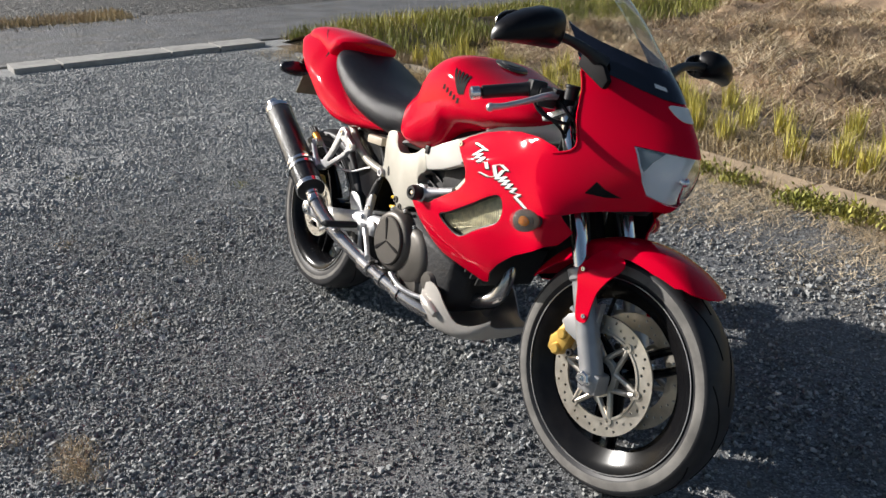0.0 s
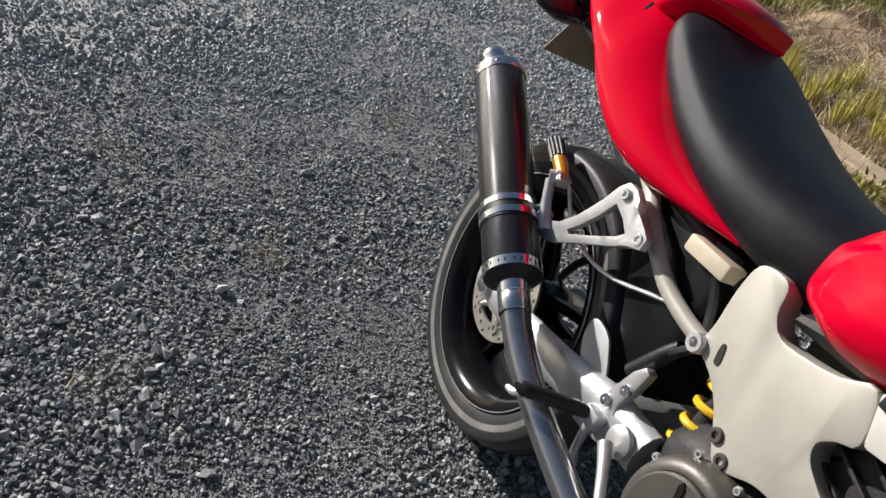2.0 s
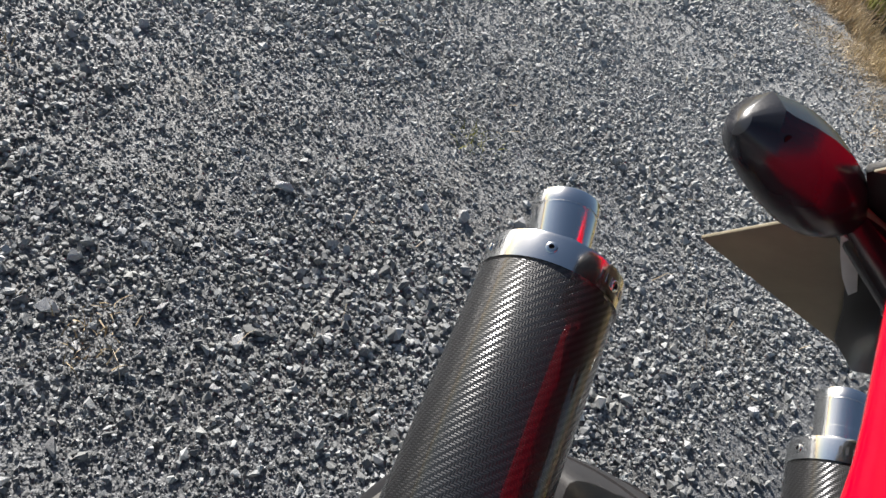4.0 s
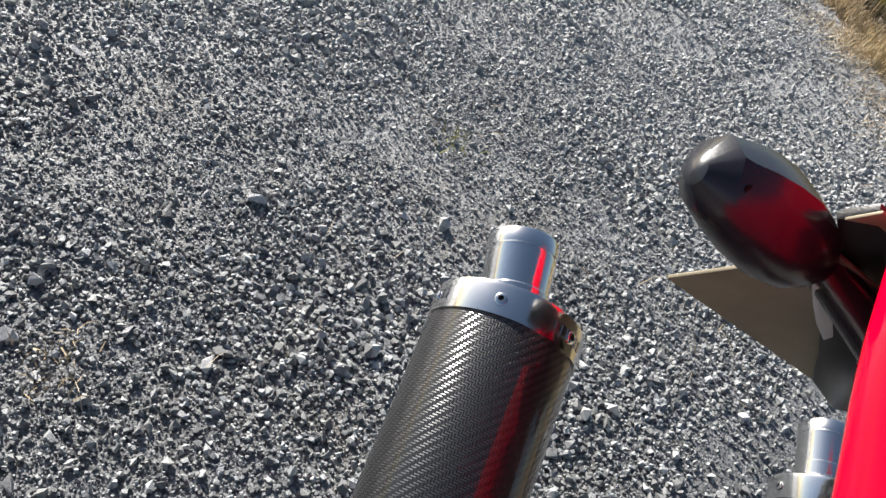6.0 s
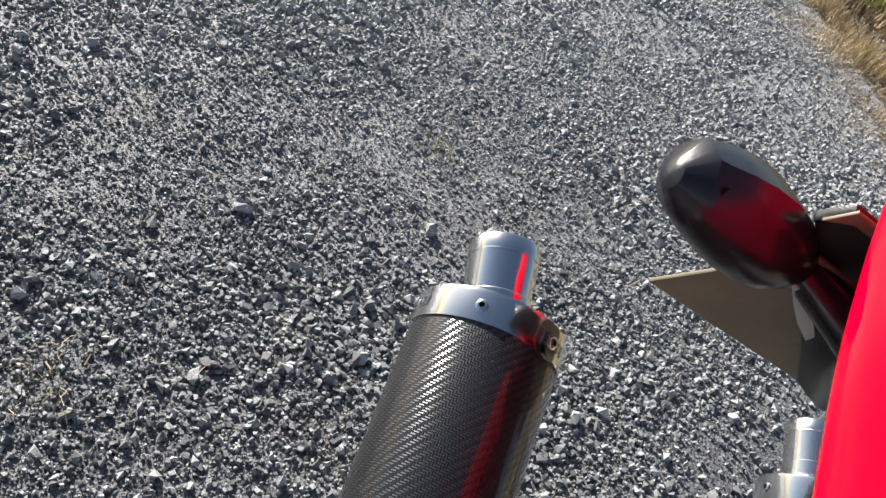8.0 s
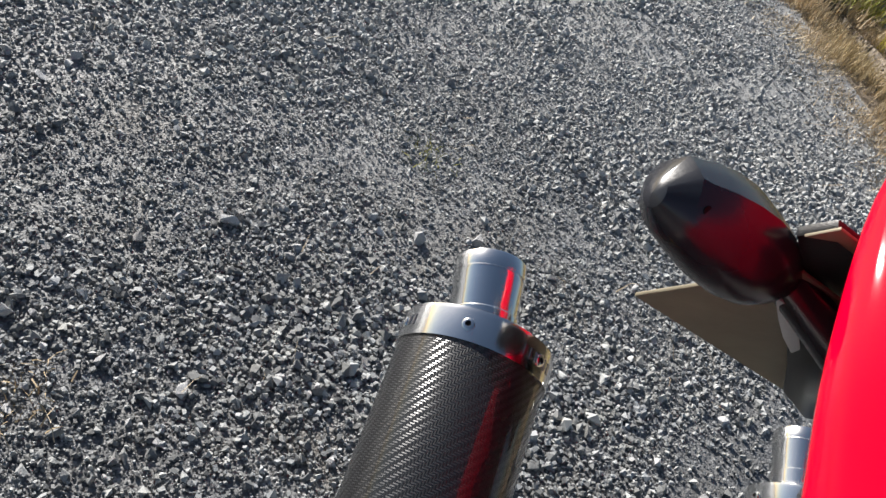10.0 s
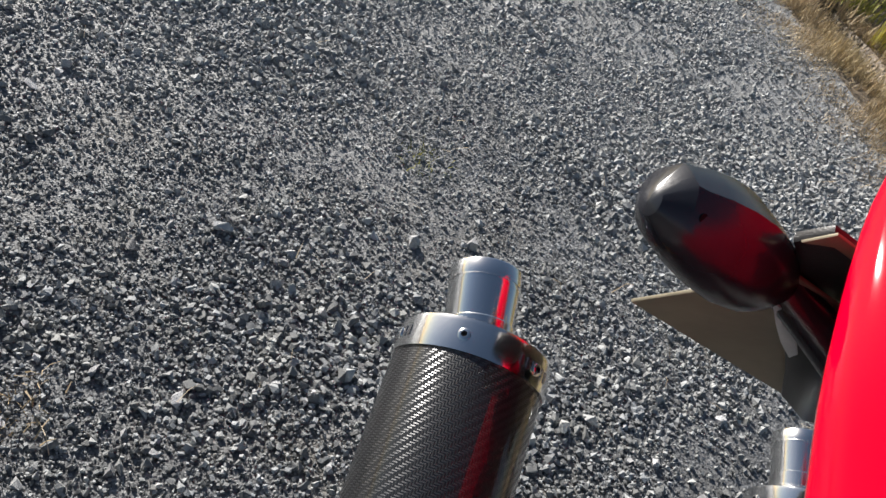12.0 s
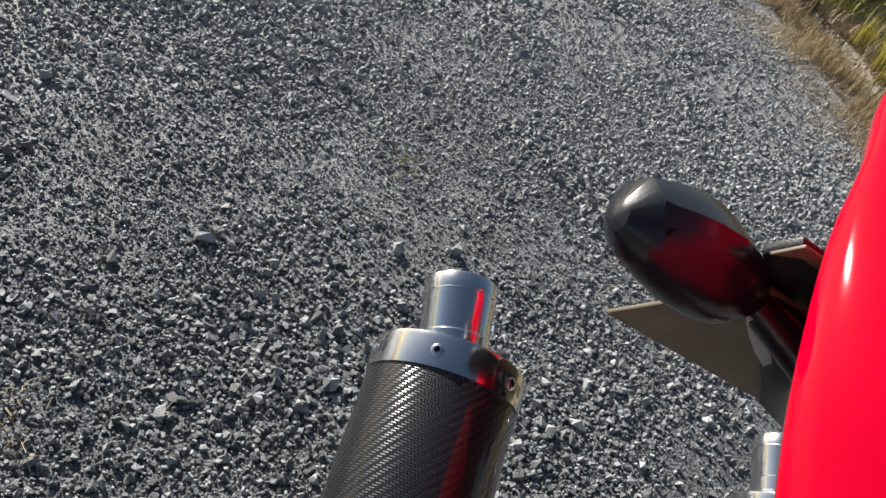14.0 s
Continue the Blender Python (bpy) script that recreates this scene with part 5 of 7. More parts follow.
for y in (-1, 1):
    gap = [(-0.005, 0.855), (-0.03, 0.876), (-0.06, 0.899), (-0.09, 0.921), (-0.12, 0.942), (-0.15, 0.960), (-0.18, 0.975)]
    part("panel_gap", tube([(x, y * on_tail(x, z, -0.0004), z) for x, z in gap], 0.0021, 8, 4), INK, tail)
    mark = [(-0.100, 0.902), (-0.076, 0.892), (-0.066, 0.868), (-0.090, 0.878)]
    part("tail_mark", sheet(mark, lambda x, z: (x, y * on_tail(x, z), z + 0.0006), 0.006), INK, tail)
    for i in range(5):
        x, z = -0.054 + 0.013 * i, 0.872 - 0.0085 * i
        part("mark_bar", sheet([(x, z), (x + 0.008, z - 0.0055), (x + 0.007, z - 0.009), (x - 0.001, z - 0.0035)], lambda x, z: (x, y * on_tail(x, z), z + 0.0006), 0.006), PIPE, tail)

# added out of sight under the tail, to cast shade on the rear tyre
part("rear_mudguard", rings([[(x, y * w, z + h) for y, h in ((-1, -0.03), (-0.96, 0.0), (0.96, 0.0), (1, -0.03), (0.93, -0.03), (0.9, -0.008), (-0.9, -0.008), (-0.93, -0.03))] for x, w, z in ((0.20, 0.070, 0.690), (0.05, 0.075, 0.705), (-0.10, 0.060, 0.750), (-0.19, 0.045, 0.785))]), BLACK, bike, "black mudguard panel added under the tail to shade the tyre")

# -- number plate and rear indicators --
plate = tagged(part("number_plate", slab([(-0.115, 0), (0.115, 0), (0.115, 0.125), (-0.115, 0.125)], lambda u, v, d: (-0.346 + v * 0.50 + d * 0.86, u + 0.018, 0.712 + v * 0.86 - d * 0.50), (-0.0015, 0.0015)), PLATE, bike, "dull metal number plate seen from behind", bevel=0.001, smooth=False))
part("plate_bracket", slab([(-0.082, 0.104), (-0.046, 0.073), (-0.008, 0.048), (0.035, 0.016), (0.09, -0.002), (0.125, 0.05), (0.125, 0.135), (-0.05, 0.140)], lambda u, v, d: (-0.346 + v * 0.50 + d * 0.86, u + 0.018, 0.712 + v * 0.86 - d * 0.50), (0.004, 0.012)), HUGGER, bike, "black plastic plate bracket", bevel=0.002)
# black stands for the shade on this plate-coloured flange
part("bracket_flange", slab([(-0.142, 0.140), (-0.141, 0.163), (-0.113, 0.164), (-0.06, 0.142), (-0.05, 0.115), (-0.10, 0.118)], lambda u, v, d: (-0.346 + v * 0.50 + d * 0.86, u + 0.018, 0.712 + v * 0.86 - d * 0.50), (-0.010, -0.003)), BLACK, bike, bevel=0.002)
# and a strip in the plate's colour for its sunlit top edge
part("flange_lip", slab([(-0.1435, 0.146), (-0.1435, 0.1665), (-0.112, 0.1675), (-0.108, 0.159), (-0.133, 0.158)], lambda u, v, d: (-0.346 + v * 0.50 + d * 0.86, u + 0.018, 0.712 + v * 0.86 - d * 0.50), (-0.0028, -0.0008)), PLATE, bike, "plate-coloured strip for the flange's lit top edge", bevel=0.0006)
part("plate_brace", slab([(-0.112, 0.110), (-0.098, 0.110), (-0.072, 0.098), (-0.040, 0.079), (-0.036, 0.070), (-0.060, 0.080), (-0.084, 0.093)], lambda u, v, d: (-0.346 + v * 0.50 + d * 0.86, u + 0.018, 0.712 + v * 0.86 - d * 0.50), (0.0125, 0.0145)), ALLOY, bike, "bright alloy brace", bevel=0.0006)


def indicator(side):
    def p(x, y, z):
        return Vector((x, y * -side, z))
    root, neck, tip = p(-0.252, -0.012, 0.797), p(-0.294, -0.084, 0.806), p(-0.277, -0.206, 0.808)
    ax = (tip - neck).normalized()
    fw = (Vector((1, 0, 0)) - ax * ax.x).normalized()
    up = ax.cross(fw) * (1 if ax.cross(fw).z > 0 else -1)
    # a leaf with a flat top, a creased front face and a slanting cut at its outer end
    front = [tuple(q)[:2] for q in spline([(*q, 0) for q in ((0.20, 0.94), (0.60, 0.60), (0.86, 0.06), (0.80, -0.50), (0.48, -0.86), (0.0, -0.98), (-0.50, -0.86), (-0.92, -0.42), (-1.0, 0.10))], 3)]
    ring_line = front + [(-0.80, 0.52), (-0.60, 0.88), (-0.38, 0.92), (-0.14, 0.94)]
    loops = []
    drop = [(0, 0.0130, 0.0130, 0), (0.05, 0.0165, 0.0155, 0), (0.16, 0.0248, 0.0220, 0), (0.30, 0.0325, 0.0272, 0), (0.45, 0.0360, 0.0298, 0.0008), (0.60, 0.0348, 0.0288, 0.0014), (0.74, 0.0308, 0.0258, 0.0018), (0.86, 0.0258, 0.0218, 0.0020), (0.915, 0.0232, 0.0200, 0.0026), (1.008, 0.0088, 0.0078, 0.0002), (1.024, 0.0010, 0.0010, -0.0004)]
    for t, w, h, lift in drop:
        loops.append([neck.lerp(tip, t) + up * lift - fw * lift * 1.2 + fw * u * w + up * v * h for u, v in ring_line])
    body = part("rear_indicator", rings(loops), GLOSSGREY, bike, "black rear indicator on a short stalk", sharp=24)
    part("indicator_stalk", tube([root, root.lerp(neck, 0.5), neck + ax * 0.004], [0.0165, 0.0146, 0.0126], 20, 4), GLOSSGREY, body)
    part("stalk_clip", lathe([(-0.0015, 0.014), (-0.0015, 0.0167), (0.0015, 0.0167), (0.0015, 0.014)], root + (neck - root) * 0.22, neck - root, 24, close=True), ALLOY, body)
    part("indicator_screw", lathe([(-0.006, 0.0026), (0.0003, 0.0026), (0.0003, 0.0)], neck.lerp(tip, 0.86) + fw * 0.0140 + up * 0.0135, (fw * 0.85 + up * 0.5), 14), INK, body)
    part("indicator_lens", rings([[neck.lerp(tip, t) - fw * (w + 0.001) + up * v * h for v in (-0.6, 0.05, 0.05, -0.6)] for t, w, h in ((0.15, 0.024, 0.02), (0.45, 0.0355, 0.026), (0.66, 0.034, 0.024))], cap=False), AMBER, body)


GLOSSGREY = material("satin_black", (0.019, 0.020, 0.026), rough=0.24, vary=0.2, spec=0.7, stain=(0.045, 0.043, 0.045), stain_amount=0.3, bump=0.02, bump_scale=500)
indicator(-1)
indicator(1)

# -- fairing --


NOSE = [(0.62, 1.349, 1.27, 0.203), (0.66, 1.399, 1.26, 0.205), (0.70, 1.439, 1.225, 0.204), (0.75, 1.482, 1.19, 0.194), (0.80, 1.505, 1.19, 0.184), (0.84, 1.507, 1.195, 0.177), (0.88, 1.492, 1.20, 0.170), (0.92, 1.463, 1.21, 0.163),
        (0.96, 1.429, 1.22, 0.153), (1.0, 1.395, 1.21, 0.144), (1.04, 1.350, 1.19, 0.136), (1.08, 1.305, 1.16, 0.131), (1.14, 1.240, 1.10, 0.128), (1.20, 1.165, 1.03, 0.116), (1.26, 1.08, 0.95, 0.098)]


def wedge(s):
    return 0.65 * (math.sqrt(s * s + 0.0625) - 0.25) / 0.7808 + 0.35 * (1 - math.sqrt(max(0.0, 1 - s * s)))


def unwedge(f):
    lo, hi = 0.0, 1.0
    for _ in range(18):
        m = (lo + hi) / 2
        lo, hi = (m, hi) if wedge(m) < f else (lo, m)
    return lo


def nose(a, z, lift=0.0):
    xn, xb, w = table(z, NOSE)
    b = radians(a)
    k, s = min(1, max(0, (z - 0.96) / 0.08)), abs(math.sin(b))    # the screen is rounder than the wedge of the cowl
    f = wedge(s) * (1 - k) + s ** 1.8 * k
    return Vector((xb + (xn - xb + lift) * (1 - f), -(w + lift) * math.sin(b), z))


def flank(x, z):
    y = 0.216 - (1.0 * (z - 0.60) ** 2 if z > 0.60 else 2.3 * (z - 0.60) ** 2)
    if x < 0.95:
        y -= 0.40 * (x - 0.95) ** 2
    # a swage below the upper edge and the lower crease
    y += 0.008 * math.exp(-((z - (0.70 + 0.25 * (x - 0.9))) / 0.03) ** 2)
    # towards the front the panel runs in under the nose cowl
    xn, xb, w = table(max(z, 0.62), NOSE)
    f = 1 - min(1.0, max(0.0, (x - xb) / (xn - xb)))
    front = w * unwedge(f) - 0.0035
    if z < 0.62:
        front -= 1.6 * (0.62 - z) ** 2
    t = min(1, max(0, (x - 1.02) / 0.17))
    t = t * t * (3 - 2 * t)
    return -(y + (front - y) * t)


SIDE = [(0.872, 0.752), (0.905, 0.775), (0.956, 0.797), (1.02, 0.815), (1.087, 0.826), (1.16, 0.827), (1.22, 0.816), (1.245, 0.80), (1.26, 0.74), (1.275, 0.69), (1.30, 0.655), (1.31, 0.625), (1.295, 0.590), (1.24, 0.556), (1.17, 0.522), (1.11, 0.480),
        (1.06, 0.437), (1.03, 0.400), (1.00, 0.392), (0.95, 0.400), (0.88, 0.410), (0.82, 0.417), (0.795, 0.432), (0.755, 0.468), (0.715, 0.510), (0.682, 0.545), (0.690, 0.562), (0.72, 0.563), (0.76, 0.556), (0.80, 0.562), (0.85, 0.588), (0.90, 0.614),
        (0.94, 0.636), (0.956, 0.66), (0.95, 0.69), (0.925, 0.715), (0.89, 0.735)]
VENT = [tuple(p)[:2] for p in spline([(0.862, 0.545, 0), (0.905, 0.517, 0), (0.958, 0.508, 0), (1.04, 0.552, 0), (1.105, 0.588, 0), (1.118, 0.622, 0), (1.105, 0.655, 0), (1.075, 0.655, 0), (1.0, 0.612, 0), (0.92, 0.570, 0)], 4, True)]
sides = both("side_fairing", lambda: sheet(SIDE, lambda x, z: (x, flank(x, z), z), 0.018, [VENT]), RED, bike, label="glossy red side fairing with a meshed vent", solid=0.0045, bevel=0.0012)
for k, s in enumerate((1, -1)):
    part("inner_liner", sheet([(0.99 + (x - 0.99) * 0.985, 0.60 + (z - 0.60) * 0.985) for x, z in SIDE], lambda x, z: (x, s * (flank(x, z) + 0.0075), z), 0.03, [VENT]), BLACK, sides[k], "black inner liner")
for k, s in enumerate((1, -1)):
    rim = tube([(x, s * (flank(x, z) + 0.006), z) for x, z in VENT] + [(VENT[0][0], s * (flank(*VENT[0]) + 0.006), VENT[0][1])], 0.005, 8, 1)
    part("vent_rim", rim, BLACK, sides[k])
    wires = []
    for i in range(40):
        f = i / 39
        x0, z0 = 0.85 + 0.27 * f, 0.50 + 0.09 * f
        wires.append(tube([(x0, s * (flank(x0, 0.56) + 0.024), z0), (x0 - 0.012, s * (flank(x0, 0.62) + 0.024), z0 + 0.085)], 0.0008, 5, 1))
    for i in range(9):
        wires.append(tube([(0.855 - 0.004 * i, s * (flank(0.87, 0.55) + 0.026), 0.500 + 0.0105 * i), (1.12 - 0.004 * i, s * (flank(1.1, 0.6) + 0.026), 0.592 + 0.0105 * i)], 0.0008, 5, 1))
    part("vent_mesh", join(*wires), MESHWIRE, sides[k], "steel mesh")
    part("vent_back", sheet([(0.85, 0.49), (0.97, 0.50), (1.13, 0.58), (1.13, 0.67), (1.06, 0.66), (0.85, 0.56)], lambda x, z: (x, s * (flank(x, z) + 0.0275), z), 0.03), MESHWIRE, sides[k])
    bolt("fairing_bolt", (0.887, s * (flank(0.887, 0.752) - 0.001), 0.752), (0, -s, 0), 0.008, sides[k], STEEL, 0.004)
    bobbin = Vector((0.752, s * -0.235, 0.578))
    part("crash_bobbin", lathe([(-0.032, 0.020), (-0.028, 0.0225), (-0.006, 0.0225), (0.002, 0.019), (0.002, 0.011), (-0.008, 0.010), (-0.008, 0)], bobbin, (0.05, -s, 0.02), 28), [BLACK], bike, "black plastic crash bobbin")
    part("bobbin_collar", lathe([(-0.060, 0.016), (-0.056, 0.024), (-0.034, 0.0262), (-0.031, 0.022), (-0.031, 0.0)], bobbin, (0.05, -s, 0.02), 28), ALLOY, bike, "bare alloy collar")
    bolt("bobbin_bolt", bobbin + Vector((0, s * 0.008, 0)), (0.05, -s, 0.02), 0.007, bike, STEEL, 0.006)
    part("bobbin_mount", tube([bobbin + Vector((0.0, s * 0.045, -0.002)), bobbin + Vector((0.05, s * 0.06, 0.014)), bobbin + Vector((0.10, s * 0.075, 0.03))], [0.022, 0.014, 0.012], 14, 3), ALLOY, bike)
    # front indicator
    c = Vector((1.232, s * -0.232, 0.632))
    ax = Vector((0.35, -s, 0.08)).normalized()
    stalk = part("front_indicator", tube([(1.25, s * (flank(1.25, 0.635) + 0.01), 0.637), c - ax * 0.012 + Vector((0.012, 0, 0))], [0.014, 0.016], 14, 1), BLACK, bike, "front indicator with a smoked lens")
    bm = bmesh.new()
    bmesh.ops.create_uvsphere(bm, u_segments=28, v_segments=16, radius=1)
    for v in bm.verts:
        v.co = Vector((v.co.x * 0.041, v.co.y * 0.025, v.co.z * 0.028))
    bmesh.ops.transform(bm, matrix=Matrix.Translation(c) @ Matrix.Rotation(radians(-12), 4, "Y") @ Matrix.Rotation(radians(12 * s), 4, "Z"), verts=bm.verts)
    part("indicator_lens", bm, SMOKE, stalk)
    dish = bmesh.new()
    bmesh.ops.create_uvsphere(dish, u_segments=24, v_segments=12, radius=1)
    for v in dish.verts:
        v.co = Vector((v.co.x * 0.034, v.co.y * 0.006, v.co.z * 0.022))
    bmesh.ops.transform(dish, matrix=Matrix.Translation(c + Vector((0.002, s * 0.008, 0))) @ Matrix.Rotation(radians(-12), 4, "Y") @ Matrix.Rotation(radians(12 * s), 4, "Z"), verts=dish.verts)
    part("indicator_dish", dish, CASE, stalk)
    part("indicator_bulb", lathe([(-0.012, 0.004), (-0.006, 0.009), (0.002, 0.011), (0.010, 0.008), (0.013, 0)], c + Vector((0.006, s * -0.006, 0)), (-0.9, -0.3 * s, 0), 16), AMBER, stalk)

LAMP = [(34, 0.860), (20, 0.859), (8, 0.858), (0, 0.858), (-8, 0.858), (-20, 0.859), (-34, 0.860), (-30, 0.82), (-25, 0.78), (-20, 0.754), (-9, 0.741), (0, 0.738), (9, 0.741), (20, 0.754), (25, 0.78), (30, 0.82)]
POS = [tuple(p)[:2] for p in spline([(13, 0.962, 0), (0, 0.964, 0), (-13, 0.962, 0), (-12, 0.947, 0), (-7, 0.934, 0), (0, 0.932, 0), (7, 0.934, 0), (12, 0.947, 0)], 3, True)]
rim_top = [(84, 1.035), (70, 1.020), (50, 1.003), (42, 0.997), (30, 0.984), (16, 0.972), (0, 0.969)]
rear_half = [(88, 0.655), (88, 0.79), (76, 0.800), (67, 0.810), (63, 0.822), (62.5, 0.84), (66, 0.87), (70, 0.905), (76, 0.96), (80, 1.0)]
low_half = [(60, 0.665), (45, 0.682), (25, 0.703), (14, 0.716), (0, 0.722)]
shell_line = rear_half + rim_top + [(-a, z) for a, z in rim_top[-2::-1]] + [(-a, z) for a, z in rear_half[::-1]] + [(-a, z) for a, z in low_half] + low_half[-2::-1]
cowl = part("nose_cowl", sheet(shell_line, nose, 0.02, [LAMP, POS], aspect=450), RED, bike, "glossy red nose cowl", solid=0.005)
part("cowl_edge", tube([nose(a, z, 0.0) for a, z in rear_half[2:]], 0.0032, 8, 2), RED, cowl)
head = part("headlight", sheet(LAMP, lambda a, z: nose(a, z, 0.001), 0.02, aspect=450), LENS, bike, "wide clear single headlight", solid=0.003)
part("reflector", sheet([(a * 0.97, 0.80 + (z - 0.80) * 0.96) for a, z in LAMP], lambda a, z: nose(a, z, 0.001) - Vector((0.007 + 0.0022 * math.cos(radians(a * 22)) + 0.030 * max(0, math.cos(radians(a * 2.6))) ** 0.8 * max(0, 1 - ((z - 0.80) / 0.066) ** 2) ** 0.8, 0, 0)), 0.006, aspect=450), BOWL, head)
part("bulb", lathe([(-0.012, 0.010), (0.0, 0.012), (0.010, 0.010), (0.016, 0.004), (0.017, 0)], nose(0, 0.80, 0) - Vector((0.028, 0, 0)), (1, 0, 0), 20), STEEL, head)
for s in (1, -1):
    part("lamp_corner", sheet([(s * 32.5, 0.857), (s * 19, 0.856), (s * 24, 0.832), (s * 26.5, 0.806), (s * 28.2, 0.815)], lambda a, z: nose(a, z, -0.0045), 0.012, aspect=450), LAMPDARK, head, "grey corner behind the lens", solid=0.0015)
head.visible_shadow = False
part("position_lamp", sheet(POS, lambda a, z: nose(a, z, 0.003), 0.01, aspect=450), WHITE, bike, "small white position lamp", solid=0.004)
inner = part("cowl_inner", sheet([(70, 0.69), (56, 0.80), (60, 0.88), (66, 0.97), (50, 0.985), (0, 0.955), (-50, 0.985), (-66, 0.97), (-60, 0.88), (-56, 0.80), (-70, 0.69)], lambda a, z: nose(a, z) + Vector((-0.045, 0.02 * math.sin(radians(a)), 0)), 0.04, aspect=450), DARK, bike)
for s in (1, -1):
    part("duct_mouth", sheet([(s * 47, 0.727), (s * 43.5, 0.760), (s * 38, 0.746), (s * 29, 0.735), (s * 36, 0.728)], lambda a, z: nose(a, z, 0.0018), 0.02, aspect=450), INK, cowl)

top = [(80, 1.205), (60, 1.228), (30, 1.246), (0, 1.25)]
screen_edge = [(86, 1.112), (70, 1.098), (50, 1.078), (31, 1.060), (15, 1.044), (0, 1.036)]
clear = part("screen", sheet(screen_edge + [(-a, z) for a, z in screen_edge[-2::-1]] + [(-88, 1.14), (-84, 1.19)] + [(-a, z) for a, z in top] + [(a, z) for a, z in top[-2::-1]] + [(84, 1.19), (88, 1.14)],
                             lambda a, z: nose(a, z, 0.002), 0.02, aspect=450), SCREEN, bike, "clear acrylic windscreen", solid=0.003)
part("screen_band", sheet([(a, z + 0.001) for a, z in rim_top] + [(-a, z + 0.001) for a, z in rim_top[-2::-1]] + [(-a, z) for a, z in screen_edge] + [(a, z) for a, z in screen_edge[-2::-1]],
                          lambda a, z: nose(a, z, 0.0025), 0.016, aspect=450), BAND, clear, "black lower band", solid=0.004)
part("band_label", sheet([(20, 0.995), (12, 0.990), (12, 0.999), (20, 1.004)], lambda a, z: nose(a, z, 0.0035), 0.01, aspect=450), WHITE, clear)

# -- decals: a slanting script kept as plain strokes, and dark shapes on the tank --


for k, s in enumerate((1, -1)):
    a, b = Vector((0.952, 0.752)), Vector((1.222, 0.668))
    way = (b - a).normalized()
    nrm = Vector((-way.y, way.x))
    # two jagged flourishes, each one line drawn with a broad slanting pen
    first = [(-0.010, 0.012), (0.046, 0.020), (0.028, 0.014), (0.012, -0.014), (0.038, 0.006), (0.028, -0.014), (0.056, 0.005), (0.045, -0.016), (0.074, 0.0), (0.088, -0.012)]
    second = [(0.066, -0.034), (0.104, -0.026), (0.126, -0.012), (0.104, 0.008), (0.124, 0.022), (0.152, 0.020), (0.138, 0.014), (0.130, -0.018), (0.156, 0.006), (0.146, -0.016), (0.170, 0.004), (0.160, -0.017), (0.186, 0.003), (0.177, -0.017), (0.204, 0.001), (0.196, -0.016), (0.226, -0.004),
              (0.216, -0.018), (0.264, -0.022)]
    for word in (first, second):
        for mat, pen, off, shift in ((INK, Vector((0.0160, 0.0090)), 0.0012, Vector((0.002, -0.003))), (WHITE, Vector((0.0120, 0.0062)), 0.0020, Vector((0, 0)))):
            line = [Vector((u + (u1 - u) * f / 4, v + (v1 - v) * f / 4)) for (u, v), (u1, v1) in zip(word, word[1:]) for f in range(4)] + [Vector(word[-1])]
            rows = []
            for q in line:
                o = a + way * q.x + nrm * q.y + shift
                d = way * pen.x * 0.5 + nrm * pen.y * 0.5
                rows.append([(e.x, s * (flank(e.x, e.y) - off), e.y) for e in (o - d, o + d)])
            part("decal_stroke", rings(rows, closed=False), mat, sides[k])


def on_tank(x, z, s, off=0.0012):
    w, z0, z1, mid = table(x, TANK)
    zc = z0 + (z1 - z0) * mid
    k = min(1.0, max(0.0, (z - zc) / (z1 - zc)))
    y = w * (1 - k ** 3.1) ** (1 / 3.1)
    return Vector((x, -s * (y + off), z + off))


for s in (1, -1):
    for i in range(5):
        f = i / 4
        # a fan of feather strokes
        p0, p1 = (0.842 + 0.016 * f, 0.880 + 0.004 * f), (0.792 + 0.062 * f, 0.946 - 0.012 * f)
        d = 0.0052
        part("tank_stroke", sheet([(p0[0] - d, p0[1]), (p0[0] + d, p0[1] - d), (p1[0] + d, p1[1] - d), (p1[0] - d, p1[1])], lambda x, z: on_tank(x, z, s), 0.01), INK, tank)
    for i in range(5):
        x = 0.764 + 0.018 * i
        z = 0.880 - 0.007 * i
        part("tank_bar", sheet([(x, z), (x + 0.010, z + 0.002), (x + 0.011, z + 0.016), (x + 0.002, z + 0.014)], lambda x, z: on_tank(x, z, s), 0.01), INK, tank)

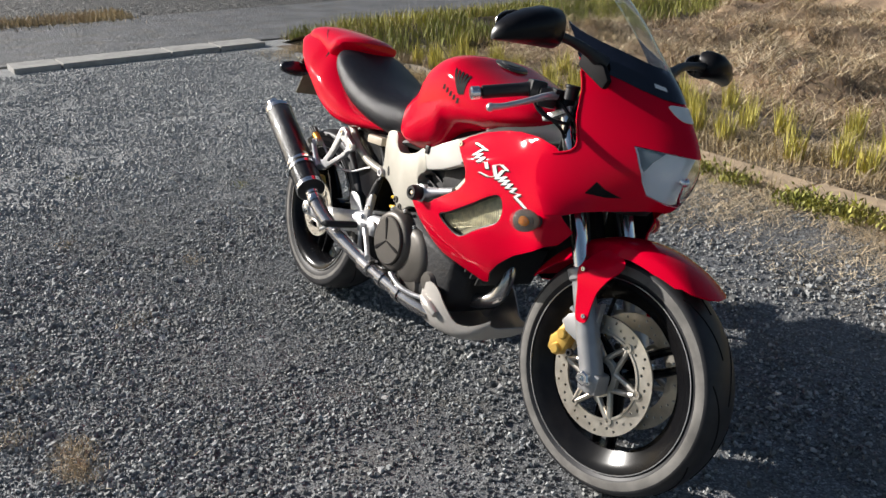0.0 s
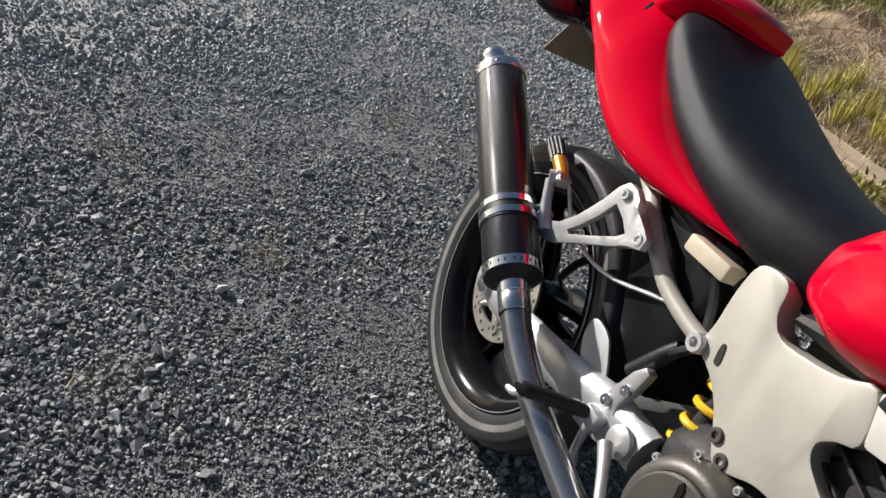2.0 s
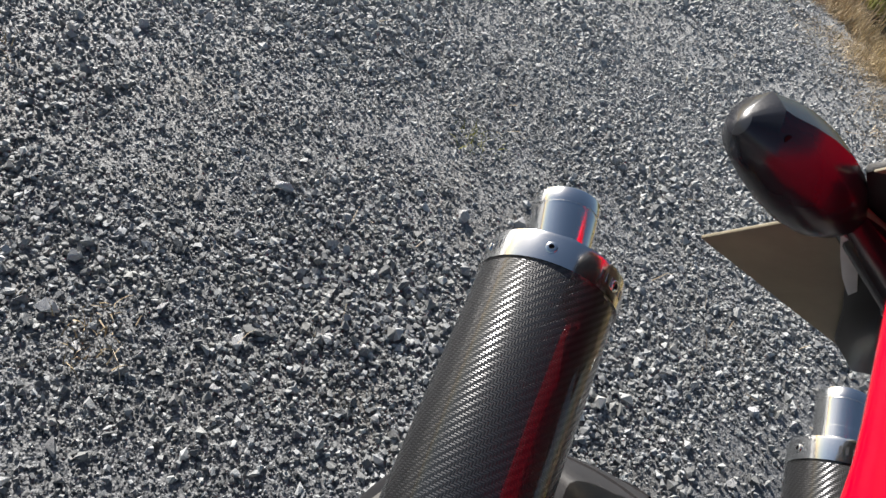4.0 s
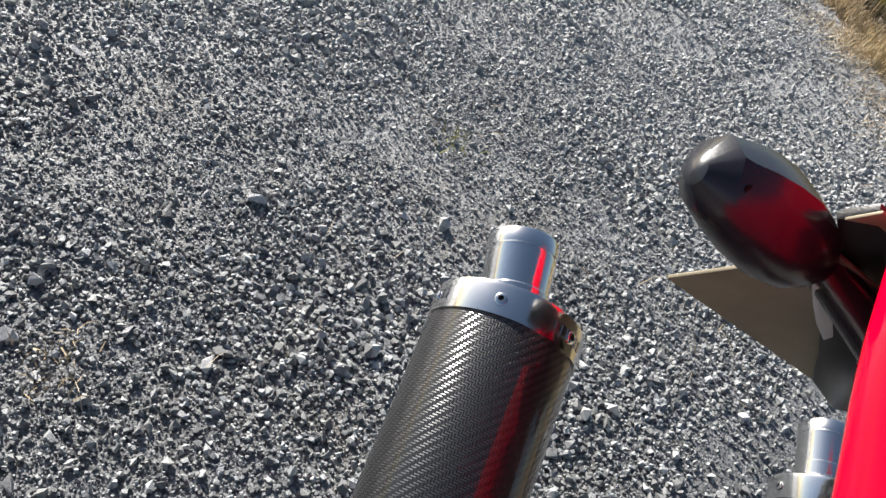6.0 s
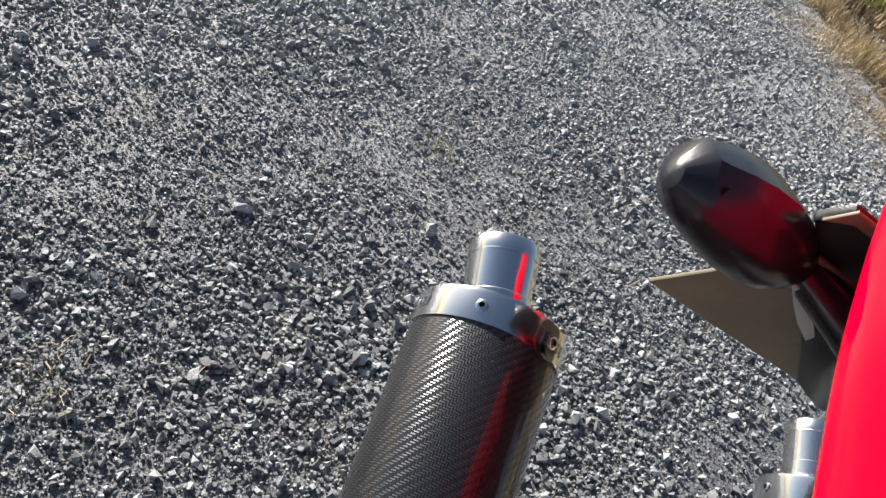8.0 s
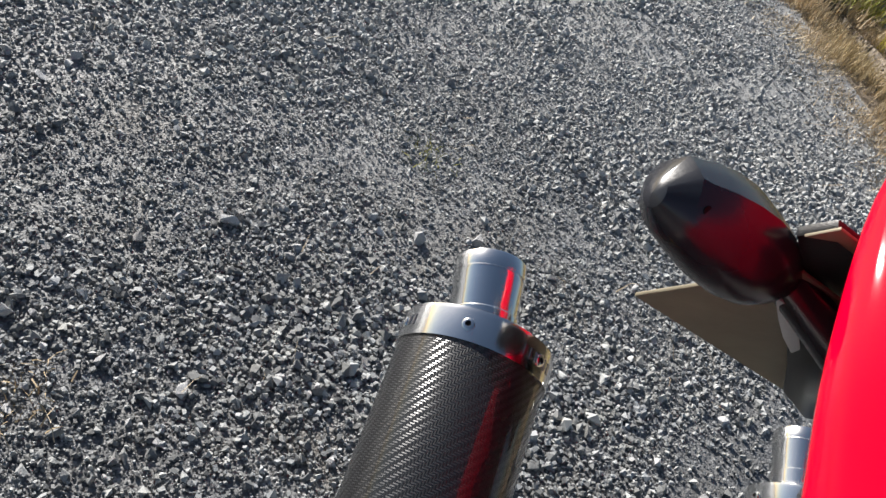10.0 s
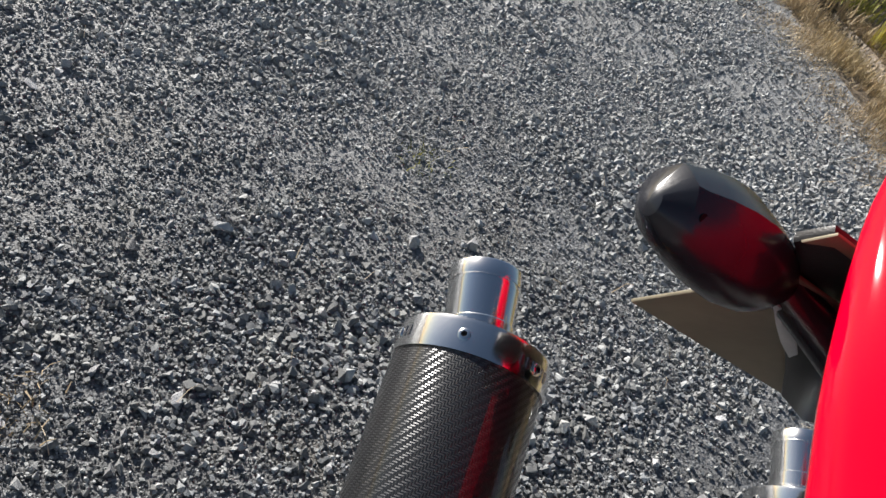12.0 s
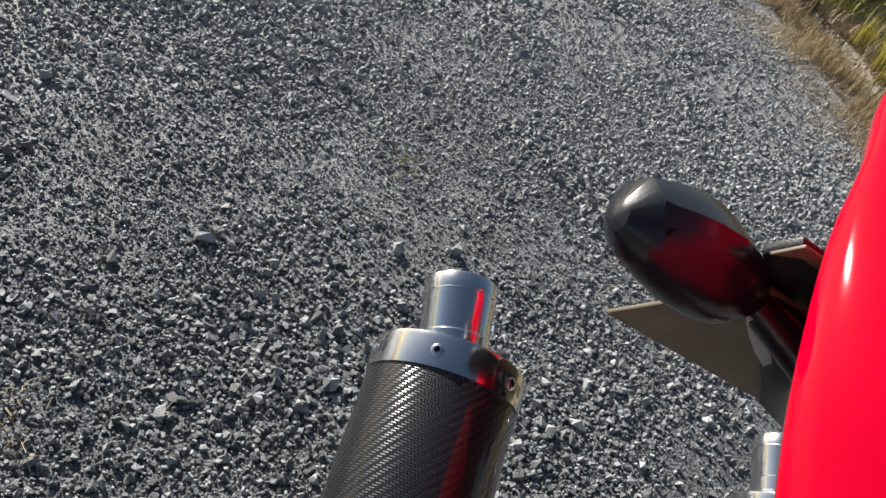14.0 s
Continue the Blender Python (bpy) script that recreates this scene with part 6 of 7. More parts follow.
# -- handlebars, levers, mirrors, dials --
for s in (1, -1):
    def p(x, y, z):
        return Vector((x, y * s, z))
    bar = part("handlebar", tube([p(1.15, -0.098, 0.925), p(1.118, -0.135, 0.935), p(1.085, -0.178, 0.930), p(1.022, -0.290, 0.896)], 0.011, 14, 4), BLACK, bike, "black clip-on handlebar", xf=STEER)
    part("grip", tube([p(1.083, -0.182, 0.929), p(1.075, -0.196, 0.925), p(1.028, -0.280, 0.899)], [0.019, 0.0165, 0.0165], 18, 3), BLACK, bar, "ribbed rubber grip", xf=STEER)
    part("bar_end", lathe([(0, 0.012), (0.003, 0.016), (0.022, 0.0165), (0.026, 0.013), (0.026, 0)], p(1.026, -0.284, 0.897), p(-0.48, -0.85, -0.24), 24), STEEL, bar, "steel bar end", xf=STEER)
    part("switch_block", box(p(1.095, -0.165, 0.933), (0.05, 0.042, 0.045), Matrix.Rotation(radians(-30 * s), 3, "Z")), BLACK, bar, bevel=0.008, xf=STEER)
    lever = part("lever", tube([p(1.150, -0.150, 0.928), p(1.150, -0.190, 0.920), p(1.140, -0.240, 0.900), p(1.122, -0.290, 0.880), p(1.112, -0.318, 0.872)], [0.011, 0.0085, 0.0075, 0.007, 0.009], 12), ALLOY, bike, "alloy lever with a ball end", xf=STEER)
    bm = bmesh.new()
    bmesh.ops.create_uvsphere(bm, u_segments=16, v_segments=10, radius=0.0105)
    bmesh.ops.translate(bm, vec=p(1.111, -0.320, 0.871), verts=bm.verts)
    part("lever_ball", bm, ALLOY, lever, xf=STEER)
    part("lever_perch", box(p(1.135, -0.140, 0.932), (0.05, 0.045, 0.025)), BLACK, bike, bevel=0.007, xf=STEER)
    part("bar_clamp", lathe([(-0.02, 0.021), (-0.02, 0.031), (0.02, 0.031), (0.02, 0.021)], leg(0.665, -0.098 * s), STEM, 24, close=True), BLACK, bike, xf=STEER)
    part("fork_cap", lathe([(0, 0.022), (0.012, 0.022), (0.014, 0.018), (0.02, 0.012), (0.02, 0)], leg(0.69, -0.098 * s), STEM, 24), STEEL, bike, xf=STEER)
    part("cable", tube([p(1.145, -0.13, 0.925), p(1.19, -0.13, 0.900), p(1.21, -0.10, 0.86), p(1.16, -0.07, 0.80), p(1.10, -0.06, 0.74)], 0.0045, 8), BLACK, bike, "black control cable")
    part("cable", tube([p(1.10, -0.17, 0.915), p(1.15, -0.165, 0.885), p(1.19, -0.13, 0.85), p(1.17, -0.08, 0.79)], 0.004, 8), BLACK, bike)
    # mirror
    arm = part("mirror", tube([p(1.262, -0.118, 1.025), p(1.250, -0.160, 1.045), p(1.235, -0.215, 1.062), p(1.226, -0.290 - (0.0 if s > 0 else 0.02), 1.072)], [0.020, 0.013, 0.011, 0.013], 14), BLACK, bike, "black faired mirror on a stalk")
    part("mirror_foot", slab([(-0.05, -0.020), (0.045, -0.026), (0.055, 0.0), (0.03, 0.020), (-0.045, 0.022)], lambda u, v, d: p(1.255 + u, -0.132 + d + 0.10 * v, 1.012 + v - 0.4 * u), (-0.012, 0.006)), INK, arm, bevel=0.006)
    loops = []
    for t, w, h, dx in ((0, 0.026, 0.030, 0), (0.05, 0.042, 0.041, 0), (0.14, 0.050, 0.0445, 0.004), (0.35, 0.054, 0.044, 0.004), (0.6, 0.050, 0.038, 0.002), (0.82, 0.040, 0.029, -0.002), (0.95, 0.026, 0.020, -0.006), (1, 0.012, 0.011, -0.010)):
        c = p(1.215 + dx, -0.255 - (0.165 if s > 0 else 0.135) * t - (0.0 if s > 0 else 0.042), 1.036 + h - 0.006 * t)
        if s < 0:
            w, h = w * 0.82, h * 0.84
        loops.append([c + Vector((w * math.copysign(abs(math.cos(q)) ** 0.8, math.cos(q)) * (1.15 if math.cos(q) > 0 else 0.35), 0, h * math.copysign(abs(math.sin(q)) ** 0.7, math.sin(q)))) for q in np.linspace(0, 2 * math.pi, 24, endpoint=False)])
    part("mirror_shell", rings(loops), HUGGER, arm, sharp=50)
    part("mirror_glass", slab([(0.075 * math.cos(q), 0.038 * math.sin(q)) for q in np.linspace(0, 2 * math.pi, 28, endpoint=False)], lambda u, v, d: p(1.1955 + d, -0.335 + u, 1.072 + v * 0.85), (-0.001, 0.001)), REFLECT, arm)
part("dial_pod", box((1.245, 0, 0.965), (0.06, 0.19, 0.085), Matrix.Rotation(radians(-30), 3, "Y")), BLACK, bike, "black instrument pod", bevel=0.018)
for y in (-0.055, 0.045):
    part("dial", lathe([(0, 0.042), (0.008, 0.042), (0.008, 0.036), (0.004, 0.035), (0.004, 0)], (1.216, y, 0.978), (-0.87, 0, 0.5), 32), GLOSS, bike)
part("ignition", lathe([(0, 0.018), (0.03, 0.018), (0.033, 0.012), (0.033, 0)], AXLE + STEM * 0.66 - Vector((0.02, 0, 0)), STEM, 20), STEEL, bike, xf=STEER)
part("brake_reservoir", lathe([(0, 0.017), (0.026, 0.017), (0.028, 0.019), (0.034, 0.019), (0.036, 0.015), (0.036, 0)], (1.185, -0.135, 0.925), (0, 0, 1), 24), BLACK, bike, "black brake fluid reservoir", xf=STEER)
part("wiring", tube([(1.24, -0.08, 0.93), (1.22, -0.10, 0.88), (1.235, -0.09, 0.83), (1.20, -0.05, 0.78)], 0.012, 8), DARK, bike)
for k, (pts, r) in enumerate(((((1.20, -0.115, 0.90), (1.19, -0.12, 0.86), (1.17, -0.10, 0.82), (1.14, -0.08, 0.78)), 0.006), (((1.23, -0.10, 0.985), (1.215, -0.12, 0.94), (1.195, -0.115, 0.90)), 0.005), (((1.10, -0.16, 0.925), (1.13, -0.175, 0.895), (1.17, -0.165, 0.875), (1.20, -0.12, 0.87)), 0.0045),
                              (((1.235, -0.06, 0.93), (1.20, -0.09, 0.885), (1.16, -0.085, 0.85)), 0.010))):
    part("cable", tube(pts, r, 8), BLACK, bike)
part("fairing_stay", tube([(1.16, -0.03, 0.86), (1.22, -0.07, 0.90), (1.262, -0.115, 0.99)], 0.008, 10), DARK, bike)
part("relay_box", box((1.205, -0.085, 0.905), (0.04, 0.05, 0.05)), BLACK, bike, bevel=0.006)
part("throttle_housing", box((1.118, -0.150, 0.918), (0.05, 0.05, 0.05), Matrix.Rotation(radians(-30), 3, "Z")), BLACK, bike, bevel=0.010, xf=STEER)

# ---- road, slabs, kerb ----


def grid_mesh(name, x0, x1, y0, y1, step, height, mat, label, category):
    nx, ny = max(2, int((x1 - x0) / step)), max(2, int((y1 - y0) / step))
    vs = [(x0 + (x1 - x0) * i / nx, y0 + (y1 - y0) * j / ny) for i in range(nx + 1) for j in range(ny + 1)]
    fs = [(i * (ny + 1) + j, (i + 1) * (ny + 1) + j, (i + 1) * (ny + 1) + j + 1, i * (ny + 1) + j + 1) for i in range(nx) for j in range(ny)]
    me = bpy.data.meshes.new(name)
    me.from_pydata([(x, y, height(x, y)) for x, y in vs], [], fs)
    me.materials.append(mat)
    me.polygons.foreach_set("use_smooth", [True] * len(fs))
    return tagged(new(name, me), label, category, kind="structure")


grid_mesh("road", -10.45, -6.80, -60, 60, 0.35, lambda x, y: 0.012 + 0.012 * noise.noise(Vector((x * 0.5, y * 0.5, 1))), ASPHALT, "worn grey asphalt lane past the gravel lot", "road")

slab_row = tagged(new("pavement"), "row of pale concrete gutter covers along the road", "gutter covers", kind="structure")
for y0, y1 in ((-0.20, 0.26), (0.26, 1.38), (1.38, 1.93), (1.93, 2.48)):
    bm = box((-6.55, (y0 + y1) / 2, 0.012), (0.44, y1 - y0 - 0.02, 0.07), Matrix.Rotation(radians(rng.normal(0, 0.5)), 3, "Z"))
    ob = part("concrete_cover", bm, CONCRETE, slab_row, smooth=False, bevel=0.008)

kerb = tagged(new("kerb"), "low sandy concrete strip between the gravel and the field", "kerb", kind="structure")
for i in range(6):
    c = ALONG * (-2.0 + 1.6 * i) + ACROSS * (2.545 + 0.05 * max(0, 2.0 - 1.6 * i) + rng.normal(0, 0.006))
    part("kerb_stone", box((c.x, c.y, -0.075 + rng.normal(0, 0.004)), (1.59, 0.20, 0.20), Matrix.Rotation(EDGE - (0.05 if i < 2 else 0) + rng.normal(0, 0.004), 3, "Z")), KERB, kerb, smooth=False, bevel=0.014)

# ---- growth ----


def blades(name, roots, tall, lean, wide, mat, label, category, kind="stuff", segs=2, parent=None, curl=0.6):
    """Thin bent blades at roots (x, y, z); tall(n), lean(n) give each one's length and slant."""
    roots = np.asarray(roots, float)
    n = len(roots)
    h, a, b = tall(n), rng.uniform(0, 2 * np.pi, n), lean(n)
    w = wide * rng.uniform(0.6, 1.3, n)
    dx, dy = np.cos(a), np.sin(a)
    turn = rng.uniform(0, 2 * np.pi, n)
    sx, sy = np.cos(turn), np.sin(turn)
    vs, per = [], 2 * segs + 1
    for i in range(segs + 1):
        t = i / segs
        slant = b * (0.4 + curl * t)
        px, py, pz = roots[:, 0] + dx * h * t * np.sin(slant), roots[:, 1] + dy * h * t * np.sin(slant), roots[:, 2] + h * t * np.cos(slant)
        ww = w * (1 - t) ** 0.7 / 2
        if i < segs:
            vs.append(np.stack([px - sx * ww, py - sy * ww, pz], -1))
            vs.append(np.stack([px + sx * ww, py + sy * ww, pz], -1))
        else:
            vs.append(np.stack([px, py, pz], -1))
    v = np.stack(vs, 1).reshape(-1, 3)
    tri = []
    for i in range(segs - 1):
        q = 2 * i
        tri += [(q, q + 1, q + 3), (q, q + 3, q + 2)]
    tri.append((2 * segs - 2, 2 * segs - 1, 2 * segs))
    f = (np.array(tri)[None] + (np.arange(n) * per)[:, None, None]).reshape(-1, 3)
    me = bpy.data.meshes.new(name)
    me.from_pydata(v.tolist(), [], f.tolist())
    me.materials.append(mat)
    ob = new(name, me)
    ob.parent = parent
    return tagged(ob, label, category, kind=kind) if label else ob


def verge(n, u0, u1, w0, w1, clump=0.55):
    u, w = rng.uniform(u0, u1, n * 4), rng.normal((w0 + w1) / 2, (w1 - w0) / 2.6, n * 4)
    keep = np.array([noise.noise(Vector((a * 2.3, b * 2.3, 5))) + 0.35 * noise.noise(Vector((a * 9, b * 9, 2))) for a, b in zip(u, w)]) > -0.15 + clump * (rng.random(n * 4) - 0.5)
    u, w = u[keep][:n], w[keep][:n]
    x, y = u * ALONG.x + w * ACROSS.x, u * ALONG.y + w * ACROSS.y
    return np.stack([x, y, [lie(a, b) for a, b in zip(x, y)]], -1)


def over(x0, x1, y0, y1, n, z=None, cut=-0.1, f=1.2):
    x, y = rng.uniform(x0, x1, n * 3), rng.uniform(y0, y1, n * 3)
    q = -x * math.sin(EDGE) + y * math.cos(EDGE)
    keep = np.array([noise.noise(Vector((a * f, b * f, 11))) > cut + 0.4 * (r - 0.5) for a, b, r in zip(x, y, rng.random(n * 3))]) & ((q > 2.70) | (x < -5.6))
    x, y = x[keep][:n], y[keep][:n]
    return np.stack([x, y, [(z or lie)(a, b) for a, b in zip(x, y)]], -1)


blades("verge_grass", np.concatenate([verge(9000, -6.0, -2.7, 2.34, 2.66), verge(5000, -2.8, 4.0, 2.34, 2.44, 0.9)]), lambda n: rng.uniform(0.02, 0.12, n), lambda n: np.abs(rng.normal(0, 0.8, n)), 0.004, DRY,
       "dry yellowed grass along the gravel's edge", "grass")
blades("verge_weeds", verge(300, -3.0, 4.0, 2.36, 2.50, 1.2), lambda n: rng.uniform(0.02, 0.09, n), lambda n: np.abs(rng.normal(0, 0.7, n)), 0.005, BLADE,
       "green and yellow weeds along the verge", "grass")
blades("straw_litter", np.concatenate([verge(7000, -6.0, 4.0, 2.22, 2.42, 0.9), verge(2500, -6.0, 4.0, 2.0, 2.34, 0.9)]), lambda n: rng.uniform(0.05, 0.18, n), lambda n: rng.uniform(1.35, 1.6, n), 0.0035, STRAW,
       "scattered dry straw at the gravel's edge", "straw", curl=0.62)
blades("field_grass", verge(16000, -5.2, 6.0, 2.80, 3.3), lambda n: rng.uniform(0.03, 0.15, n), lambda n: np.abs(rng.normal(0, 0.9, n)), 0.005, DRY,
       "dry grass behind the kerb", "grass")
blades("field_straw", verge(14000, -5.2, 6.0, 2.80, 3.8), lambda n: rng.uniform(0.06, 0.24, n), lambda n: rng.uniform(1.1, 1.6, n), 0.005, STRAW,
       "dry straw lying between the stubble", "straw", curl=0.6)
blades("edge_litter", np.concatenate([verge(9000, -1.5, 3.6, 1.98, 2.40, 1.3), verge(6500, -0.6, 3.0, 1.70, 2.25, 1.4)]), lambda n: rng.uniform(0.03, 0.15, n), lambda n: rng.uniform(1.35, 1.62, n), 0.0030, STRAW,
       "pale straw and dry stalks trodden into the gravel's edge", "straw", curl=0.62)
for x, y, n, wide in ((0.58, 2.30, 420, 0.07), (0.80, 2.31, 460, 0.075), (0.18, 2.34, 200, 0.07), (-0.10, 2.36, 160, 0.07), (1.06, 2.30, 240, 0.07), (-1.2, 2.40, 160, 0.06)):
    blades("weed_bush", np.stack([rng.normal(x, wide, n), rng.normal(y, wide * 0.7, n), np.abs(rng.normal(0.0, 0.03, n))], -1), lambda n: rng.uniform(0.02, 0.05, n), lambda n: rng.uniform(0.2, 1.3, n), 0.014, BLADE,
           "small yellow-green weed bush at the verge", "weed")
blades("lot_straw", np.stack([q[:, 0] for q in [rng.uniform(-3.5, 1.5, (260, 1)), rng.uniform(-1.7, 1.6, (260, 1)), np.full((260, 1), 0.008)]], -1), lambda n: rng.uniform(0.02, 0.09, n), lambda n: rng.uniform(1.4, 1.62, n), 0.0022, STRAW,
       "bits of straw lying on the gravel", "straw", curl=0.62)
for cx, cy, n in ((-0.62, -0.35, 60), (-1.5, 0.25, 45), (-2.2, -0.5, 45), (0.57, -1.08, 260), (0.50, -1.06, 180), (0.63, -1.06, 120), (0.33, -1.20, 90), (0.03, -1.12, 50), (-0.18, -0.70, 55), (1.15, -1.25, 70), (-1.15, -0.75, 50)):
    blades("weed_tuft", np.stack([rng.normal(cx, 0.035, n), rng.normal(cy, 0.03, n), np.zeros(n)], -1), lambda n: rng.uniform(0.012, 0.045, n), lambda n: np.abs(rng.normal(0.9, 0.5, n)), 0.0024, STRAW if n > 80 else DRY if n > 45 else BLADE,
           "small dry weed tuft in the gravel", "weed", kind="stuff")


def bank(x, y):
    return 0.16 * math.exp(-((x + 5.75) / 0.55) ** 2) + 0.03 * noise.noise(Vector((x, y, 4)))


grid_mesh("bank", -6.7, -4.8, 2.75, 40, 0.2, lambda x, y: bank(x, y) - 0.02, EARTH, "low earth bank between the field and the lane", "bank")
blades("bank_grass", over(-6.6, -4.7, 2.8, 16, 26000, bank, -0.35), lambda n: rng.uniform(0.06, 0.22, n), lambda n: np.abs(rng.normal(0, 0.5, n)), 0.012, BLADE,
       "green grass on the bank along the lane", "grass")
blades("bank_straw", over(-6.7, -4.4, 2.8, 16, 9000, bank, -0.1), lambda n: rng.uniform(0.06, 0.2, n), lambda n: np.abs(rng.normal(0, 0.8, n)), 0.01, DRY,
       "dry grass on the bank along the lane", "grass")
blades("far_weeds", np.stack([rng.normal(-10.9, 0.35, 5000), 2.1 - rng.exponential(2.2, 5000), np.zeros(5000)], -1), lambda n: rng.uniform(0.04, 0.15, n),
       lambda n: np.abs(rng.normal(0, 0.7, n)), 0.012, DRY, "dry weeds beyond the lane", "grass")


def heap(x, y):
    edge = ease((y - 4.25) / 0.5) * ease((x + 4.6) / 0.5)
    rise = 0.36 * noise.noise(Vector((x * 0.9, y * 0.9, 21))) + 0.11 + 0.11 * noise.noise(Vector((x * 3, y * 3, 2))) + 0.04 * noise.noise(Vector((x * 8, y * 8, 6)))
    return lie(x, y) + max(0.0, rise) * edge


grid_mesh("straw_bed", -4.6, 7.0, 4.25, 16, 0.12, lambda x, y: heap(x, y) - 0.006, material("straw_mat", (0.11, 0.075, 0.055), rough=0.9, vary=0.4, scale=3, bump=1.0, bump_scale=60, other=(0.50, 0.36, 0.23)),
          "matted brown rice straw lying on the field", "straw")
for i, (tone, n) in enumerate(((STRAW, 34000), (DRY, 14000), (HUSK, 10000))):
    blades("loose_straw", over(-4.4, 4.0, 3.9, 9.5, n, heap, (-0.02, -0.1, -0.2)[i], (2.2, 1.7, 1.2)[i]), lambda n: rng.uniform(0.08, 0.30, n), lambda n: rng.uniform(1.0, 1.65, n), 0.008, tone,
           "loose dry rice straw in heaps", "straw", curl=0.6)

# stubble: tufts in planted rows
tufts = []
for i in range(5):
    n = 110
    a, r = rng.uniform(0, 2 * np.pi, n), 0.06 * np.sqrt(rng.random(n))
    ob = blades("rice_stubble", np.stack([r * np.cos(a), r * np.sin(a), np.zeros(n) - 0.02], -1), lambda n: rng.uniform(0.12, 0.30, n), lambda n: np.abs(rng.normal(0, 0.22, n)), 0.008, STUBBLE,
                "cut rice stubble tuft, yellow-green, standing in the field", "stubble", kind="thing")
    tagged(ob, group="rows of rice stubble")
    tufts.append(ob)
spots = []
for row in range(3):
    for i in range(40):
        u, w = -4.6 + 0.235 * i + rng.normal(0, 0.04), 3.12 + 0.36 * row + rng.normal(0, 0.035)
        if rng.random() < (0.85, 0.70, 0.50)[row]:
            spots.append(ALONG * u + ACROSS * w)
for i, p in enumerate(spots):
    m = Matrix.Translation((p.x, p.y, lie(p.x, p.y))) @ Matrix.Rotation(rng.uniform(0, 6.28), 4, "Z")
    if i < len(tufts):
        tufts[i].matrix_basis = m
    else:
        copy_thing(tufts[i % len(tufts)], m)

stones("gravel_fine", 46000, lot(-2.5, -0.1, -0.95, 1.6, 0.0, 0.15, (-2.8, -0.1)), grain(0.0020, 0.0040), "fine dark grey grit between the stones", hulls=specks)
stones("gravel_near", 48000, lot(-2.5, -0.1, -0.95, 1.6, 0.35, 0.15, (-2.8, -0.1)), grain(0.0026, 0.0066), "dark grey crushed gravel behind the motorcycle", hulls=grit)
stones("gravel_front", 20000, lot(-0.4, 1.7, -1.65, 1.2, 0.5, 0.3), grain(0.0034, 0.0092), "dark grey crushed gravel beside the motorcycle", hulls=grit)
stones("gravel_grit", 14000, lot(-0.4, 1.6, -1.6, 0.8, 0.0, 0.3), grain(0.0024, 0.0052), "fine grit beside the motorcycle", hulls=specks)
stones("gravel_worn", 28000, lot(-0.35, 0.95, -1.35, 0.15, 0.0, 0.2), grain(0.0028, 0.0064), "dark grey crushed gravel along the walk", hulls=specks)
stones("gravel_rim", 12000, lot(-1.9, -0.1, -1.5, -0.72, 0.0, 0.15), grain(0.0030, 0.0070), "dark grey gravel on the open side", hulls=specks)
stones("gravel_coarse", 3000, lot(-2.9, 1.9, -1.9, 2.1, 1.1, 0.8), grain(0.0085, 0.0140), "larger stones among the gravel", 0.42)
stones("gravel_cluster", 420, lot(-1.15, -0.25, -0.9, 0.05, 1.3, 0.2), grain(0.0068, 0.0125), "pale stones lying in clusters on the gravel", 0.6)
stones("gravel_middle", 48000, lot(-6.3, -1.4, -1.2, 2.5, 0.3, 0.5), grain(0.0056, 0.0132), "dark grey crushed gravel over the lot", hulls=specks)
stones("gravel_side", 15000, lot(-4.4, 0.3, -2.4, -0.8, 0.0, 0.3), grain(0.0046, 0.0098), "dark grey gravel along the open side of the lot", hulls=specks)
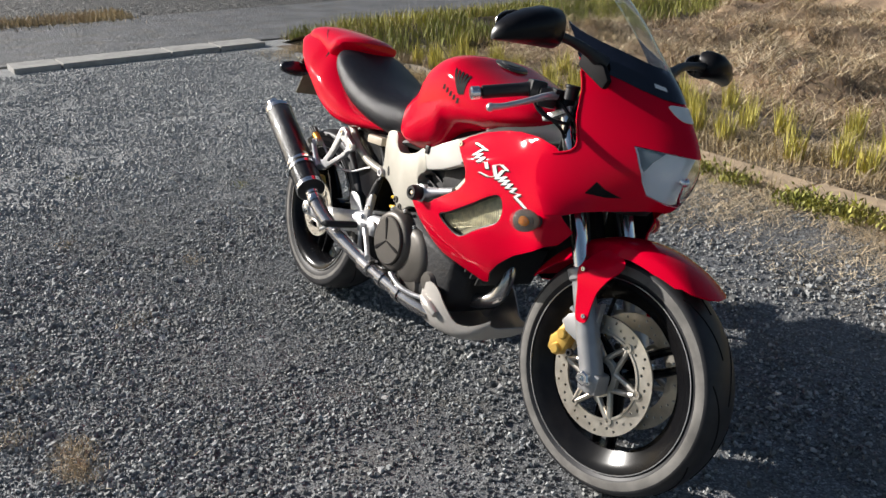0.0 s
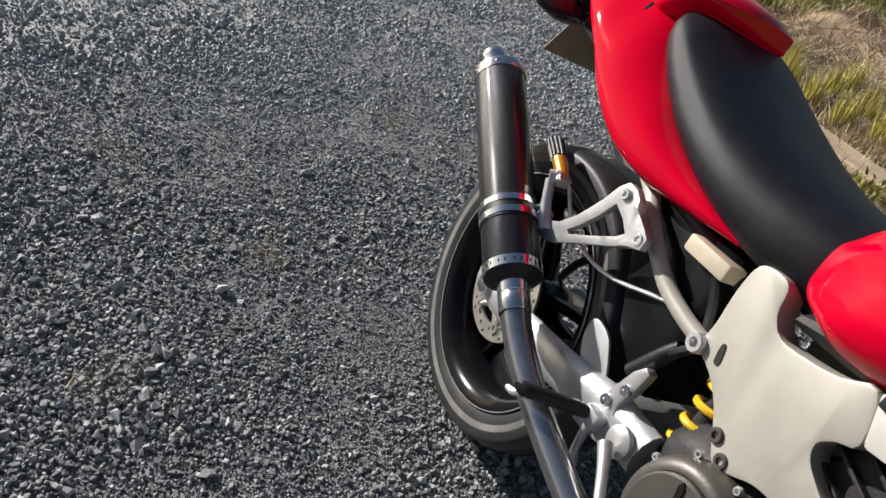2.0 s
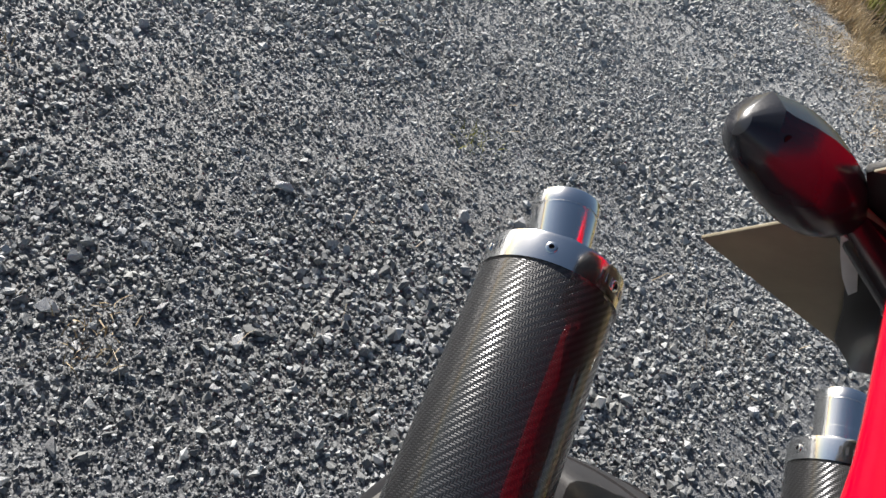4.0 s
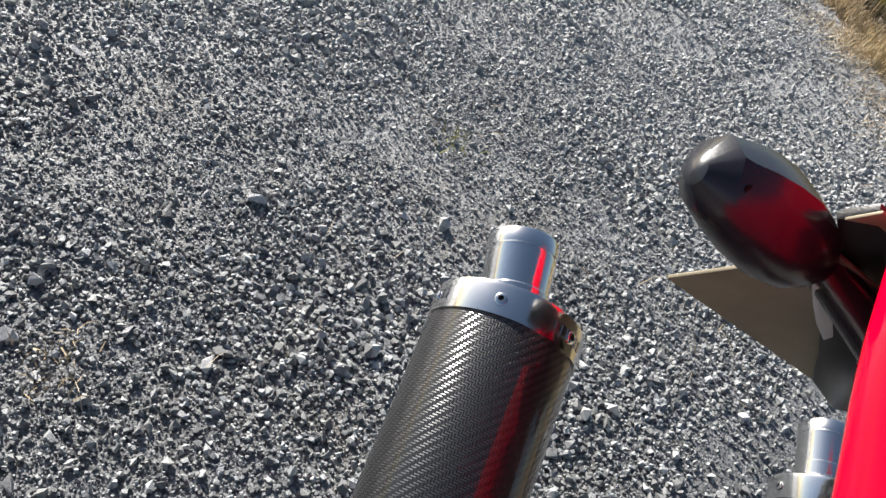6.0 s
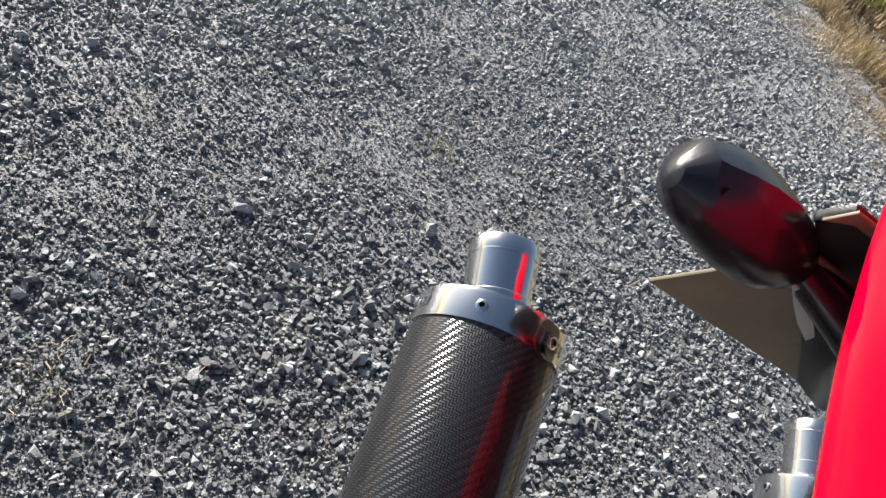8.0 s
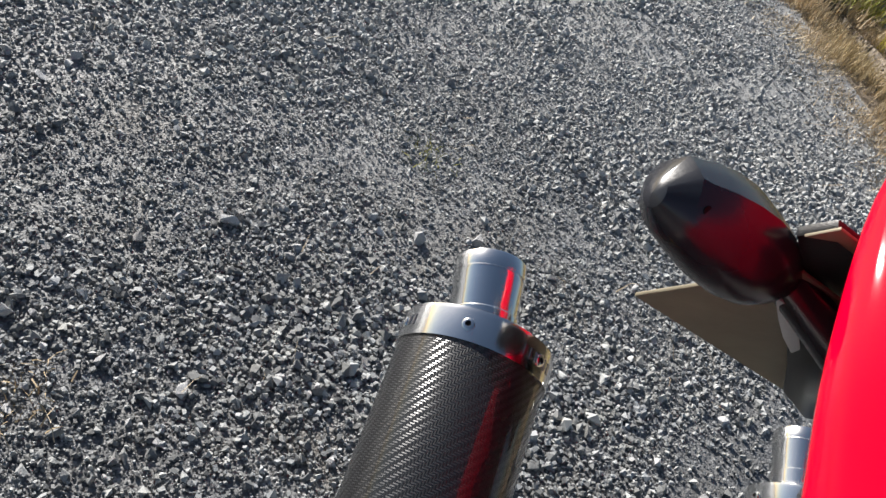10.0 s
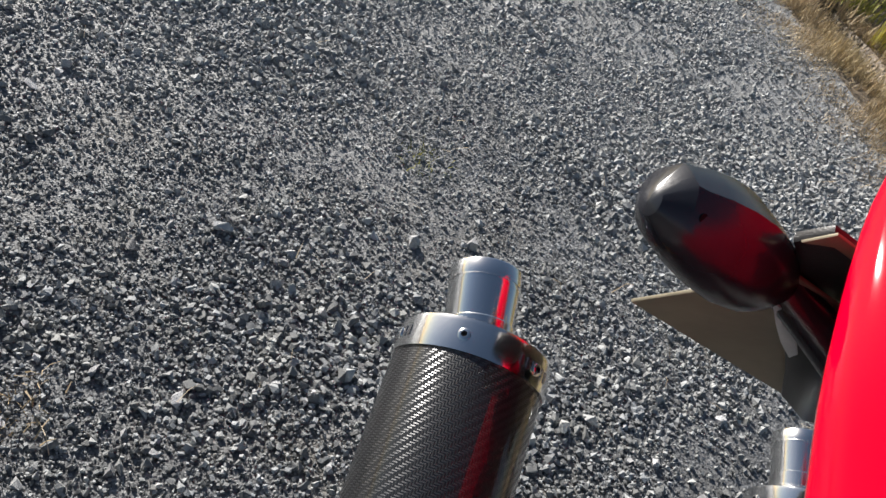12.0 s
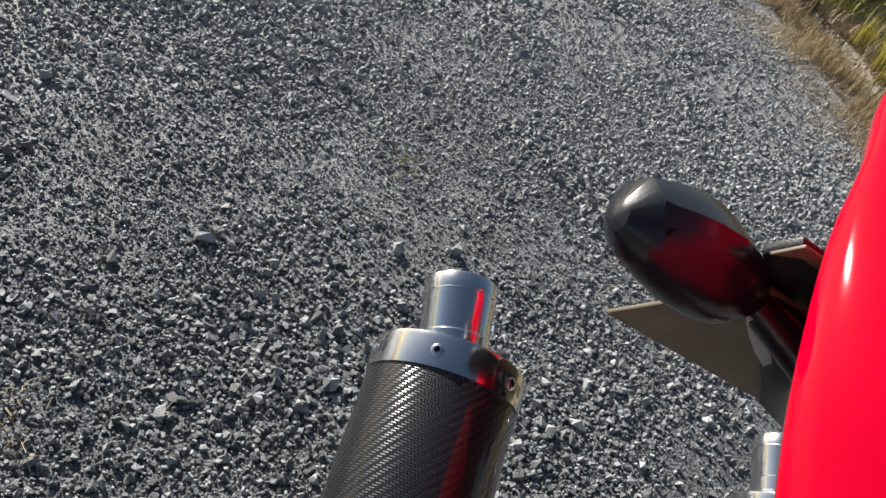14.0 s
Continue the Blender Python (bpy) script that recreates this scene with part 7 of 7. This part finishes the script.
stones("gravel_beyond", 22000, lot(-1.3, 3.2, 0.3, 2.7, 0.2, 0.25), grain(0.0040, 0.0096), "dark grey gravel between the motorcycle and the verge", hulls=specks)
stones("gravel_far", 16000, lot(-6.6, 3.4, -3.0, 2.6, 0.0, 0.6), grain(0.0060, 0.0135), "dark grey gravel farther off", hulls=specks)

# the biggest stones lie singly, the most conspicuous at their known places
BIG = [(-1.52, -0.59, 0.0166), (-1.41, -0.54, 0.0157), (-1.54, -0.43, 0.0132), (-1.61, -0.24, 0.0135), (-1.99, 0.38, 0.0177), (-1.65, 0.03, 0.0127), (-2.33, 0.66, 0.0221), (-1.05, -0.25, 0.0113), (-1.05, -0.09, 0.0087), (-0.92, -0.17, 0.0073), (-0.87, -0.18, 0.0103), (-0.8, -0.33, 0.0077), (-0.71, -0.28, 0.0133), (-0.71, -0.36, 0.0089), (-0.81, -0.0, 0.0124), (-0.76, -0.02, 0.0099), (-0.76, 0.04, 0.0084), (-0.84, 0.12, 0.0105), (-0.6, -0.17, 0.0098), (-0.56, -0.22, 0.0124), (-0.63, 0.08, 0.0095), (-1.48, 0.75, 0.0156), (-1.5, 0.48, 0.0114), (-1.11, 0.03, 0.009)]
shapes = []
for hv, hf in hulls:
    me = bpy.data.meshes.new("stone")
    me.from_pydata(hv.tolist(), [], hf.tolist())
    me.materials.append(PALE)
    shapes.append(me)
for i in range(290):
    x, y = rng.uniform(-2.3, 1.3), rng.uniform(-1.6, 1.1)
    if i % 3 == 0:
        x, y = rng.normal(-0.45, 0.45), rng.normal(-0.75, 0.3)
    r = 0.0095 * (0.021 / 0.0095) ** (rng.random() ** 2.2)
    if i < len(BIG):
        x, y, r = BIG[i]
    ob = tagged(new("stone", shapes[i % len(shapes)]), "pale grey angular stone lying on the gravel", "stone", "loose stones on the lot")
    ob.matrix_basis = Matrix.Translation((x, y, lie(x, y) + r * 0.42)) @ Matrix.Rotation(rng.uniform(0, 6.28), 4, "Z") @ Matrix.Rotation(rng.normal(0, 0.25), 4, "X") @ Matrix.Diagonal((r, r * rng.uniform(0.8, 1.2), r * rng.uniform(1.0, 1.6), 1))
